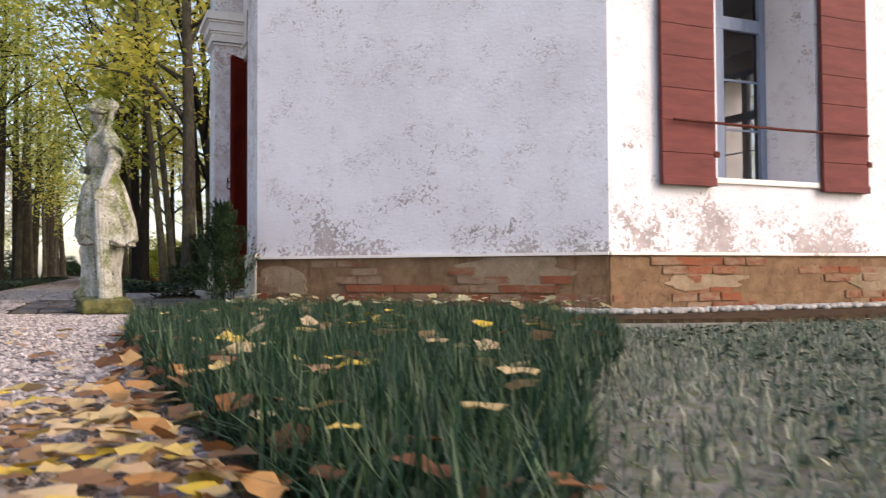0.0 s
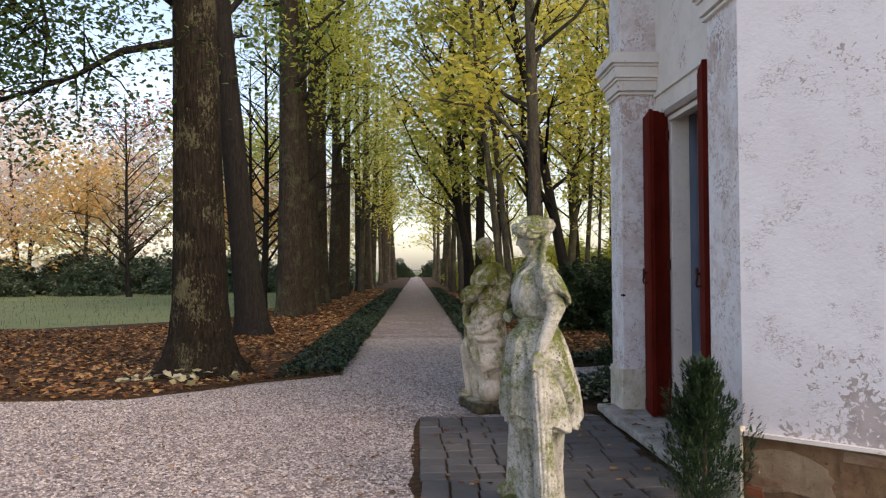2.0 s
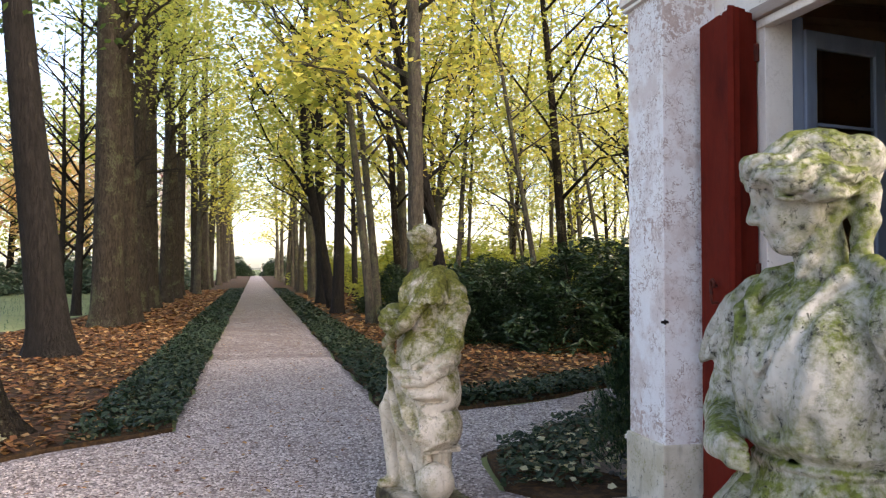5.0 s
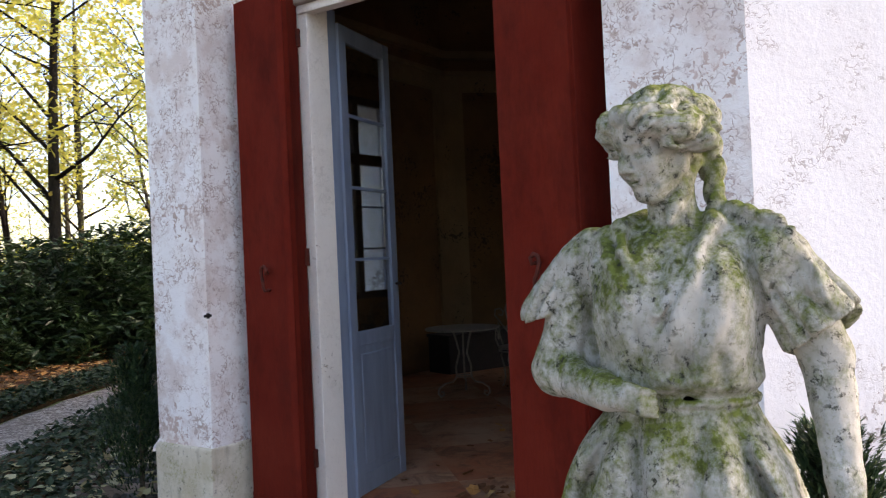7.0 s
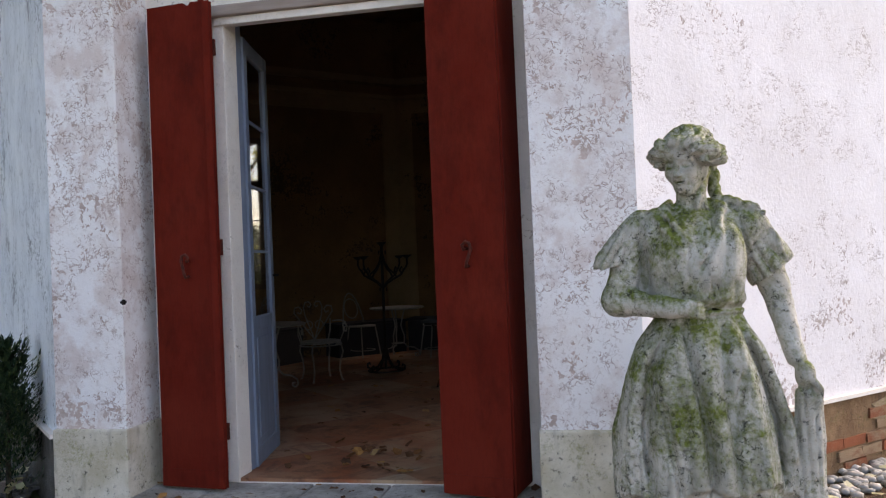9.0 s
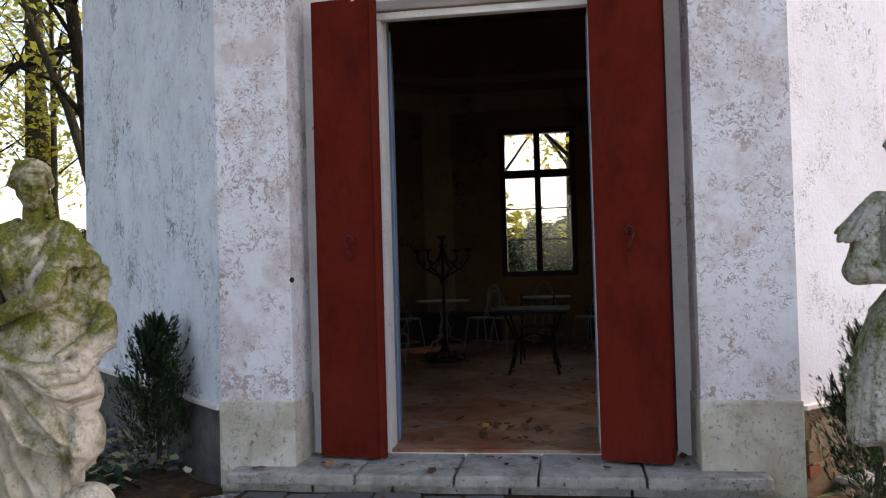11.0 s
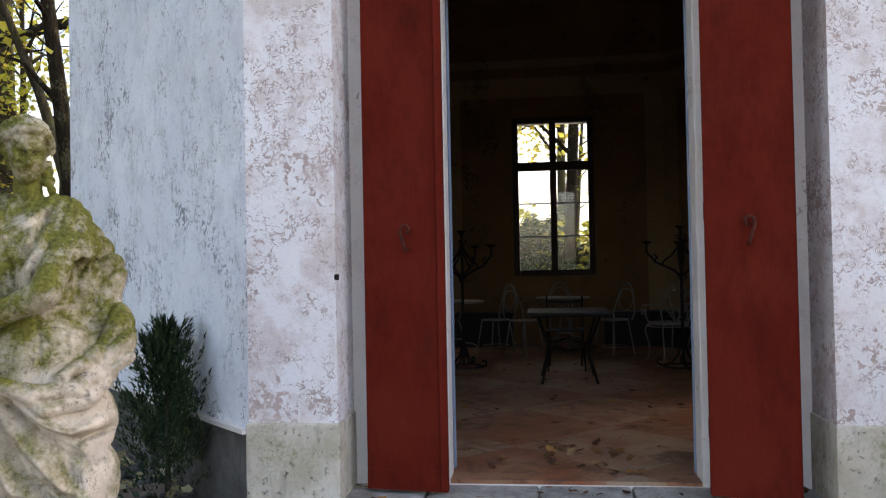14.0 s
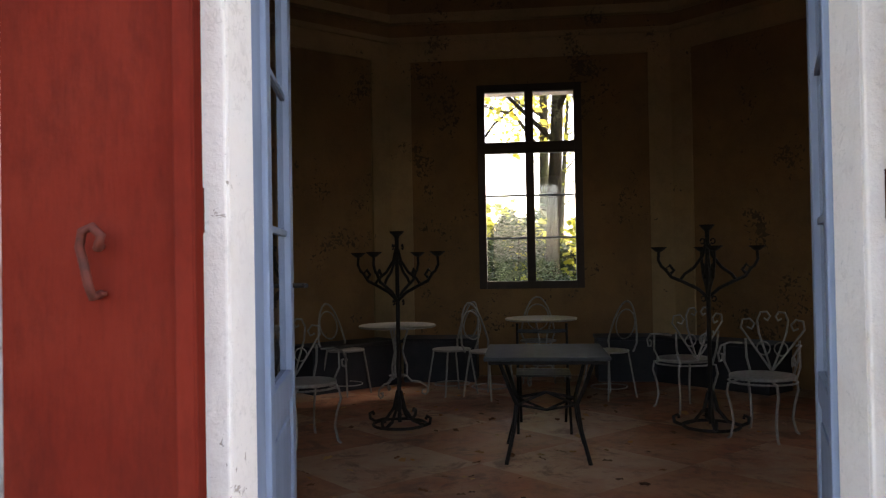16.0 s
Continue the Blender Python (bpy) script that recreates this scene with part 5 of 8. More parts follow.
    # shoulders sloping into wide short sleeves
    for sy in (-1, 1):
        d = smin(d, cone(p, (0.01, 0.07 * sy, 1.632), (0.0, 0.185 * sy, 1.590), 0.038, 0.064), 0.035)
    d = smin(d, cone(p, (0.03, 0.17, 1.56), (0.02, 0.20, 1.33), 0.050, 0.045) - 0.006 * ridge(40 * y + 20 * x), 0.02)
    arm = rope(p, [(0.0, 0.205, 1.58), (-0.005, 0.278, 1.335), (-0.155, 0.115, 1.312)], [0.060, 0.054, 0.037], 0.025)
    arm = smin(arm, ball(p, (-0.170, 0.078, 1.310), (0.032, 0.048, 0.030)), 0.015)
    for k in range(4):
        arm = smin(arm, rope(p, [(-0.186, 0.070, 1.334 - 0.014 * k), (-0.190, 0.045, 1.328 - 0.015 * k), (-0.174, 0.020, 1.320 - 0.015 * k)], [0.010, 0.0095, 0.008], 0.004), 0.003)
    d = smin(d, arm, 0.010)
    sl = cuff(p, (0.0, 0.180, 1.612), (0.015, 0.285, 1.465), 0.056, 0.070, 1.482 - z - 0.35 * (y - 0.29) + 0.30 * (x + 0.02) + 0.012 * np.sin(42 * x), 0.80, 9, 0.010)
    sl -= fold(p, [(0.20, 1.66), (0.235, 1.57), (0.25, 1.47)], -0.014, 0.012) + fold(p, [(0.23, 1.64), (0.275, 1.57), (0.31, 1.48)], 0.010, 0.014)
    d = smin(d, sl, 0.004)
    d -= fold(p, [(0.178, 1.655), (0.192, 1.55), (0.190, 1.45), (0.172, 1.35)], -0.020, 0.012)
    arm = rope(p, [(0.01, -0.20, 1.585), (0.045, -0.275, 1.375), (-0.060, -0.305, 1.115)], [0.060, 0.050, 0.033], 0.02)
    arm = smin(arm, ball(p, (-0.085, -0.325, 1.060), (0.042, 0.034, 0.050)), 0.015)
    for k in range(4):
        arm = smin(arm, rope(p, [(-0.115 + 0.020 * k, -0.340, 1.045), (-0.120 + 0.020 * k, -0.362, 1.01), (-0.118 + 0.020 * k, -0.362, 0.965)], [0.011, 0.010, 0.008], 0.004), 0.003)
    d = smin(d, arm, 0.010)
    sl = cuff(p, (0.01, -0.175, 1.608), (0.045, -0.270, 1.430), 0.056, 0.082, 1.415 - z - 0.75 * (y + 0.25) - 0.25 * x + 0.012 * np.sin(40 * x), 0.80, 9, 0.012)
    sl -= fold(p, [(-0.18, 1.65), (-0.225, 1.56), (-0.24, 1.44)], -0.014, 0.012) + fold(p, [(-0.21, 1.65), (-0.27, 1.56), (-0.29, 1.46)], 0.010, 0.014)
    d = smin(d, sl, 0.004)
    d -= fold(p, [(-0.140, 1.645), (-0.160, 1.52), (-0.163, 1.42), (-0.150, 1.33)], -0.020, 0.012)
    stump = cone(p, (-0.02, -0.315, 0.1), (-0.085, -0.335, 0.98), 0.06, 0.040) + 0.012 * lumps(p, 24, 5) - 0.006 * ridge(14 * np.arctan2(y + 0.32, x + 0.05) + 9 * z)
    d = smin(d, stump, 0.010)
    # neck and head, bowed and turned to one side
    d = smin(d, cone(p, (0.014, 0.0, 1.60), (-0.006, 0.012, 1.80), 0.056, 0.046), 0.015)
    d = smin(d, rope(p, [(0.005, -0.050, 1.80), (-0.050, -0.010, 1.70), (-0.062, 0.0, 1.665)], [0.014, 0.012, 0.008]), 0.02)
    d = smin(d, carved_head(p, (-0.030, 0.022, 1.838), 0.62, 0.24, 0.88, 3), 0.010)
    # locks of hair falling behind the ear on to the shoulder
    for off in (0.0, 0.022):
        lock = rope(p, [(0.045, -0.048 - off, 1.845), (0.030, -0.070 - 0.5 * off, 1.775), (0.014, -0.080, 1.705), (0.0, -0.135, 1.682 - off), (-0.02, -0.195, 1.660 - off), (-0.03, -0.225, 1.635)], [0.020, 0.018, 0.015, 0.015, 0.013, 0.008], 0.01)
        d = smin(d, lock - 0.005 * ridge(150 * y + 90 * z + 60 * x), 0.004)
    return d + 0.0025 * lumps(p, 60, 9) + 0.0022 * lumps(p, 170, 11)


def statue_two(p):
    x, y, z = p[:, 0], p[:, 1], p[:, 2]
    d = block(p, (-0.25, -0.38, 0), (0.21, 0.30, 0.13), 0.05) + 0.022 * lumps(p, 22, 21)
    # legs under thin cloth, one bare knee forward
    u, th = robe(p, [(0.12, 0.02, 0.06, 0.14, 0.25), (0.4, 0.01, 0.05, 0.155, 0.25), (0.75, 0.0, 0.02, 0.175, 0.25), (1.02, 0.0, -0.02, 0.18, 0.235)])
    u -= 0.020 * ridge(8 * th + 4 * z + np.sin(2 * th)) + 0.006 * ridge(19 * th - 7 * z)
    u = smin(u, rope(p, [(-0.05, 0.14, 0.9), (-0.185, 0.165, 0.66), (-0.150, 0.16, 0.18), (-0.25, 0.15, 0.16)], [0.11, 0.072, 0.048, 0.033], 0.02), 0.02)
    for line, dp, w in (([(0.21, 0.80), (0.235, 0.62), (0.225, 0.30)], -0.022, 0.014), ([(0.16, 0.78), (0.08, 0.60), (0.02, 0.36), (-0.03, 0.16)], 0.024, 0.020), ([(0.10, 0.76), (0.03, 0.55), (-0.04, 0.35), (-0.08, 0.16)], -0.020, 0.014),
                        ([(0.02, 0.60), (-0.06, 0.40), (-0.13, 0.20)], 0.020, 0.018), ([(-0.02, 0.50), (-0.11, 0.34), (-0.16, 0.16)], -0.016, 0.012)):
        u -= fold(p, line, dp, w)
    d = smin(d, u, 0.010)
    d = smin(d, ball(p, (-0.06, -0.285, 0.245), (0.125, 0.125, 0.13)), 0.005)
    # great drape slung over the hips: long slanting folds down to a point low on one side
    s, th = robe(p, [(0.36, 0.0, -0.12, 0.18, 0.19), (0.5, -0.01, -0.07, 0.20, 0.26), (0.8, -0.01, -0.02, 0.205, 0.300), (1.0, -0.01, -0.02, 0.19, 0.28), (1.12, 0.0, -0.04, 0.160, 0.225)])
    back = np.clip(0.4 + x * 7, 0, 1)
    s -= (0.018 * back + 0.003) * ridge(22 * (z - 0.5 * y) + 1.6 * np.sin(9 * y + 4 * z))
    for line, dp, w in (([(0.15, 1.05), (0.05, 0.84), (-0.05, 0.62), (-0.26, 0.36)], 0.030, 0.020), ([(0.11, 1.04), (0.02, 0.85), (-0.08, 0.66), (-0.27, 0.44)], -0.024, 0.015),
                        ([(0.09, 1.04), (-0.01, 0.88), (-0.12, 0.72), (-0.29, 0.52)], 0.022, 0.020), ([(0.19, 0.98), (0.12, 0.80), (0.02, 0.65)], 0.024, 0.018), ([(0.22, 1.0), (0.17, 0.86), (0.08, 0.70)], -0.020, 0.012),
                        ([(0.03, 1.0), (-0.06, 0.89), (-0.18, 0.76), (-0.30, 0.66)], -0.020, 0.014), ([(-0.03, 0.96), (-0.15, 0.835), (-0.24, 0.795), (-0.33, 0.82)], 0.030, 0.022), ([(-0.03, 0.92), (-0.15, 0.80), (-0.24, 0.755), (-0.33, 0.78)], -0.026, 0.014),
                        ([(-0.08, 0.92), (-0.17, 0.88), (-0.26, 0.88)], -0.020, 0.012), ([(-0.10, 0.64), (-0.17, 0.60), (-0.20, 0.57)], -0.018, 0.010), ([(-0.12, 0.74), (-0.22, 0.60), (-0.30, 0.50)], 0.014, 0.014), ([(-0.26, 0.75), (-0.28, 0.58), (-0.25, 0.42)], 0.018, 0.018), ([(-0.21, 0.70), (-0.24, 0.56), (-0.22, 0.44)], -0.018, 0.012)):
        s -= 1.35 * fold(p, line, dp, w)
    low = 0.66 + 0.85 * y + 0.014 * np.sin(30 * y) + 0.010 * np.sin(57 * y)
    low = np.where(y < -0.26, 0.439 - 0.9 * (y + 0.26), low)
    s = np.maximum(s, low - z)
    d = smin(d, s, 0.004)
    # rolled edge of the drape slung under the belly
    for pts, r in (([(-0.16, 0.20, 1.12), (-0.215, 0.12, 1.055), (-0.240, 0.0, 0.985), (-0.235, -0.12, 0.94), (-0.16, -0.24, 0.935), (-0.03, -0.31, 1.02)], [0.022, 0.028, 0.030, 0.030, 0.034, 0.036]),
                   ([(-0.215, -0.03, 0.955), (-0.215, -0.16, 0.885), (-0.13, -0.27, 0.905), (-0.01, -0.315, 0.97)], [0.018, 0.028, 0.034, 0.030]),
                   ([(-0.18, -0.20, 0.985), (-0.10, -0.28, 1.045), (-0.02, -0.31, 1.085)], [0.018, 0.026, 0.022]),
                   ([(0.14, 0.15, 1.10), (0.17, -0.06, 1.0), (0.02, -0.29, 1.03)], [0.035, 0.04, 0.04])):
        d = smin(d, rope(p, pts, r) - 0.006 * ridge(80 * z - 30 * y + 20 * x + 2 * np.sin(30 * y)), 0.006)
    # smooth round belly, belt, bodice
    t, th = robe(p, [(0.94, 0.0, -0.06, 0.18, 0.205), (1.06, -0.025, -0.075, 0.180, 0.195), (1.15, -0.02, -0.07, 0.155, 0.172), (1.225, 0.0, -0.055, 0.118, 0.136), (1.26, 0.0, -0.05, 0.122, 0.142), (1.34, -0.01, -0.04, 0.132, 0.158), (1.46, -0.015, -0.03, 0.135, 0.172), (1.535, 0.0, -0.03, 0.112, 0.172), (1.59, 0.01, -0.035, 0.082, 0.12), (1.635, 0.01, -0.04, 0.050, 0.062)])
    for sy in (-0.11, 0.05):
        t = smin(t, ball(p, (-0.088, sy, 1.45), (0.060, 0.066, 0.075)), 0.05)
    for line, dp, w in (([(0.06, 1.62), (0.045, 1.52), (0.03, 1.42), (0.02, 1.28)], 0.012, 0.018), ([(0.10, 1.60), (0.10, 1.45), (0.06, 1.30)], -0.012, 0.012), ([(-0.13, 1.58), (-0.10, 1.46), (-0.04, 1.36)], -0.012, 0.012), ([(-0.02, 1.42), (-0.03, 1.34), (-0.03, 1.26)], -0.012, 0.010),
                        ([(-0.09, 1.40), (-0.085, 1.32), (-0.075, 1.25)], 0.010, 0.014), ([(0.02, 1.40), (0.0, 1.32), (-0.01, 1.26)], 0.010, 0.012), ([(-0.11, 1.36), (-0.10, 1.26)], -0.010, 0.010), ([(-0.105, 1.20), (-0.13, 1.10), (-0.14, 1.0)], -0.006, 0.008)):
        t -= 2.0 * fold(p, line, dp, w)
    t -= 0.005 * ridge(52 * y + 16 * z + 2 * np.sin(13 * z)) * np.clip((z - 1.24) * 12, 0, 1) * np.clip((1.48 - z) * 8, 0, 1)
    d = smin(d, t, 0.006)
    d = smin(d, np.hypot(np.hypot(x / 0.12, (y + 0.053) / 0.138) * 0.128 - 0.129, z - 1.235) - 0.011, 0.006)
    d = -smin(-d, cone(p, (-0.105, -0.022, 1.63), (-0.158, 0.028, 1.48), 0.068, 0.006), 0.005)
    d = smin(d, rope(p, [(0.04, 0.055, 1.650), (-0.045, 0.088, 1.612), (-0.105, 0.078, 1.56), (-0.152, 0.032, 1.47)], [0.014, 0.019, 0.015, 0.009]), 0.004)
    d = smin(d, rope(p, [(0.04, -0.12, 1.648), (-0.045, -0.128, 1.612), (-0.11, -0.078, 1.545), (-0.152, 0.022, 1.47)], [0.014, 0.018, 0.014, 0.009]), 0.004)
    for sy in (-1, 1):
        d = smin(d, cone(p, (0.0, -0.035 + 0.07 * sy, 1.595), (0.0, -0.03 + 0.160 * sy, 1.55), 0.038, 0.060), 0.035)
    # one arm crosses to the basket, with a short scalloped sleeve
    arm = rope(p, [(0.0, -0.20, 1.55), (-0.215, -0.160, 1.285), (-0.195, 0.16, 1.140)], [0.060, 0.052, 0.037], 0.022)
    arm = smin(arm, ball(p, (-0.190, 0.205, 1.120), (0.034, 0.050, 0.034)), 0.015)
    for k in range(4):
        arm = smin(arm, rope(p, [(-0.207, 0.222, 1.140 - 0.015 * k), (-0.192, 0.255, 1.128 - 0.015 * k), (-0.165, 0.272, 1.125 - 0.014 * k)], [0.0105, 0.010, 0.008], 0.004), 0.003)
    d = smin(d, arm, 0.003)
    ang = np.arctan2(y + 0.20, x + 0.02)
    sl = cone(p, (0.0, -0.160, 1.575), (-0.035, -0.200, 1.44), 0.066, 0.096) - 0.008 * ridge(9 * ang + 8 * z)
    sl = np.maximum(sl, 1.415 + 0.30 * np.maximum(y + 0.17, 0) - 0.016 * np.abs(np.sin(5 * ang)) - z)
    core = cone(p, (-0.02, -0.195, 1.50), (-0.045, -0.200, 1.36), 0.066, 0.088)
    sl = sl if isinstance(core, float) else np.maximum(sl, -core)
    d = smin(d, sl, 0.003)
    # the other under the basket
    d = smin(d, rope(p, [(0.0, 0.14, 1.54), (0.0, 0.235, 1.28), (-0.10, 0.28, 1.185)], [0.060, 0.054, 0.044], 0.025), 0.010)
    b = ball(p, (-0.085, 0.275, 1.275), (0.122, 0.122, 0.112))
    w1, w2 = z - 0.22 * y - 0.1 * x, np.arctan2(y - 0.275, x + 0.085)
    b -= 0.008 * ridge(120 * w1) + 0.005 * ridge(16 * w2 + 38 * w1) * np.clip((1.30 - z) * 12, 0, 1)
    d = smin(d, b, 0.004)
    # cloak: over one shoulder to the basket arm, and in billows from the back to the hip
    d = smin(d, rope(p, [(0.06, 0.06, 1.612), (0.06, 0.145, 1.570), (0.07, 0.205, 1.46), (0.07, 0.225, 1.30), (0.08, 0.235, 1.0)], [0.034, 0.048, 0.056, 0.062, 0.085], 0.02) - 0.011 * ridge(60 * x + 34 * y + 16 * z + 2 * np.sin(9 * z)), 0.010)
    d = smin(d, rope(p, [(0.12, -0.12, 1.58), (0.14, -0.215, 1.47), (0.13, -0.285, 1.36), (0.09, -0.270, 1.25), (0.05, -0.335, 1.145), (0.0, -0.345, 1.06), (-0.06, -0.285, 0.99)], [0.045, 0.052, 0.050, 0.052, 0.055, 0.055, 0.036], 0.012) - 0.014 * ridge(38 * z + 70 * y + 26 * x + 1.5 * np.sin(18 * z)), 0.008)
    for pts, r in (([(0.09, -0.18, 1.40), (0.07, -0.20, 1.05)], [0.08, 0.085]), ([(0.12, 0.0, 1.60), (0.14, -0.06, 1.28)], [0.055, 0.07]), ([(0.12, 0.05, 1.3), (0.13, 0.0, 1.05)], [0.07, 0.08])):
        d = smin(d, rope(p, pts, r) - 0.012 * ridge(50 * y + 30 * x + 12 * z), 0.012)
    # long cloth hanging from the basket arm to the ground
    d = smin(d, cone(p, (0.0, 0.22, 1.10), (0.02, 0.255, 0.2), 0.085, 0.115) - 0.016 * ridge(70 * x + 52 * y + 3 * z + np.sin(5 * z)), 0.012)
    d = smin(d, cone(p, (0.005, -0.035, 1.57), (-0.02, -0.038, 1.76), 0.054, 0.044), 0.015)
    d = smin(d, carved_head(p, (-0.040, -0.042, 1.815), -0.46, 0.30, 0.85, 23, True), 0.008)
    d = smin(d, rope(p, [(0.03, -0.09, 1.76), (0.0, -0.105, 1.70), (-0.02, -0.125, 1.66)], [0.020, 0.018, 0.010]) - 0.005 * ridge(150 * z + 60 * y), 0.004)
    return d + 0.002 * lumps(p, 60, 29) + 0.002 * lumps(p, 150, 31)


for name, field, at, rz, fine, mat, label in (
        ("statue", statue_one, (0.135, 8.485, 0.0), 6, 0.0054, M_STATUE, "weathered mossy limestone statue of a draped figure, one arm bent"),
        ("statue", statue_two, (0.16, 12.5, 0.0), 14, 0.0064, M_STATUE_B, "weathered limestone statue of a draped figure holding a basket")):
    v, f = surface(field, (-0.38, -0.52, -0.02), (0.38, 0.46, 2.06), fine)
    v *= np.array([1, 1, 0.965 if field is statue_one else 0.99])
    ob = part(name, mesh_from("statue", v, f, True), mat, None)
    ob.matrix_basis = pose(*at, 0, 0, rz)
    tagged(ob, label, "statue", "garden statues")


# ---- trees ----
def trunk_mesh(seed, r0, height, limbs, first, lean=0.3, flare=1.7, seg=12, spread_=2.2, twigs=4):
    """A tapered, slightly bent trunk with root flare, ascending limbs and twigs. Returns mesh and the limb ends."""
    rnd = random.Random(seed)
    bm = bmesh.new()
    ph = rnd.uniform(0, 6.3)
    la = rnd.uniform(0, 6.3)

    def axis(z):
        f = z / height
        return Vector((lean * f * math.cos(la) + 0.12 * math.sin(ph + 4 * f), lean * f * math.sin(la) + 0.12 * math.cos(1.3 * ph + 3.3 * f) - 0.12 * math.cos(1.3 * ph), z))
    zs = [-0.2, 0.0, 0.12, 0.3, 0.6, 1.1, 2.0] + [2.0 + (height - 2.0) * k / 9 for k in range(1, 10)]
    rad = []
    for z in zs:
        f = max(z, 0) / height
        rad.append(r0 * (1 - 0.88 * f) * (1 + (flare - 1) * math.exp(-max(z, 0) / 0.35)))
    tube(bm, [axis(z) - axis(0) * 0 for z in zs], rad, seg)
    for v in bm.verts:
        if v.co.z < 1.4 and flare > 1.2:
            a = math.atan2(v.co.y, v.co.x)
            k = 1 + 0.14 * math.exp(-max(v.co.z, 0) / 0.4) * math.sin(5 * a + ph)
            v.co.x *= k
            v.co.y *= k
    ends = []
    for i in range(limbs):
        z = first + (height * 0.92 - first) * ((i + rnd.uniform(0, 0.8)) / limbs)
        a = rnd.uniform(0, 2 * math.pi)
        reach = spread_ * rnd.uniform(0.5, 1.25) * (1 - 0.35 * (z / height))
        p0 = axis(z)
        out = Vector((math.cos(a), math.sin(a), 0))
        rr = r0 * (1 - 0.85 * z / height) * rnd.uniform(0.28, 0.45) + 0.008
        p1 = p0 + out * reach * 0.45 + Vector((0, 0, reach * rnd.uniform(0.2, 0.55)))
        p2 = p0 + out * reach + Vector((rnd.uniform(-0.3, 0.3), rnd.uniform(-0.3, 0.3), reach * rnd.uniform(0.45, 1.0)))
        tube(bm, [p0, p1, p2], [rr, rr * 0.65, rr * 0.2], 6)
        ends += [p2, p1.lerp(p2, 0.6)]
        for _ in range(twigs):
            q = p1.lerp(p2, rnd.uniform(0.1, 0.9))
            e = q + Vector((rnd.uniform(-1, 1), rnd.uniform(-1, 1), rnd.uniform(-0.1, 0.7))) * reach * 0.5
            tube(bm, [q, q.lerp(e, 0.5) + Vector((0, 0, 0.06)), e], [rr * 0.35, rr * 0.22, rr * 0.08], 5)
            ends.append(e)
    ends.append(axis(height))
    return as_mesh("trunk", bm, True), ends


def crown_mesh(seed, ends, n, size, sigma, low=0.0):
    """Leaves in loose clumps round the limb ends."""
    rng = np.random.default_rng(seed)
    e = np.array([tuple(v) for v in ends])
    w = rng.uniform(0.3, 1.6, len(e))
    pick = rng.choice(len(e), n, p=w / w.sum())
    sub = rng.normal(0, 1, (len(e), 5, 3)) * sigma * 1.1
    place = e[pick] + sub[pick, rng.integers(0, 5, n)] + rng.normal(0, 1, (n, 3)) * np.array([sigma, sigma, sigma * 0.55]) * 0.55
    keep = place[:, 2] > low
    place = place[keep]
    m = len(place)
    return scattered("crown", LEAF_V, LEAF_F, place, turns(rng, m, 1.2), rng.uniform(0.6, 1.25, m) * size)


def tree(name, label, seed, at, r0, height, limbs, first, bark_mat, leaf_mat, leaves, size, sigma, rz=0, lean=0.3, flare=1.5, spread_=2.2, low=0.0, seg=10, group="woodland trees"):
    ob = thing(name, label, "tree", at, rz, group)
    me, ends = trunk_mesh(seed, r0, height, limbs, first, lean, flare, seg, spread_)
    part("trunk", me, bark_mat, ob)
    if leaves:
        part("crown", crown_mesh(seed, ends, leaves, size, sigma, low), leaf_mat, ob)
    return ob


rng = np.random.default_rng(5)
AV = "avenue trees"
# left row of the avenue: heavy dark trunks
big = tree("avenue_tree", "old tall tree with dark lichen-spotted bark, standing in fallen leaves", 3, (-4.0, 15.75, 0), 0.42, 21, 10, 9.0, M_BARK, M_LEAF_GREENY, 5000, 0.2, 0.9, 0, 0.15, 1.75, 3.5, 7, 18, AV)
bm = bmesh.new()
rnd = random.Random(2)
tips = []
for p0, p1, p2, p3, r in (((-0.2, -0.2, 5.0), (-0.95, -0.4, 4.8), (-1.6, -0.5, 4.4), (-4.0, -0.7, 3.5), 0.07), ((-2.2, 0.1, 6.8), (-2.3, -0.1, 5.9), (-2.05, -0.3, 5.1), (-2.15, -0.3, 4.2), 0.05), ((-4.4, 0.2, 6.8), (-3.6, -0.1, 6.2), (-2.5, -0.3, 5.5), (-2.05, -0.4, 5.0), 0.05), ((-0.1, -0.2, 6.0), (-1.2, -0.8, 6.3), (-2.6, -1.3, 6.0), (-4.6, -1.6, 5.2), 0.06), ((-0.2, 0.1, 5.6), (-1.5, 0.2, 6.6), (-3.2, 0.3, 6.9), (-5.2, 0.2, 6.3), 0.085), ((-0.1, 0.2, 6.9), (-1.4, 1.0, 7.9), (-2.9, 1.7, 8.1), (-5.0, 2.2, 7.6), 0.08), ((0.2, -0.1, 7.0), (1.2, -0.4, 8.0), (2.0, -0.6, 8.9), (3.0, -0.8, 9.4), 0.07)):
    q = [Vector(v) for v in (p0, p1, p2, p3)]
    tube(bm, q, [r, r * 0.75, r * 0.5, r * 0.15], 7)
    for k in range(16):
        a = q[1 + k % 2].lerp(q[2 + k % 2], rnd.random())
        e = a + Vector((rnd.uniform(-1.4, 0.5), rnd.uniform(-1, 1), rnd.uniform(-0.9, 0.7)))
        tube(bm, [a, a.lerp(e, 0.55) + Vector((0, 0, 0.12)), e], [r * 0.3, r * 0.18, r * 0.05], 5)
        tips.append(e)
part("low_limb", bm, M_BARK_BLACK, big, "", True)
part("hanging_leaves", crown_mesh(71, tips, 17000, 0.10, 0.55, 3.2), M_LEAF_GREEN, big, "dull green leaves on the low limbs")
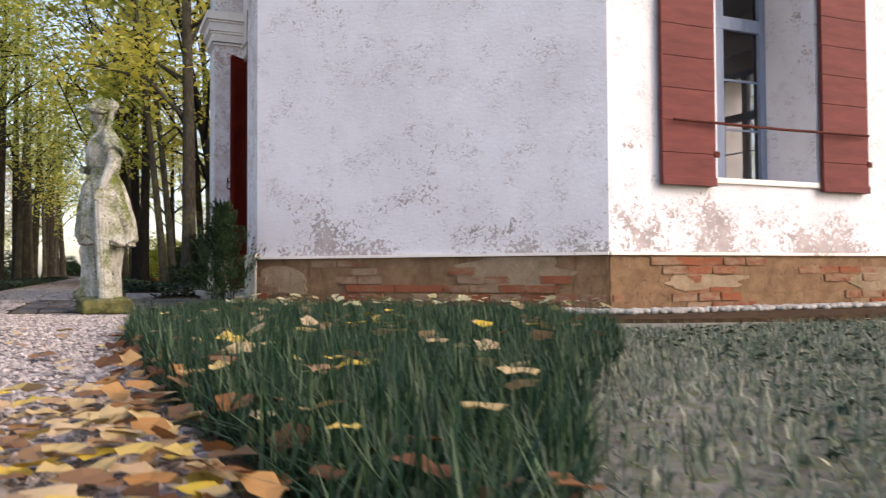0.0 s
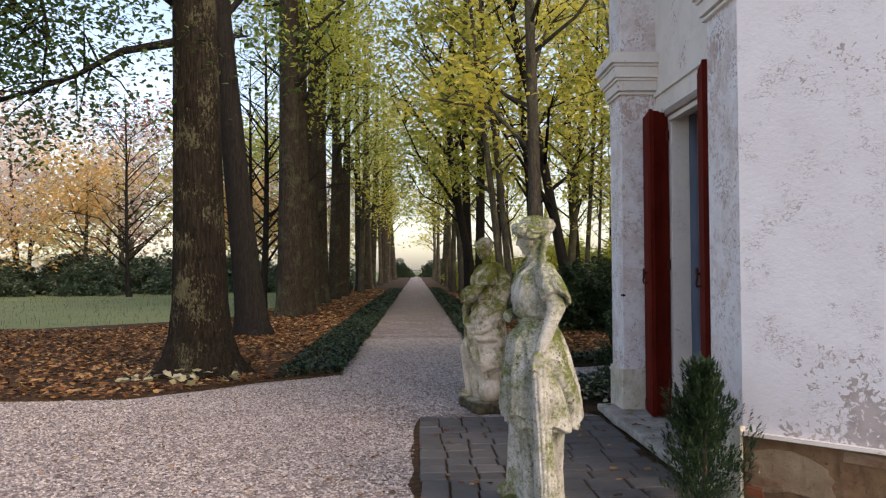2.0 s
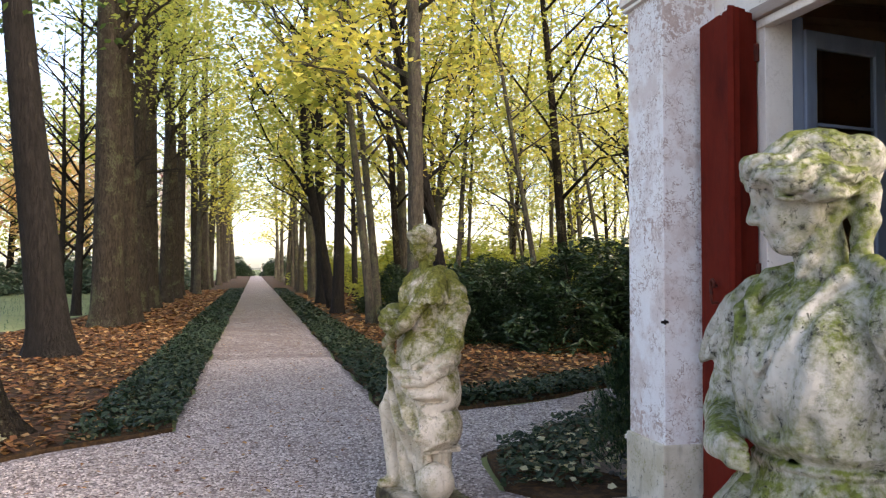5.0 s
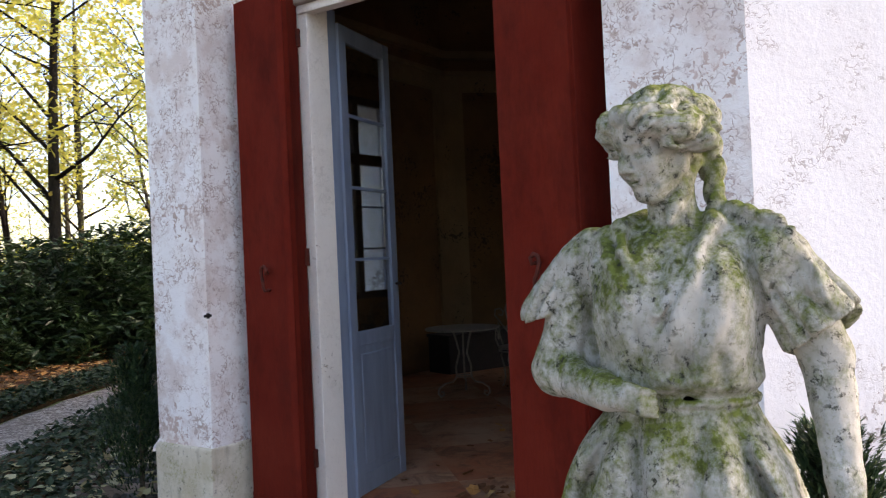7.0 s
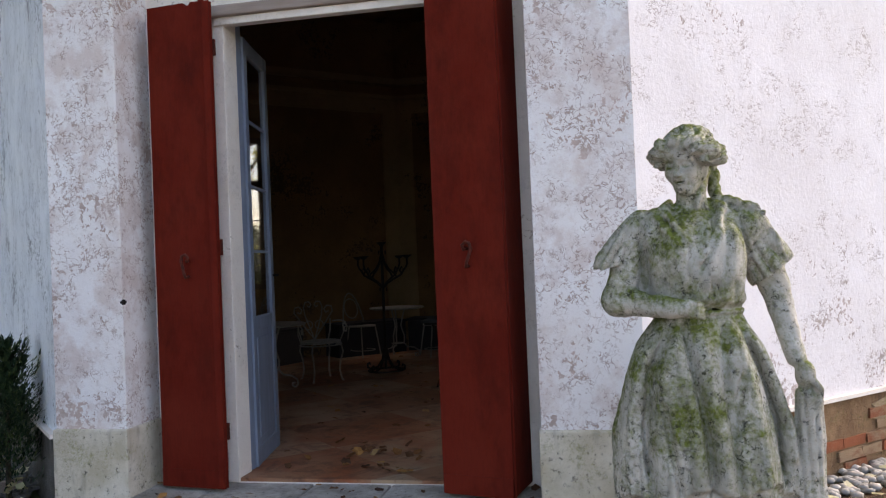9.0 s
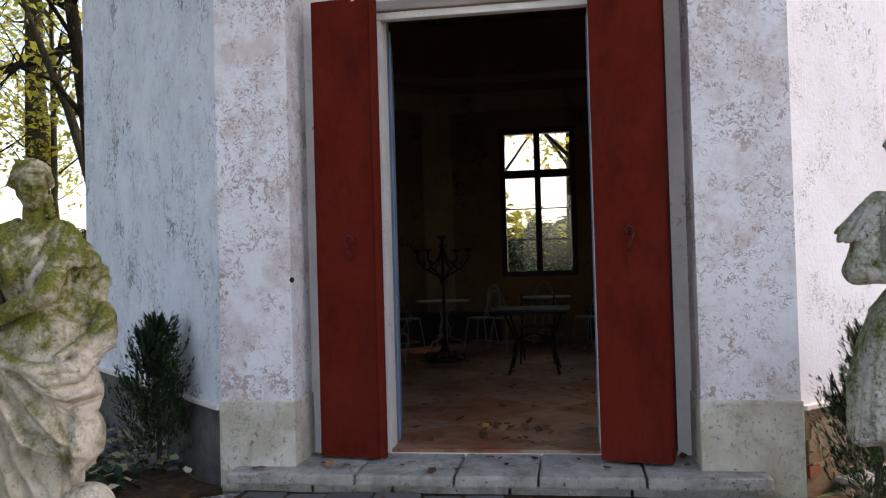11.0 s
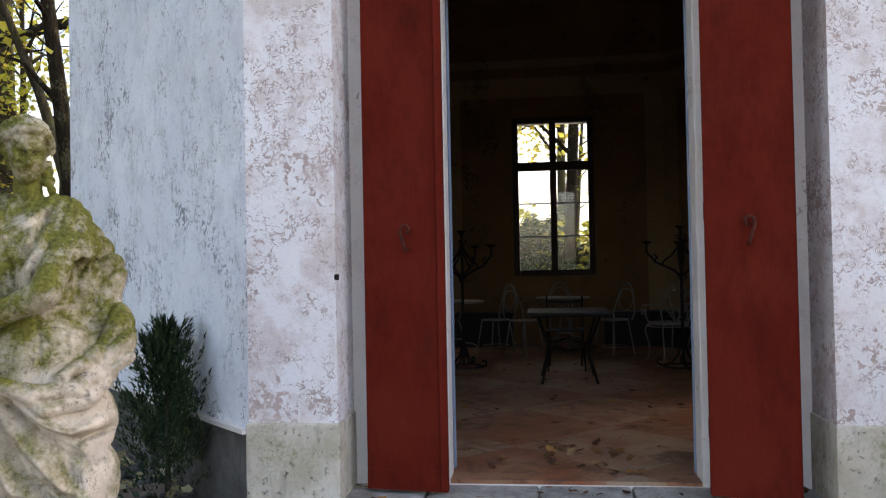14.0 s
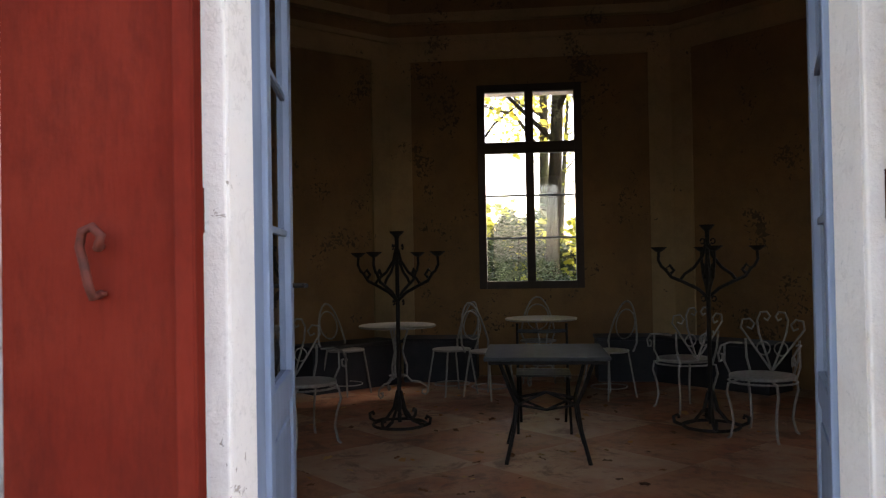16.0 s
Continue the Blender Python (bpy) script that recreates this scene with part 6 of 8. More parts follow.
slim = tree("avenue_tree", "tall leaning tree with dark bark beside the avenue", 8, (-4.50, 23.3, 0), 0.36, 20, 12, 6.5, M_BARK_BLACK, M_LEAF_GREEN, 3500, 0.2, 0.9, 193, 1.5, 1.5, 3.6, 6, 14, AV)
slim.matrix_basis = pose(-4.47, 23.3, 0, 0, 2.2, 193)
grey = tree("avenue_tree", "tall straight tree with grey-brown bark beside the avenue", 14, (-5.0, 31.0, 0), 0.45, 22, 14, 7, M_BARK_DEEP, M_LEAF_GREENY, 3600, 0.22, 0.9, 0, 0.2, 1.35, 3.0, 6, 14, AV)
for k, (x, y, s) in enumerate(((-4.75, 32.2, 0.6), (-5.0, 35.8, 0.8), (-4.8, 38.6, 0.7), (-5.0, 42.0, 0.85), (-4.85, 46.5, 0.75), (-4.95, 51.5, 0.8), (-4.9, 57, 0.75), (-4.9, 63.5, 0.8), (-4.85, 71, 0.8), (-4.8, 80, 0.8), (-4.7, 91, 0.85), (-4.6, 105, 0.9), (-4.5, 122, 0.9), (-4.4, 142, 1.0))):
    s *= rng.uniform(0.7, 1.25)
    copy_thing(grey, pose(x + rng.uniform(-0.45, 0.35), y + rng.uniform(-0.8, 0.8), 0, rng.uniform(-2, 2), rng.uniform(-2.5, 2.5), 77 * k) @ Matrix.Diagonal((s, s, 0.97, 1)))
# right row: slender trunks under yellow leaves
yel = tree("avenue_tree", "slender grey-barked tree with yellow autumn leaves beside the avenue", 21, (2.45, 25.0, 0), 0.215, 19, 14, 4.2, M_BARK_GREY, M_LEAF_YELLOW, 2350, 0.25, 0.5, 0, 0.4, 1.5, 4.2, 3.4, 10, AV)
dark = tree("avenue_tree", "dark slender tree with bare lower limbs beside the avenue", 33, (2.15, 44.5, 0), 0.27, 20, 13, 6.5, M_BARK_BLACK, M_LEAF_YELLOW, 1900, 0.24, 0.6, 0, 0.5, 1.4, 4.5, 4.5, 10, AV)
lime = tree("avenue_tree", "slender tree with yellow-green autumn leaves beside the avenue", 45, (2.2, 30.3, 0), 0.14, 16, 14, 4.0, M_BARK_GREY, M_LEAF_GREENY, 2100, 0.24, 0.5, 0, 1.3, 1.3, 3.6, 3.2, 9, AV)
gold = tree("woodland_tree", "tall woodland tree with golden leaves on wide limbs", 46, (9.5, 33, 0), 0.2, 18, 12, 3.4, M_BARK, M_LEAF_YELLOW, 3600, 0.25, 0.7, 0, 1.8, 1.3, 5.4, 2.6, 9)
thin = tree("woodland_tree", "thin woodland tree nearly bare of leaves", 47, (7.0, 29, 0), 0.1, 15, 14, 3.0, M_BARK_GREY, M_LEAF_GREENY, 1800, 0.2, 0.5, 0, 2.0, 1.2, 3.2, 2.5, 8)
bare = tree("woodland_tree", "dark woodland tree with sparse yellow leaves", 48, (12.0, 31, 0), 0.22, 17, 18, 2.6, M_BARK_BLACK, M_LEAF_YELLOW, 2800, 0.22, 0.7, 0, 2.6, 1.4, 4.8, 2.4, 9)
for k, (src, x, y, s) in enumerate(((lime, 2.6, 31.5, 1.0), (dark, 1.9, 36.0, 0.8), (yel, 2.2, 46.5, 1.0), (yel, 2.1, 52, 1.0), (lime, 2.3, 57, 1.2), (yel, 2.2, 63, 1.0), (yel, 2.3, 70, 1.1), (yel, 2.2, 79, 1.1), (yel, 2.3, 90, 1.15), (yel, 2.3, 104, 1.2), (yel, 2.3, 121, 1.3), (yel, 2.3, 140, 1.4), (yel, -4.4, 60, 1.0), (yel, -4.5, 74, 1.0), (yel, -4.4, 88, 1.0), (yel, -4.4, 110, 1.2))):
    copy_thing(src, pose(x, y, 0, 0, 0, 100 * k + 20) @ Matrix.Diagonal((s, s, 1, 1)))
# a forked tree whose long limbs reach over the avenue
fork = thing("avenue_tree", "leaning dark forked tree with long limbs over the avenue", "tree", (2.1, 40.5, 0), 0, AV)
bm = bmesh.new()
tips = []
stem = [Vector(v) for v in ((0.15, 0, -0.1), (0.0, 0, 0.4), (-0.35, 0, 2.4), (-0.75, 0.1, 4.4), (-1.1, 0.1, 6.6), (-1.2, 0.1, 9.5), (-1.0, 0.1, 13.0), (-1.1, 0.1, 17.0))]
tube(bm, stem, [0.34, 0.24, 0.2, 0.18, 0.15, 0.12, 0.08, 0.03], 12)
for p0, p1, p2, p3, r in (((-0.75, 0.1, 4.4), (-1.6, -0.2, 5.6), (-2.6, -0.5, 6.8), (-3.9, -1.0, 9.6), 0.085), ((-1.1, 0.1, 6.6), (-1.8, -0.2, 7.6), (-3.0, -0.4, 9.0), (-4.2, -0.7, 11.0), 0.08), ((-1.1, 0.1, 6.6), (-0.4, 0.2, 8.6), (0.6, 0.3, 11.0), (1.2, 0.3, 13.5), 0.08), ((-1.2, 0.1, 9.0), (-2.0, 0.2, 11.0), (-2.6, 0.3, 13.0), (-3.4, 0.4, 15.0), 0.07), ((-0.6, 0.1, 3.6), (-1.5, -0.4, 4.5), (-2.4, -0.8, 4.9), (-3.3, -1.2, 6.4), 0.05)):
    q = [Vector(v) for v in (p0, p1, p2, p3)]
    tube(bm, q, [r, r * 0.75, r * 0.5, r * 0.15], 7)
    for k in range(16):
        a = q[1 + k % 2].lerp(q[2 + k % 2], rnd.random())
        e = a + Vector((rnd.uniform(-1.2, 1.0), rnd.uniform(-1.4, 1.4), rnd.uniform(-0.4, 1.3)))
        tube(bm, [a, a.lerp(e, 0.55) + Vector((0, 0, 0.1)), e], [r * 0.3, r * 0.18, r * 0.05], 5)
        tips.append(e)
part("trunk", bm, M_BARK_BLACK, fork, "", True)
part("crown", crown_mesh(72, tips, 2900, 0.2, 0.55, 4.0), M_LEAF_GREENY, fork)
# bare twiggy trees between the old trunks and the lawn
winter = thing("lawn_tree", "bare tree with dense dark twigs at the edge of the lawn", "tree", (-9.5, 46, 0), 0, "distant trees")
part("trunk", trunk_mesh(91, 0.16, 13, 30, 1.6, 0.6, 1.3, 8, 3.6, 9)[0], M_BARK_BLACK, winter)
for k, (x, y) in enumerate(((-7.2, 38), (-8, 58), (-19, 56), (-11, 68))):
    copy_thing(winter, pose(x, y, 0, 0, 0, 80 * k))
# the wood to the right of the avenue and behind the pavilion
places = []
while len(places) < 58:
    x, y = rng.uniform(4.5, 46), rng.uniform(26, 88)
    if x > 0.9 * y:
        continue
    if all(math.hypot(x - a, y - b) > 2.6 for a, b in places):
        places.append((x, y))
places += [(13.5, 20.0), (17, 24), (20.5, 19.5), (25, 24), (28, 20), (16.5, 12.8), (19.5, 8.3), (22, 14), (25, 10), (21, 5.5), (27, 6.5), (30, 13), (33, 9), (26, 16.5), (36, 17), (17.5, 10.0)]
for k, (x, y) in enumerate(places):
    src = (gold, lime, thin, yel, bare, gold, thin)[int(rng.integers(7))]
    s = rng.uniform(0.75, 1.1)
    ob = copy_thing(src, pose(x, y, 0, rng.uniform(-2, 2), rng.uniform(-2, 2), rng.uniform(0, 360)) @ Matrix.Diagonal((s, s, rng.uniform(0.85, 1.1), 1)))
    ob.name, ob["group"] = "woodland_tree", "woodland trees"
# a stout pale trunk overgrown with creeper, and a dead leaning stem, beyond the laurels
stout = tree("woodland_tree", "stout pale-barked tree with yellow creeper on its trunk", 83, (16.6, 24.1, 0), 0.36, 19, 8, 8.5, M_BARK_GREY, M_LEAF_YELLOW, 500, 0.2, 0.8, 0, 0.3, 1.3, 3.4, 7, 14)
g = np.random.default_rng(19)
a, z = g.uniform(0, 2 * np.pi, 1500), 1.2 + 4.6 * g.uniform(0, 1, 1500) ** 1.4
r = 0.34 + g.normal(0, 0.05, 1500)
part("creeper", scattered("creeper", LEAF_V, LEAF_F, np.column_stack([r * np.cos(a), r * np.sin(a), z]), turns(g, 1500, 1.2), g.uniform(0.08, 0.17, 1500)), M_LEAF_YELLOW, stout, "yellow creeper leaves on the trunk")
bm = bmesh.new()
bough = [Vector(v) for v in ((-4.4, 0.3, 5.2), (-3.0, -0.9, 6.1), (-1.7, -1.2, 6.75), (-1.3, -2.0, 7.15), (-1.2, -3.3, 7.4), (-0.6, -1.6, 8.2), (0.0, 0.0, 9.2))]
tube(bm, bough[:5], [0.05, 0.09, 0.11, 0.13, 0.12], 7)
tube(bm, bough[3:4] + bough[5:], [0.11, 0.10, 0.12], 7)
for k in range(26):
    i = k % 4
    q = bough[i].lerp(bough[i + 1], rnd.random())
    e = q + Vector((rnd.uniform(-1, 1), rnd.uniform(-1, 1), rnd.uniform(-1.2, 0.8)))
    tube(bm, [q, q.lerp(e, 0.5) + Vector((0, 0, 0.1)), e], [0.035, 0.02, 0.006], 5)
part("low_limb", bm, M_BARK_BLACK, stout, "long dark bare bough", True)
snag = thing("woodland_tree", "dead leaning pale stem among dark bare twigs", "tree", (15.4, 21.75, 0), 0, "woodland trees")
bm = bmesh.new()
stem = [Vector(v) for v in ((0.05, 0.0, -0.1), (0.0, 0.0, 2.2), (-0.1, -0.1, 3.5), (-0.35, 0.1, 4.5), (-0.65, 0.25, 5.5), (-1.15, 0.5, 6.7), (-1.7, 0.7, 8.0))]
tube(bm, stem, [0.22, 0.2, 0.19, 0.13, 0.11, 0.09, 0.05], 9)
for k in range(16):
    i = 2 + k % 4
    q = stem[i].lerp(stem[i + 1], rnd.random())
    w = rnd.uniform(0.8, 2.4)
    e = q + Vector((rnd.uniform(-0.5, 1.0) * w, rnd.uniform(-1.0, 0.6) * w, rnd.uniform(-0.5, 0.9) * w))
    tube(bm, [q, q.lerp(e, 0.4) + Vector((0, 0, 0.2)), q.lerp(e, 0.75), e], [0.05, 0.035, 0.022, 0.008], 5)
part("trunk", bm, M_BARK_GREY, snag, "", True)
# far side of the lawn: autumn trees
pale = tree("lawn_tree", "distant autumn tree with pale pinkish leaves beyond the lawn", 51, (-31, 66, 0), 0.3, 13, 16, 2.0, M_BARK_GREY, M_LEAF_PALE, 3600, 0.40, 1.0, 0, 0.5, 1.3, 5.0, 1.2, 8, "distant trees")
orange = tree("lawn_tree", "distant small tree with orange autumn leaves beyond the lawn", 52, (-24, 61, 0), 0.22, 8.5, 12, 1.8, M_BARK_GREY, M_LEAF_ORANGE, 5000, 0.32, 1.1, 0, 0.3, 1.3, 3.6, 1.5, 8, "distant trees")
russet = tree("lawn_tree", "distant russet autumn tree beyond the lawn", 53, (-42, 84, 0), 0.35, 17, 16, 3.0, M_BARK_GREY, M_LEAF_RED, 4200, 0.45, 1.2, 0, 0.5, 1.3, 5.5, 2.0, 8, "distant trees")
green = tree("lawn_tree", "distant green tree beyond the lawn", 54, (-19, 74, 0), 0.3, 14, 16, 2.0, M_BARK_BLACK, M_LEAF_GREENY, 4500, 0.4, 1.2, 0, 0.5, 1.3, 4.0, 1.5, 8, "distant trees")
for k, (src, x, y) in enumerate(((pale, -38, 72), (pale, -26, 74), (russet, -30, 88), (orange, -34, 60), (green, -13, 80), (russet, -55, 80), (pale, -48, 66), (green, -60, 92), (green, -36, 98), (russet, -18, 98), (green, -26, 106), (pale, -11, 104), (green, -48, 104), (orange, -15, 70), (green, -9, 122), (russet, -70, 100))):
    copy_thing(src, pose(x, y, 0, 0, 0, 63 * k))


def bush(name, label, at, r, h, n, size, mat, seed, verts=LONG_V, group="shrubs"):
    """A dense shrub: leaves on the outside of an uneven dome, over a few stems."""
    ob = thing(name, label, "shrub", at, 0, group)
    g = np.random.default_rng(seed)
    d = g.normal(size=(n, 3))
    d[:, 2] = np.abs(d[:, 2])
    d /= np.linalg.norm(d, axis=1)[:, None]
    lump = 0.82 + 0.18 * np.sin(d[:, 0] * 5 + seed) * np.sin(d[:, 1] * 6 + 1.7 * seed) + 0.12 * np.sin(d[:, 2] * 9 + d[:, 0] * 7)
    rad = lump * g.uniform(0.62, 1.03, n) ** 0.5
    place = d * rad[:, None] * np.array([r, r, h])
    part("foliage", scattered("foliage", verts, LEAF_F, place, turns(g, n, 1.0), g.uniform(0.7, 1.3, n) * size), mat, ob)
    bm = bmesh.new()
    for k in range(7):
        a = k * 0.9 + seed
        tube(bm, [(0.1 * math.cos(a), 0.1 * math.sin(a), -0.05), (0.3 * r * math.cos(a), 0.3 * r * math.sin(a), 0.35 * h), (0.6 * r * math.cos(a), 0.6 * r * math.sin(a), 0.75 * h)], [0.03, 0.022, 0.008], 6)
    part("stems", bm, M_BARK_BLACK, ob)
    return ob


laurel = bush("laurel_bush", "dense dark evergreen shrub with long glossy leaves", (5.6, 22.6, 0), 1.9, 2.35, 9000, 0.19, M_LAUREL, 4)
for k, (x, y, s) in enumerate(((3.6, 24.5, 0.8), (7.8, 22.3, 1.15), (10.4, 22.8, 1.2), (13.5, 23.5, 1.2), (5.0, 26.0, 0.85), (8.5, 25.5, 1.0), (3.4, 29, 0.65), (17, 23.5, 1.2), (12, 27, 1.1), (15.5, 16.5, 1.0), (4.0, 36, 0.8), (6.5, 32, 0.8), (15.2, 8.6, 0.9), (15.8, 12.2, 0.95), (18.5, 10.6, 1.1), (20, 22, 1.2))):
    copy_thing(laurel, pose(x, y, 0, 0, 0, 70 * k) @ Matrix.Scale(s, 4))
hedge = bush("far_shrub", "dark evergreen shrub at the far edge of the lawn", (-29, 58, 0), 3.0, 2.6, 3500, 0.42, M_SHRUB, 9)
for k, (x, y, s) in enumerate(((-35, 60, 1.0), (-41, 62, 1.2), (-23, 60, 1.0), (-17.5, 62, 0.9), (-48, 62, 1.2), (-56, 66, 1.3), (-12, 66, 1.0), (-8.5, 72, 1.0), (-32, 64, 1.3), (-26, 66, 1.4), (-20, 66, 1.3), (-15, 68, 1.3), (-38, 66, 1.5), (-45, 68, 1.5), (-52, 70, 1.6), (-62, 74, 1.8), (-10, 84, 1.3))):
    copy_thing(hedge, pose(x, y, 0, 0, 0, 50 * k) @ Matrix.Scale(s, 4))
under = bush("woodland_shrub", "sparse woodland undergrowth with yellow-green leaves", (6, 46, 0), 2.6, 3.2, 2600, 0.26, M_LEAF_GREENY, 13, LEAF_V)
for k, (x, y, s) in enumerate(((10, 44, 1.0), (14.5, 46, 1.1), (19, 43, 1.0), (24, 46, 1.2), (29, 42, 1.2), (8, 54, 1.1), (13, 58, 1.3), (19, 56, 1.3), (26, 56, 1.4), (33, 52, 1.3), (5, 64, 1.1), (11, 72, 1.5), (19, 72, 1.6), (28, 70, 1.6), (38, 64, 1.6), (46, 56, 1.6), (6, 88, 1.6), (16, 92, 2.0), (30, 90, 2.0), (45, 80, 2.0), (24, 27, 1.0), (30, 25, 1.1), (36, 28, 1.2), (28, 17, 1.0), (31, 6, 1.1), (29, 10.5, 1.0), (34, 13, 1.2), (27, 3, 1.0))):
    copy_thing(under, pose(x, y, -0.15, 0, 0, 50 * k) @ Matrix.Scale(s, 4))
for k, (x, y, s) in enumerate(((18.5, 8.6, 0.9), (22.0, 12.8, 1.3))):
    copy_thing(under, pose(x, y, 0.0, 0, 0, 61 * k + 20) @ Matrix.Scale(s, 4))["label"] = "yellow-green shrub in the wood behind the pavilion"
for k, (x, y, s) in enumerate(((-3.6, 186, 1.5), (2.6, 188, 1.5), (-5.5, 196, 2.0), (5.0, 196, 2.0))):
    copy_thing(laurel, pose(x, y, 0, 0, 0, 35 * k) @ Matrix.Scale(s, 4))
for k, (x, y, s) in enumerate(((21.5, 8.6, 0.9), (22.5, 12.4, 0.95), (23.5, 10.4, 1.1))):
    copy_thing(hedge, pose(x, y, 0, 0, 0, 50 * k) @ Matrix.Scale(s, 4))["label"] = "blue-green evergreen shrub in the wood behind the pavilion"
# far gate that closes the avenue
gate = thing("garden_gate", "distant gate with two pale piers at the avenue's end", "gate", (-0.65, 199, 0), 0)
for x in (-1.45, 1.45):
    bm = boxed(x - 0.28, x + 0.28, -0.28, 0.28, 0.0, 2.3, 0.02)
    box(bm, x - 0.36, x + 0.36, -0.36, 0.36, 2.3, 2.48, 0.02)
    lathe(bm, [(0.0, 2.48), (0.16, 2.5), (0.24, 2.68), (0.16, 2.88), (0.0, 2.95)], 12, (x, 0, 0))
    part("pier", bm, M_BASE, gate)
for k in range(13):
    part("bar", tubed([(-1.1 + k * 0.183, 0, 0.08), (-1.1 + k * 0.183, 0, 1.75)], 0.022, 5), M_IRON, gate)
for z in (0.3, 1.6):
    part("rail", boxed(-1.17, 1.17, -0.03, 0.03, z - 0.03, z + 0.03), M_IRON, gate)

# ---- plants, leaves and stones on the ground ----
def stuff(name, me, mat, label, category):
    return tagged(part(name, me, mat, None), label, category, "", "stuff")


def ground_leaves(name, ring, n, size, mat, label, seed, z=0.02, tilt=0.5, lift=0.03, form=(LEAF_V, LEAF_F), category="fallen leaves"):
    g = np.random.default_rng(seed)
    xy = spread(g, n, ring)
    place = np.column_stack([xy, z + g.uniform(0, lift, n)])
    return stuff(name, scattered(name, form[0], form[1], place, turns(g, n, tilt), g.uniform(0.65, 1.3, n) * size), mat, label, category)


MAPLE = (MAPLE_V, MAPLE_F)
ground_leaves("leaf_litter", [(-1.9, 15.8), (-2.7, 15.1), (-4.2, 13.5), (-7, 13.35), (-16, 13.2), (-24, 17), (-18, 25), (-9, 25.5), (-6.5, 30), (-2.6, 33), (-2.5, 17)], 30000, 0.115, M_LITTER, "brown and orange fallen leaves under the old trees", 1)
ground_leaves("leaf_litter", [(-2.6, 30), (-6.5, 30), (-6.2, 70), (-2.6, 70)], 7000, 0.2, M_LITTER, "brown fallen leaves along the avenue", 2)
ground_leaves("leaf_litter", [(0.9, 17.0), (2.5, 16.8), (4.2, 17.9), (9, 20.3), (16, 22), (16, 27), (0.9, 32)], 16000, 0.12, M_LITTER, "brown and orange fallen leaves on the woodland floor", 3)
ground_leaves("leaf_litter", [(0.9, 30), (12, 27), (30, 30), (30, 60), (0.9, 60)], 9000, 0.26, M_LITTER, "fallen leaves deeper in the wood", 4)
ground_leaves("leaf_litter", [(10.3, 8), (22, 8), (22, 20), (10, 18.5), (5, 16.5), (8, 14.8), (10.3, 12.2)], 6000, 0.14, M_LITTER, "fallen leaves behind the pavilion", 5)
ground_leaves("leaf_litter", [(-1.0, 1.55), (0.1, 1.55), (0.24, 1.9), (0.22, 3.0), (-0.2, 3.2), (-1.0, 2.6)], 330, 0.078, M_LITTER_YELLOW, "yellow and buff maple leaves on the gravel", 6, 0.025, 0.35, 0.02, MAPLE)
ground_leaves("leaf_litter", [(-1.4, 1.6), (0.1, 1.6), (0.3, 6.0), (-0.6, 6.2)], 60, 0.085, M_LITTER_YELLOW, "scattered yellow leaves on the gravel", 7, 0.015, 0.25, 0.01, MAPLE)
ground_leaves("leaf_litter", [(0.27, 1.8), (0.6, 1.8), (1.1, 2.5), (2.0, 3.5), (2.3, 4.3), (0.8, 6.2), (0.3, 6.2)], 90, 0.08, M_LITTER_YELLOW, "yellow leaves caught in the long grass", 8, 0.09, 0.7, 0.05, MAPLE)
ground_leaves("leaf_litter", [(0.9, 7.2), (1.3, 8.4), (3.6, 6.0), (3.2, 5.2), (2.3, 5.8)], 110, 0.085, M_LITTER_PALE, "pale leaves in the strip by the wall", 9, 0.09, 0.6, 0.06, MAPLE)
ground_leaves("leaf_litter", [(-4.9, 14.3), (-3.2, 14.2), (-2.9, 15.0), (-3.3, 15.3), (-4.9, 15.2)], 42, 0.13, M_LITTER_PALE, "pale leaves round the foot of the old tree", 10, 0.05, 0.9, 0.12, MAPLE)
ground_leaves("leaf_litter", [(0.9, 12.8), (1.4, 12.3), (2.3, 13.0), (3.2, 14.4), (1.7, 14.3)], 130, 0.085, M_LITTER_PALE, "pale leaves among the ivy", 11, 0.07, 0.6, 0.06, MAPLE)
ground_leaves("leaf_litter", [(-0.6, 8.6), (1.3, 8.6), (1.3, 11.9), (-0.6, 11.9)], 60, 0.055, M_LITTER, "small brown leaves on the paving and step", 12, 0.03, 0.4, 0.01, MAPLE)
ground_leaves("step_leaves", [(1.35, 8.9), (1.8, 8.9), (1.8, 12.0), (1.35, 12.0)], 40, 0.05, M_LITTER, "small brown leaves blown on the step", 13, 0.132, 0.5, 0.012, MAPLE)
ground_leaves("floor_leaves", [(2.0, 9.8), (3.4, 9.7), (6.5, 8.0), (8.5, 9), (8.5, 12), (6.5, 12.9), (3.4, 11.4), (2.0, 11.0)], 150, 0.055, M_LITTER, "dry brown leaves blown over the floor", 14, 0.158, 0.5, 0.012, MAPLE)
ground_leaves("leaf_litter", [(0.15, 1.5), (0.5, 1.4), (0.7, 1.75), (0.42, 2.2), (0.34, 4.5), (0.12, 4.5), (0.05, 2.2)], 110, 0.065, M_LITTER, "brown leaves along the edge of the grass", 16, 0.04, 0.6, 0.06, MAPLE)
ground_leaves("gravel_litter", [(-4.2, 2), (0.2, 4), (-0.7, 8), (-0.7, 13), (0.3, 15.5), (0.3, 40), (-1.6, 40), (-1.7, 15.8), (-3.8, 13.2), (-9, 12.8), (-9, 6)], 2600, 0.048, M_LITTER, "small dark leaves trodden into the gravel", 15, 0.01, 0.35, 0.01)

ground_leaves("floor_leaves", [(2.0, 9.85), (2.7, 9.85), (2.9, 10.9), (2.0, 11.0)], 26, 0.075, M_LITTER, "dry curled leaves blown in over the threshold", 17, 0.16, 0.7, 0.015, MAPLE)

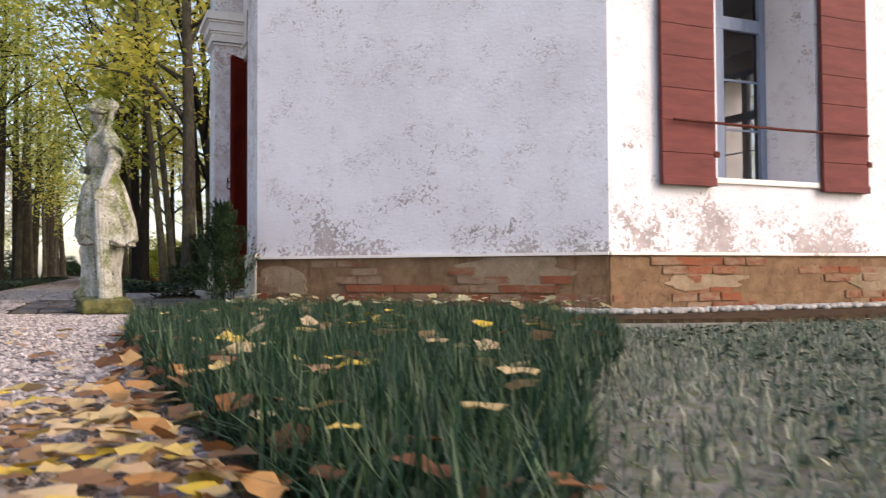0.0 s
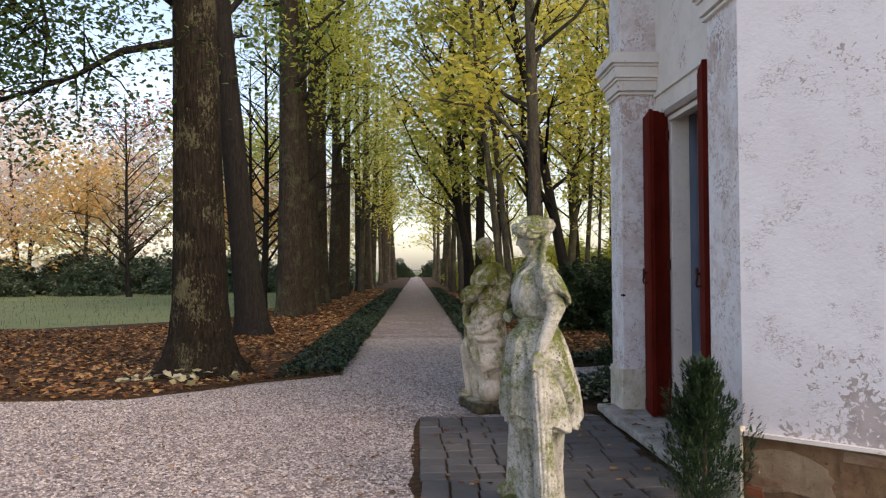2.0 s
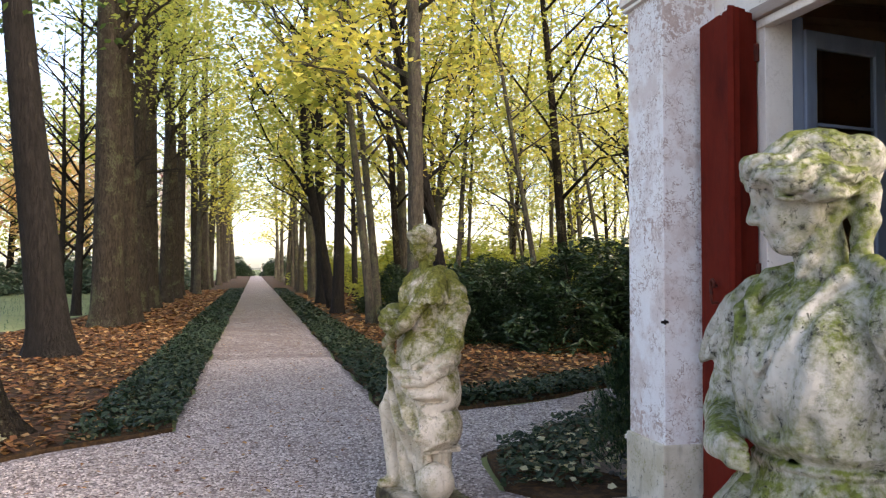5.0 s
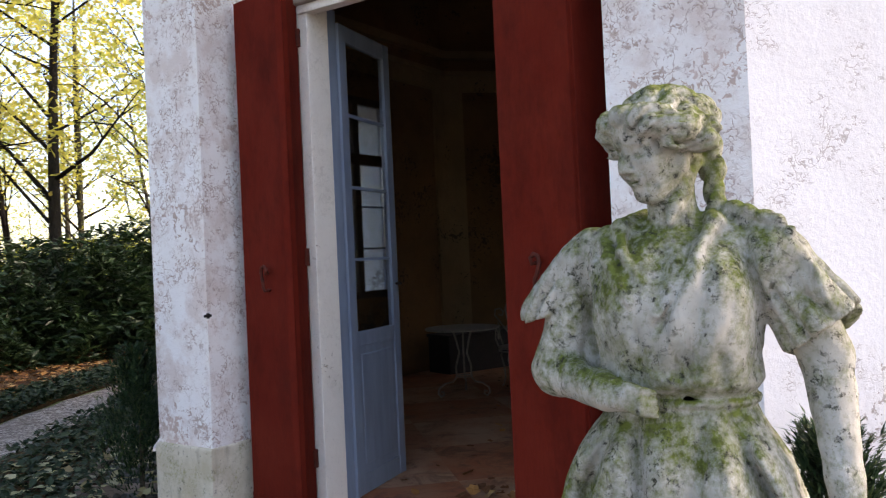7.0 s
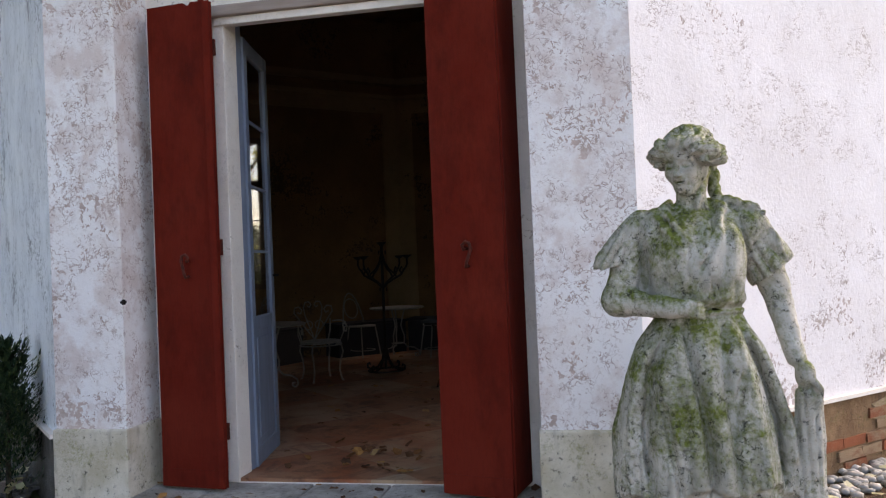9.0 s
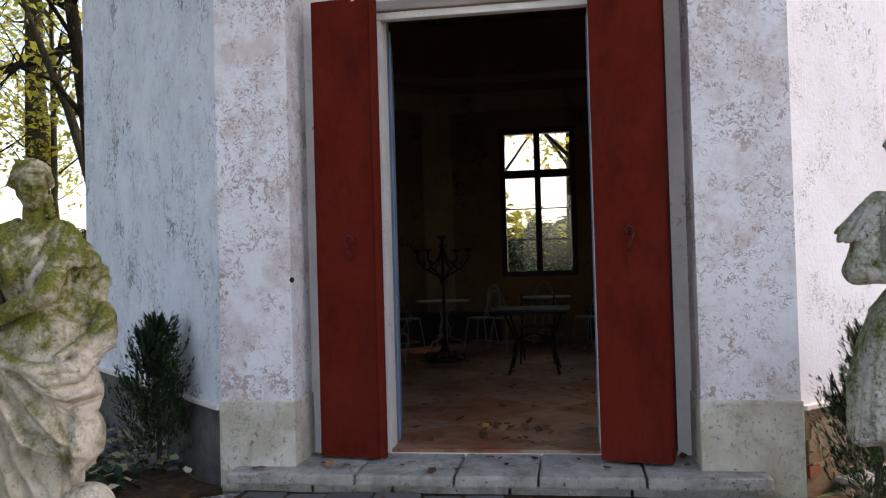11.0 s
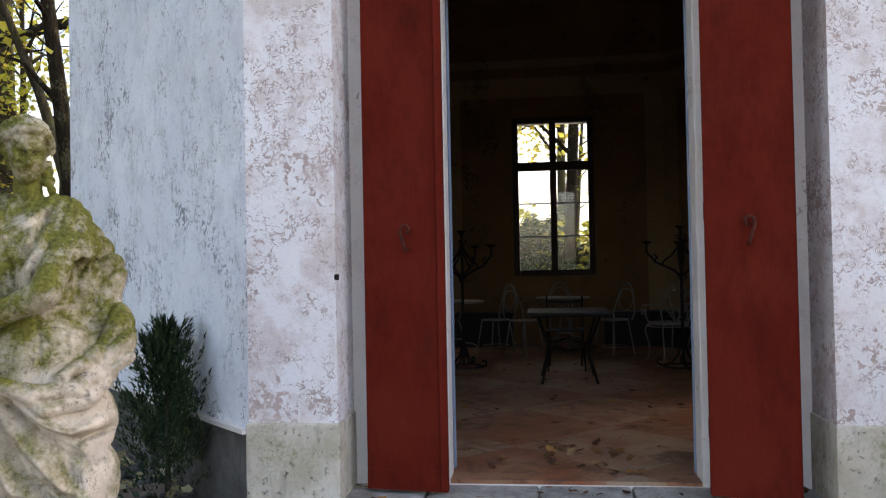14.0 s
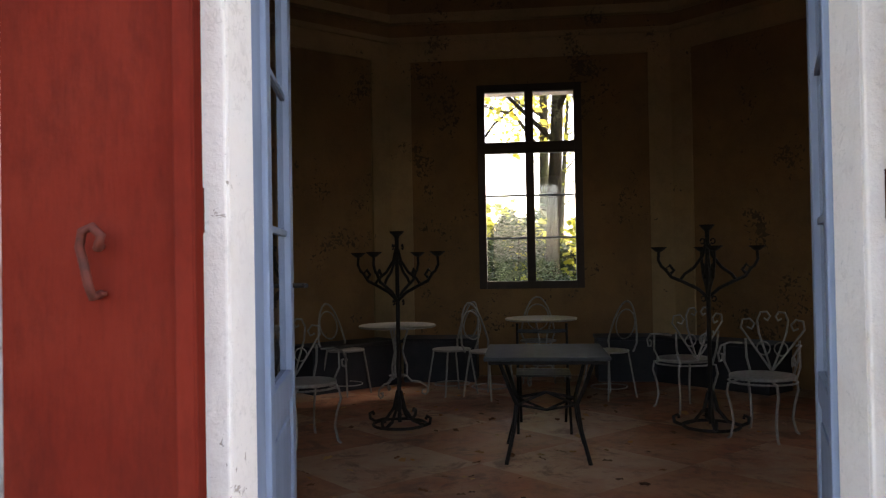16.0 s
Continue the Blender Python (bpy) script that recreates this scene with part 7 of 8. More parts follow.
# ivy along the avenue and round the beds
ground_leaves("ivy_edging", [(-1.74, 15.7), (-2.65, 15.05), (-2.7, 30), (-1.74, 30)], 11000, 0.075, M_IVY, "low dark ivy edging along the avenue", 21, 0.02, 1.0, 0.14, category="ivy")
ground_leaves("ivy_edging", [(-1.74, 30), (-2.7, 30), (-2.7, 70), (-1.74, 70)], 6000, 0.14, M_IVY, "low dark ivy edging along the avenue", 22, 0.02, 1.0, 0.16, category="ivy")
ground_leaves("ivy_edging", [(0.47, 16.7), (0.95, 16.15), (1.5, 16.3), (1.35, 30), (0.47, 30)], 9000, 0.075, M_IVY, "low dark ivy edging along the avenue", 23, 0.02, 1.0, 0.14, category="ivy")
ground_leaves("ivy_edging", [(0.47, 30), (1.35, 30), (1.35, 70), (0.47, 70)], 5000, 0.14, M_IVY, "low dark ivy edging along the avenue", 24, 0.02, 1.0, 0.16, category="ivy")
ground_leaves("ivy_edging", [(0.95, 16.15), (2.5, 16.6), (4.2, 17.7), (9, 20.1), (9, 20.9), (4.1, 18.5), (2.3, 17.3), (1.2, 16.9)], 7000, 0.08, M_IVY, "low dark ivy beside the side path", 25, 0.02, 1.0, 0.16, category="ivy")
ground_leaves("ivy_edging", [(0.8, 12.75), (1.05, 13.8), (2.35, 15.15), (4.35, 16.55), (6.5, 17.6), (5.2, 15.6), (3.3, 15.0), (1.75, 13.3), (1.5, 12.55)], 4200, 0.07, M_IVY, "low dark ivy in the bed beside the pavilion", 26, 0.02, 1.0, 0.16, category="ivy")
ground_leaves("ivy_edging", [(0.6, 7.75), (1.38, 8.6), (1.25, 7.95), (2.85, 6.15), (2.5, 5.85)], 2000, 0.05, M_IVY, "low dark ivy along the strip by the wall", 27, 0.02, 1.0, 0.05, category="ivy")
ground_leaves("ivy_sprigs", [(0.6, 0.4), (1.0, 1.6), (1.9, 2.6), (2.4, 4.2), (4.2, 4.4), (7, 4.6), (7, 0)], 7000, 0.035, M_IVY, "small ivy sprigs on the bare earth", 28, 0.015, 0.8, 0.04, category="ivy")
ground_leaves("moss_leaves", [(0.6, 0.4), (1.0, 1.6), (1.9, 2.6), (2.4, 4.2), (4.2, 4.4), (7, 4.6), (7, 0)], 1400, 0.03, M_LITTER_PALE, "small pale leaves on the bare earth", 29, 0.015, 0.6, 0.02)


def grass(name, ring, n, length, label, seed):
    g = np.random.default_rng(seed)
    xy = spread(g, n, ring)
    k = noise_patch(xy)
    place = np.column_stack([xy, np.full(n, 0.015)])
    size = np.column_stack([g.uniform(0.6, 1.5, n) * 0.46, g.uniform(0.5, 1.9, n) * length, g.uniform(0.5, 1.2, n) * length * k])
    faces = [(0, 1, 2), (0, 2, 3), (3, 2, 4)]
    return stuff(name, scattered(name, BLADE_V, faces, place, turns(g, n, 1.35, False), size), M_GRASS, label, "grass")


def noise_patch(xy):
    return 0.75 + 0.35 * np.sin(xy[:, 0] * 6 + 2 * np.sin(xy[:, 1] * 4)) * np.sin(xy[:, 1] * 5)


grass("long_grass", [(0.32, 1.55), (0.22, 3.0), (0.2, 5.2), (0.35, 6.3), (0.8, 6.25), (1.65, 5.2), (2.5, 4.35), (2.05, 3.5), (1.2, 2.5), (0.72, 1.75), (0.5, 1.5)], 46000, 0.125, "long dark green grass of a small bed", 31)
grass("short_grass", [(0.7, 1.7), (1.2, 2.5), (2.1, 3.5), (2.6, 4.4), (4.5, 4.3), (7, 4.6), (6, 0.5), (0.5, 0.6)], 34000, 0.045, "short sparse grey-green grass on the bare earth", 34).data.materials[0] = M_TUFT
grass("strip_grass", [(0.6, 7.75), (1.3, 8.45), (1.4, 7.95), (3.2, 5.95), (3.0, 5.4), (2.4, 5.8)], 24000, 0.085, "dark grass along the strip by the wall", 32)
grass("lawn_grass", [(-24, 26), (-9, 26), (-6.5, 31), (-6.5, 60), (-40, 60), (-40, 30)], 9000, 0.22, "lawn grass beyond the trees", 33)

# gravel stones
g = np.random.default_rng(41)
OCT_V = [(0.5, 0, 0), (0.1, 0.5, 0), (-0.5, 0.05, 0), (-0.08, -0.5, 0), (0.06, -0.04, 0.4)]
OCT_F = [(0, 1, 4), (1, 2, 4), (2, 3, 4), (3, 0, 4)]
ring = [(-2.0, 0.9), (0.3, 0.9), (0.18, 4.5), (0.35, 6.4), (0.9, 6.4), (2.2, 4.9), (2.9, 4.9), (2.3, 5.7), (0.5, 7.7), (-0.66, 8.55), (-0.66, 12), (0.6, 12.5), (0.95, 14.0), (2.2, 15.4), (2.4, 16.3), (0.9, 15.8), (0.4, 16.4), (0.4, 22), (-1.7, 22), (-1.7, 15.6), (-2.6, 14.8), (-4.1, 13.4), (-7, 13.2), (-7, 7.5)]
xy = spread(g, 92000, ring)
place = np.column_stack([xy, g.uniform(-0.003, 0.003, len(xy))])
size = np.column_stack([g.uniform(0.018, 0.046, len(xy)), g.uniform(0.015, 0.034, len(xy)), g.uniform(0.014, 0.032, len(xy))])
stuff("gravel", scattered("gravel", OCT_V, OCT_F, place, turns(g, len(xy), 0.35), size), M_GRAVEL, "loose pale gravel stones", "gravel")


def pebble_form():
    bm = bmesh.new()
    bmesh.ops.create_icosphere(bm, subdivisions=1, radius=0.5)
    v = [tuple(x.co) for x in bm.verts]
    f = [tuple(x.index for x in q.verts) for q in bm.faces]
    bm.free()
    return v, f


PEB_V, PEB_F = pebble_form()
for name, ring, n, s, mat, label, z in (
        ("pebble_strip", [(1.6, 8.33), (1.72, 8.42), (3.95, 6.02), (7.6, 6.05), (7.6, 5.75), (3.7, 5.75), (1.52, 8.1)], 760, 0.078, M_PEBBLE, "pale rounded pebbles along the foot of the wall", 0.03),
        ("slate_bed", [(1.75, 12.55), (2.1, 12.75), (3.9, 14.6), (5.5, 14.75), (5.3, 15.4), (3.5, 15.2), (1.75, 13.2)], 1500, 0.06, M_DARKPEBBLE, "dark slate chippings beside the wall", 0.03)):
    xy = spread(g, n, ring)
    place = np.column_stack([xy, np.full(n, z)])
    size = np.column_stack([g.uniform(0.8, 1.5, n) * s, g.uniform(0.7, 1.1, n) * s, g.uniform(0.45, 0.7, n) * s])
    stuff(name, scattered(name, PEB_V, PEB_F, place, turns(g, n, 0.3), size, True), mat, label, "pebbles")

# flat stones on the strip's corner and timber edging of the slate bed
edge = thing("timber_edging", "weathered grey timber edging of a gravel bed", "edging")
for a, b in (((1.62, 13.22), (1.95, 12.75)), ((1.62, 13.22), (3.3, 15.0))):
    d = Vector(b) - Vector(a)
    part("board", boxed(0, d.length, -0.018, 0.018, -0.02, 0.10, 0.004, pose(*a, 0, 0, 0, math.degrees(math.atan2(d.y, d.x)))), M_LINTEL, edge)
for x, y, r in ((1.52, 7.72, 20), (1.75, 7.62, 70)):
    bm = boxed(-0.11, 0.11, -0.06, 0.06, 0.0, 0.06, 0.015, pose(x, y, 0.01, 6, 4, r))
    whole("loose_stone", bm, M_PEBBLE, "flat pale stone lying in the strip by the wall", "stone", group="loose stones")


def thuja(at, h, r, seed, label):
    """A small upright conifer: feathery branchlets rising from one stem, each set with short scale leaves."""
    ob = thing("young_conifer", label, "conifer", at, 0, "young conifers")
    gg = np.random.default_rng(seed)
    branches, per = 190, 62
    f = np.sort(gg.uniform(0, 1, branches)) ** 0.9
    a = gg.uniform(0, 2 * np.pi, branches)
    reach = (r * (1 - f) ** 0.8 + 0.05) * gg.uniform(0.55, 1.2, branches) * np.where(f < 0.1, 0.8, 1)
    rise = reach * gg.uniform(0.5, 1.3, branches) + 0.03
    k = gg.uniform(0.12, 1, (branches, per)) ** 0.8
    ca, sa = np.cos(a)[:, None], np.sin(a)[:, None]
    side = gg.normal(0, 1, (branches, per)) * 0.16 * reach[:, None] * (1.1 - 0.7 * k)
    rad = reach[:, None] * np.sin(k * 1.35)
    zz = 0.04 + 0.9 * h * f[:, None] + rise[:, None] * k ** 1.6 + gg.normal(0, 0.012, (branches, per))
    place = np.stack([rad * ca - side * sa, rad * sa + side * ca, np.maximum(zz, 0.03)], -1).reshape(-1, 3)
    n = len(place)
    turn = outward(np.repeat(a, per) + gg.normal(0, 0.6, n), gg.uniform(0.1, 1.3, n))
    part("foliage", scattered("foliage", [(0, -0.2, 0), (0.13, 0.15, 0.02), (0, 0.85, 0.06), (-0.13, 0.15, 0.02)], LEAF_F, place, turn, gg.uniform(0.6, 1.4, n) * 0.042), M_THUJA, ob)
    part("stem", tubed([(0, 0, -0.03), (0.01, 0, h * 0.5), (0, 0, h)], [0.02, 0.012, 0.003], 7), M_BARK_GREY, ob)
    return ob


def outward(a, up):
    """Turns that point a form's y axis outwards at angle a and upwards by up."""
    n = len(a)
    y = np.column_stack([np.cos(a) * np.cos(up), np.sin(a) * np.cos(up), np.sin(up)])
    x = np.column_stack([-np.sin(a), np.cos(a), np.zeros(n)])
    return np.stack([x, y, np.cross(x, y)], -1)


thuja((1.78, 12.72, 0.0), 1.06, 0.38, 1, "small dark green conifer beside the pier")
thuja((1.14, 8.36, 0.0), 0.98, 0.31, 2, "small dark green conifer beside the step")


# ---- furniture in the pavilion ----
FZ = FLOOR_Z


def candelabrum(at, rz):
    ob = thing("candelabrum", "tall black wrought-iron candelabrum standing on the floor", "candelabrum", at, rz, "candelabra")
    part("pole", tubed([(0, 0, 0.05), (0, 0, 1.50)], 0.017, 8), M_IRON, ob)
    ring_pts = [(0.21 * math.cos(k * math.pi / 12), 0.21 * math.sin(k * math.pi / 12), 0.035) for k in range(24)]
    part("base_ring", tubed(ring_pts, 0.012, 6, True), M_IRON, ob)
    for k in range(4):
        a = radians(45 + 90 * k)
        c, s = math.cos(a), math.sin(a)
        leg = [(0.015, 0.30), (0.05, 0.16), (0.12, 0.07), (0.22, 0.04), (0.27, 0.06), (0.275, 0.10), (0.245, 0.115), (0.235, 0.09)]
        part("leg", tubed([(r * c, r * s, z) for r, z in leg], 0.014, 6), M_IRON, ob)
        arm = [(0.012, 1.02), (0.08, 1.08), (0.18, 1.13), (0.27, 1.17), (0.315, 1.23), (0.28, 1.26), (0.25, 1.22), (0.275, 1.195)]
        limb = part("arm", tubed([(r * c, r * s, z) for r, z in arm], 0.013, 6), M_IRON, ob)
        part("cup_stem", tubed([(r * c, r * s, z) for r, z in ((0.30, 1.22), (0.34, 1.25), (0.365, 1.30), (0.36, 1.36))], 0.012, 6), M_IRON, limb)
        part("brace", tubed([(r * c, r * s, z) for r, z in ((0.012, 1.42), (0.035, 1.33), (0.10, 1.24), (0.17, 1.19), (0.2, 1.15))], 0.012, 6), M_IRON, ob)
        bm = bmesh.new()
        lathe(bm, [(0.012, 1.36), (0.03, 1.37), (0.06, 1.395), (0.062, 1.40), (0.03, 1.39)], 14, (0.36 * c, 0.36 * s, 0))
        part("cup", bm, M_IRON, limb)
    for z in (1.0, 1.44):
        for k in range(3):
            a = radians(120 * k)
            part("scroll", tubed([(0.045 * math.cos(a) + 0.02 * math.cos(b), 0.045 * math.sin(a), z + 0.02 * math.sin(b)) for b in [i * 0.7 for i in range(9)]], 0.006, 5), M_IRON, ob)
    bm = bmesh.new()
    lathe(bm, [(0.014, 1.49), (0.02, 1.52), (0.055, 1.555), (0.058, 1.565), (0.02, 1.555)], 14)
    part("cup", bm, M_IRON, ob)
    return ob


candelabrum((6.48, 11.47, FZ), 25)
candelabrum((6.45, 9.07, FZ), 40)


def bistro_table(at, label, r=0.38, h=0.70):
    ob = thing("bistro_table", label, "table", at, 0, "bistro tables")
    bm = bmesh.new()
    lathe(bm, [(r - 0.01, h - 0.022), (r, h - 0.016), (r, h - 0.004), (r - 0.008, h)], 32)
    part("tabletop", bm, M_WHITE_IRON, ob)
    for k in range(3):
        a = radians(30 + 120 * k)
        c, s = math.cos(a), math.sin(a)
        pts = [(0.11, h - 0.02), (0.07, 0.55), (0.045, 0.44), (0.09, 0.30), (0.085, 0.2), (0.13, 0.15), (0.22, 0.14), (0.29, 0.10), (0.30, 0.05), (0.27, 0.015), (0.235, 0.03), (0.24, 0.065), (0.265, 0.06)]
        part("leg", tubed([(q * c, q * s, z) for q, z in pts], 0.010, 6), M_WHITE_IRON, ob)
    part("ring", tubed([(0.085 * math.cos(k * math.pi / 8), 0.085 * math.sin(k * math.pi / 8), 0.2) for k in range(16)], 0.008, 6, True), M_WHITE_IRON, ob)
    return ob


bistro_table((8.0, 11.72, FZ), "round white bistro table behind the candelabrum")
bistro_table((8.75, 10.3, FZ), "round white bistro table under the window")
bistro_table((5.4, 12.45, FZ), "round white bistro table near the wall")
bistro_table((5.35, 8.22, FZ), "round white bistro table near the wall")


def bistro_chair(at, rz, label="white wire bistro chair with a looped back"):
    """Local: the front looks to -x."""
    ob = thing("bistro_chair", label, "chair", at, rz, "bistro chairs")
    bm = bmesh.new()
    lathe(bm, [(0.185, 0.43), (0.195, 0.437), (0.19, 0.447), (0.05, 0.44)], 24)
    part("seat", bm, M_WHITE_IRON, ob)
    for sx, sy in ((-1, -1), (-1, 1), (1, -1), (1, 1)):
        part("leg", tubed([(0.13 * sx, 0.13 * sy, 0.43), (0.16 * sx, 0.15 * sy, 0.22), (0.19 * sx, 0.17 * sy, 0.0)], 0.009, 6), M_WHITE_IRON, ob)
    loop = [(0.17 + 0.10 * f, 0.20 * math.sin(math.pi * (0.08 + 0.84 * k / 18) - math.pi / 2) * (1.0 if 0 < k < 18 else 0.8), 0.43 + 0.47 * math.sin(math.pi * k / 18)) for k in range(19) for f in [math.sin(math.pi * k / 18)]]
    hoop = part("backrest", tubed(loop, 0.010, 6), M_WHITE_IRON, ob)
    inner = [(0.235 + 0.03 * math.sin(t), 0.12 * math.cos(t), 0.68 + 0.14 * math.sin(t)) for t in [k * math.pi / 9 for k in range(18)]]
    part("back_loop", tubed(inner, 0.007, 6, True), M_WHITE_IRON, hoop)
    part("stretcher", tubed([(0.18 * math.cos(k * math.pi / 8), 0.165 * math.sin(k * math.pi / 8), 0.1) for k in range(16)], 0.006, 5, True), M_WHITE_IRON, ob)
    return ob


first_chair = bistro_chair((8.15, 12.28, FZ), 58)
for x, y, r in ((8.15, 11.2, -52), (7.95, 10.82, 48), (7.95, 9.68, -50), (8.95, 10.33, 0)):
    copy_thing(first_chair, pose(x, y, FZ, 0, 0, r))


def scroll_chair(at, rz):
    """A white wire armchair of scrolls and hearts. Local: the front looks to -x."""
    ob = thing("scroll_chair", "white wrought-iron armchair with a scrolled heart back", "chair", at, rz, "scroll chairs")
    bm = bmesh.new()
    lathe(bm, [(0.22, 0.425), (0.235, 0.43), (0.232, 0.45), (0.1, 0.457)], 26)
    disc = part("seat", bm, M_WHITE_IRON, ob)
    part("seat_ring", tubed([(0.238 * math.cos(k * math.pi / 10), 0.238 * math.sin(k * math.pi / 10), 0.405) for k in range(20)], 0.008, 6, True), M_WHITE_IRON, disc)
    for a in (40, 140, 220, 320):
        c, s = math.cos(radians(a)), math.sin(radians(a))
        part("leg", tubed([(r * c, r * s, z) for r, z in ((0.2, 0.42), (0.27, 0.40), (0.285, 0.33), (0.25, 0.22), (0.235, 0.12), (0.26, 0.02), (0.285, 0.0))], 0.010, 6), M_WHITE_IRON, ob)

    def back(u, w):
        # a point of the back: u across, w up from the seat
        return (0.20 + 0.10 * w - 0.25 * u * u, u, 0.43 + w)
    for s in (-1, 1):
        heart = [(0.0, 0.02), (0.05, 0.16), (0.10, 0.30), (0.115, 0.40), (0.09, 0.46), (0.045, 0.465), (0.02, 0.43), (0.04, 0.40), (0.065, 0.415)]
        part("heart_scroll", tubed([back(s * u, w) for u, w in heart], 0.008, 6), M_WHITE_IRON, ob)
        wing = [(0.0, 0.02), (0.12, 0.18), (0.19, 0.28), (0.235, 0.34), (0.225, 0.40), (0.17, 0.41), (0.135, 0.37), (0.155, 0.33), (0.19, 0.345)]
        part("side_scroll", tubed([back(s * u, w) for u, w in wing], 0.008, 6), M_WHITE_IRON, ob)
        part("back_ring", tubed([back(s * 0.065 + 0.05 * math.cos(t), 0.19 + 0.05 * math.sin(t)) for t in [k * math.pi / 6 for k in range(12)]], 0.006, 5, True), M_WHITE_IRON, ob)
        arm = [(0.14, 0.2 * s, 0.66), (0.05, 0.26 * s, 0.67), (-0.08, 0.275 * s, 0.655), (-0.16, 0.265 * s, 0.60), (-0.15, 0.26 * s, 0.545), (-0.10, 0.26 * s, 0.55), (-0.09, 0.26 * s, 0.59), (-0.12, 0.26 * s, 0.60)]
        part("armrest", tubed(arm, 0.008, 6), M_WHITE_IRON, ob)
        part("arm_support", tubed([(0.0, 0.235 * s, 0.43), (-0.02, 0.275 * s, 0.53), (-0.02, 0.27 * s, 0.66)], 0.008, 6), M_WHITE_IRON, ob)
        part("back_post", tubed([back(s * 0.15, -0.03), back(s * 0.19, 0.12), back(s * 0.20, 0.26)], 0.009, 6), M_WHITE_IRON, ob)
    return ob


armchair = scroll_chair((6.25, 8.74, FZ), -35)
for x, y, r in ((7.3, 9.1, 200), (6.0, 12.1, 40)):
    copy_thing(armchair, pose(x, y, FZ, 0, 0, r))

table = thing("garden_table", "dark rectangular garden table on crossed iron legs", "table", (5.66, 10.33, FZ), 0)
part("tabletop", boxed(-0.41, 0.41, -0.40, 0.40, 0.68, 0.705, 0.006), M_TABLE, table)
part("apron", boxed(-0.38, 0.38, -0.37, 0.37, 0.655, 0.68, 0.003), M_IRON, table)
for sx in (-1, 1):
    for sy in (-1, 1):
        part("leg", tubed([(0.30 * sx, 0.30 * sy, 0.66), (0.22 * sx, 0.25 * sy, 0.5), (0.13 * sx, 0.2 * sy, 0.36), (0.2 * sx, 0.22 * sy, 0.2), (0.3 * sx, 0.27 * sy, 0.0)], 0.014, 7), M_IRON, table)
    part("cross_bar", tubed([(0.14 * sx, -0.2, 0.36), (0.0, 0.0, 0.42), (0.14 * sx, 0.2, 0.36)], 0.010, 6), M_IRON, table)
    part("cross_bar", tubed([(0.14 * sx, -0.2, 0.36), (0.0, 0.0, 0.30), (0.14 * sx, 0.2, 0.36)], 0.010, 6), M_IRON, table)

seat = thing("folding_chair", "dark slatted folding chair pushed up to the garden table", "chair", (6.5, 10.33, FZ), 0)
for k in range(5):
    part("seat_slat", boxed(-0.2 + 0.08 * k, -0.135 + 0.08 * k, -0.21, 0.21, 0.43, 0.445, 0.004), M_TABLE, seat)
for z in (0.62, 0.74):
    part("back_slat", tubed([(0.26, -0.2, z), (0.29, 0.0, z - 0.01), (0.26, 0.2, z)], 0.02, 8, flat=0.4), M_TABLE, seat)
for sy in (-1, 1):
    part("frame_leg", tubed([(0.27, 0.2 * sy, 0.8), (0.2, 0.2 * sy, 0.45), (-0.22, 0.2 * sy, 0.0)], 0.011, 6), M_IRON, seat)
    part("frame_leg", tubed([(-0.2, 0.18 * sy, 0.43), (0.25, 0.18 * sy, 0.0)], 0.011, 6), M_IRON, seat)


def chest(at, rz, w):
    ob = thing("storage_chest", "low black chest standing against the wall", "chest", at, rz, "chests")
    part("body", boxed(-0.22, 0.22, -w / 2, w / 2, 0.0, 0.44, 0.008), M_BLACK, ob)
    part("lid", boxed(-0.235, 0.235, -w / 2 - 0.015, w / 2 + 0.015, 0.44, 0.475, 0.008), M_BLACK, ob)
    return ob


chest((9.1, 11.4, FZ), 0, 0.8)
chest((8.55, 12.35, FZ), 45, 1.1)
chest((8.6, 8.5, FZ), -45, 1.3)
chest((9.1, 9.3, FZ), 0, 0.8)
chest((7.2, 13.4, FZ), 70, 1.2)
chest((7.4, 7.35, FZ), -75, 1.3)


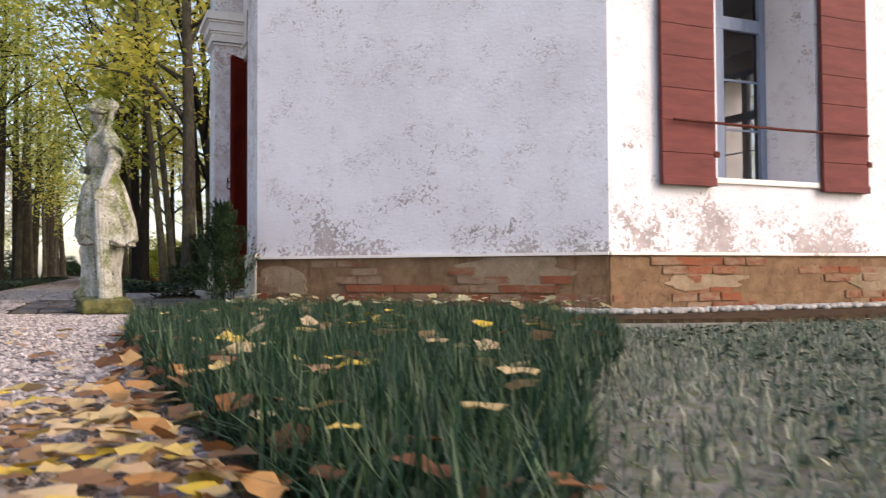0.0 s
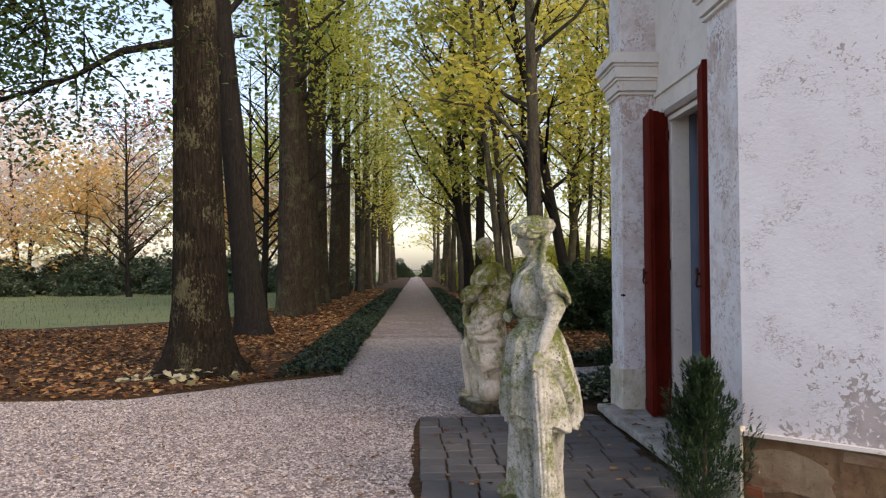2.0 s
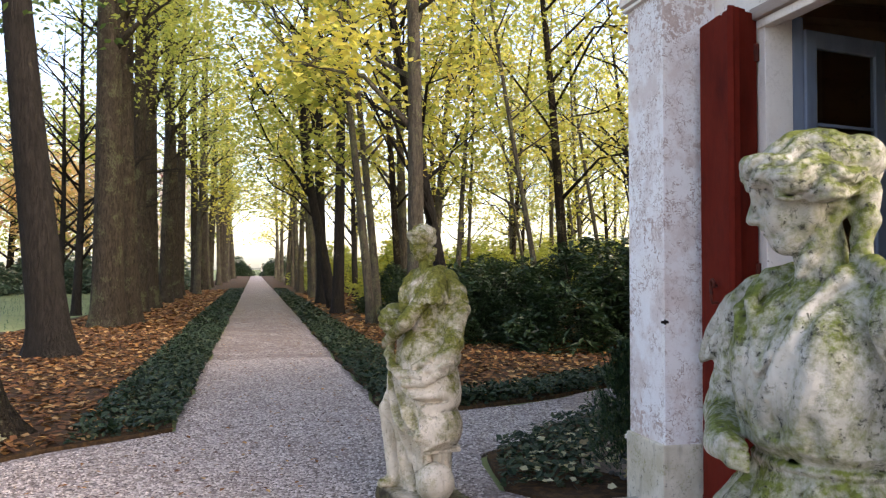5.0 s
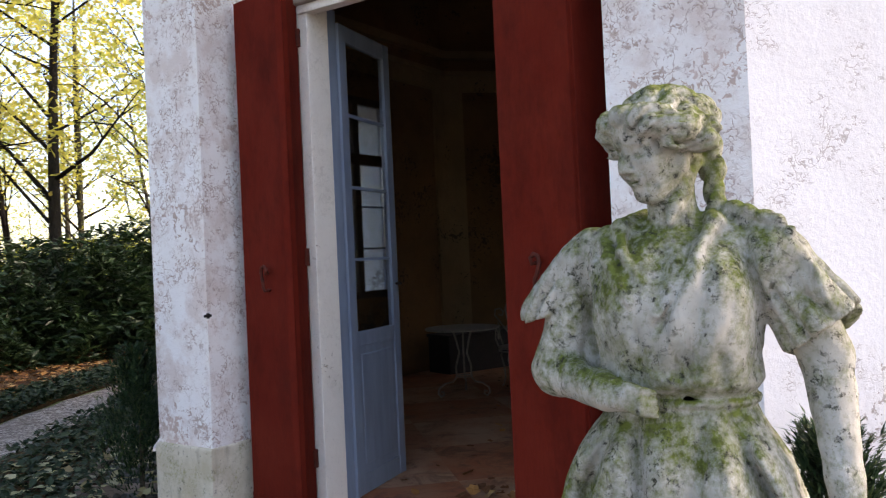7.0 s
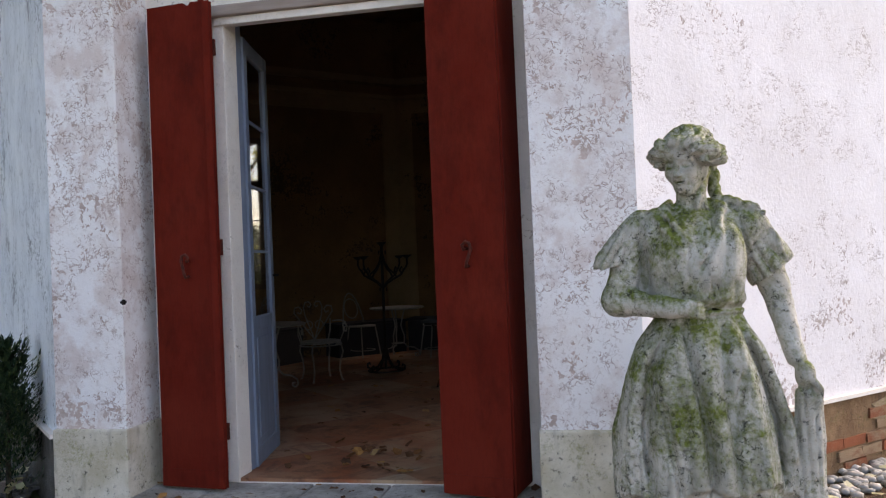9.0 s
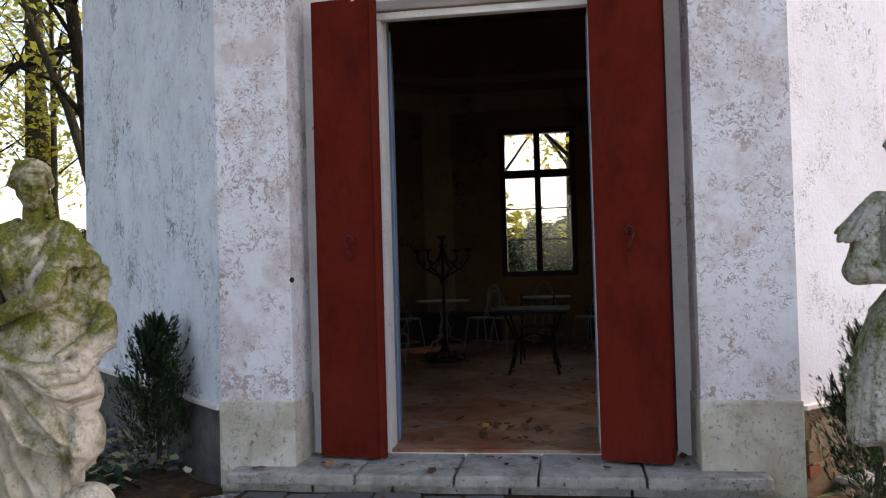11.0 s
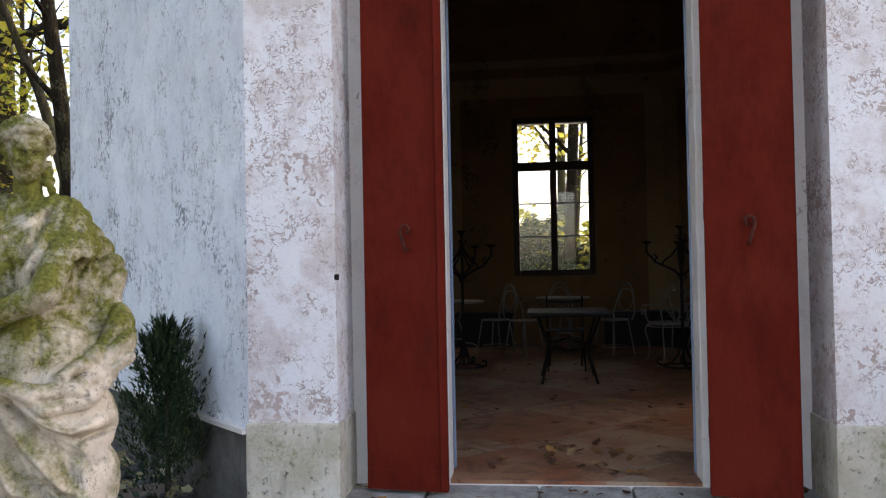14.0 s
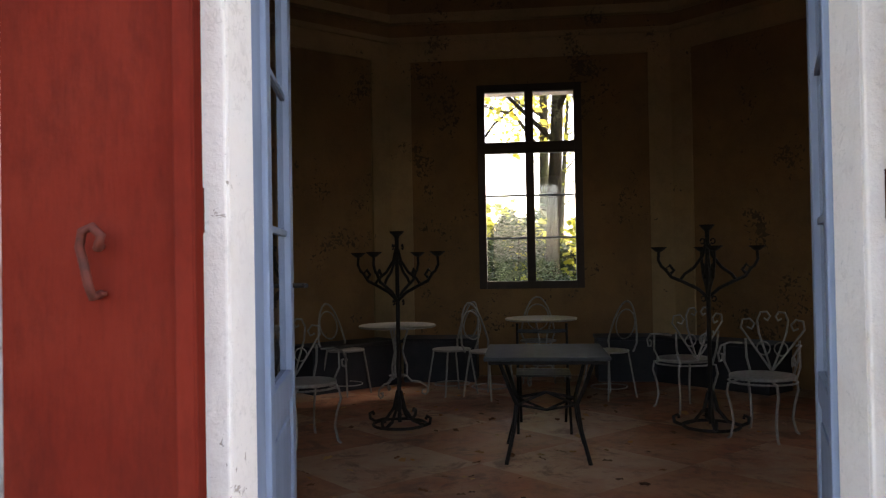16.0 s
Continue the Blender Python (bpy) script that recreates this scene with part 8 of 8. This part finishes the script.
# ---- bricks of the plinth, piece by piece ----
rng = np.random.default_rng(77)
brick_forms = []
for k in range(5):
    bm = bmesh.new()
    box(bm, -0.5, 0.5, -0.5, 0.5, -0.5, 0.5)
    for v in bm.verts:
        v.co += noise.noise_vector(v.co * 2.3 + Vector((k * 5.3, 1, 0))) * 0.10
    me = as_mesh("brick", bm)
    me.materials.append(M_BRICK)
    brick_forms.append(me)
for i, host in ((0, "plinth_1"), (1, "plinth_2")):
    a, b = Vector(OUT[i]), Vector(OUT[i + 1])
    t = (b - a).normalized()
    n = Vector((t.y, -t.x))
    n = n if n.dot(Vector((5.78, 10.38)) - a) < 0 else -n
    length = (b - a).length
    ang = math.degrees(math.atan2(t.y, t.x))
    for row in range(6):
        z = 0.045 + row * 0.076
        u = 0.02 - (0.125 if row % 2 else 0.0)
        while u < length - 0.05:
            w = 0.25 * rng.uniform(0.9, 1.08)
            u0, u1 = max(u, 0.015), min(u + w, length - 0.015)
            c = a + t * ((u0 + u1) / 2)
            bare = noise.noise(Vector((c.x * 1.5 + 3.3, c.y * 1.5, z * 4.0))) + 0.18 * rng.uniform(-1, 1)
            if u1 - u0 > 0.05 and bare > 0.04:
                ob = part("brick", brick_forms[int(rng.integers(5))], M_BRICK, bpy.data.objects[host])
                depth = 0.03 + 0.014 * rng.uniform(0, 1)
                p = c + n * (0.012 + depth / 2 - 0.024)
                ob.matrix_basis = pose(p.x, p.y, z, rng.uniform(-1, 1), 0, ang + rng.uniform(-1.5, 1.5)) @ Matrix.Diagonal((u1 - u0 - 0.012, depth, 0.062, 1))
            u += w
    # islands of old render still clinging to the bricks
    for k in ((0, 3) if i == 0 else (1, 4)):
        u, z0 = length * (k + rng.uniform(0.2, 0.8)) / (5 if i == 0 else 6), rng.uniform(0.16, 0.36)
        if i == 0 and k == 3:
            u = length * 0.78
        ru, rz_ = rng.uniform(0.3, 0.6), rng.uniform(0.09, 0.17)
        if i == 0 and k == 3:
            u, z0, ru, rz_ = length * 0.76, 0.34, 0.75, 0.17
        bm = bmesh.new()
        pts = []
        for q in range(26):
            th = 2 * math.pi * q / 26
            rr = 0.75 + 0.4 * noise.noise(Vector((math.cos(th) * 1.6 + 9 * k, math.sin(th) * 1.6, 4.0 * i)))
            pts.append((min(length - 0.06, max(0.06, u + ru * rr * math.cos(th))), min(0.472 - 0.001 * q, max(0.001 * q, z0 + rz_ * rr * math.sin(th)))))
        front = [bm.verts.new((a + t * pu + n * 0.021).to_3d() + Vector((0, 0, pz))) for pu, pz in pts]
        rear = [bm.verts.new((a + t * pu + n * 0.008).to_3d() + Vector((0, 0, pz))) for pu, pz in pts]
        hub = bm.verts.new((a + t * u + n * 0.023).to_3d() + Vector((0, 0, z0)))
        for q in range(26):
            bm.faces.new((hub, front[q], front[(q + 1) % 26]))
            bm.faces.new((front[q], front[(q + 1) % 26], rear[(q + 1) % 26], rear[q]))
        part("render_patch", bm, M_RENDER, bpy.data.objects[host], "patch of old render")
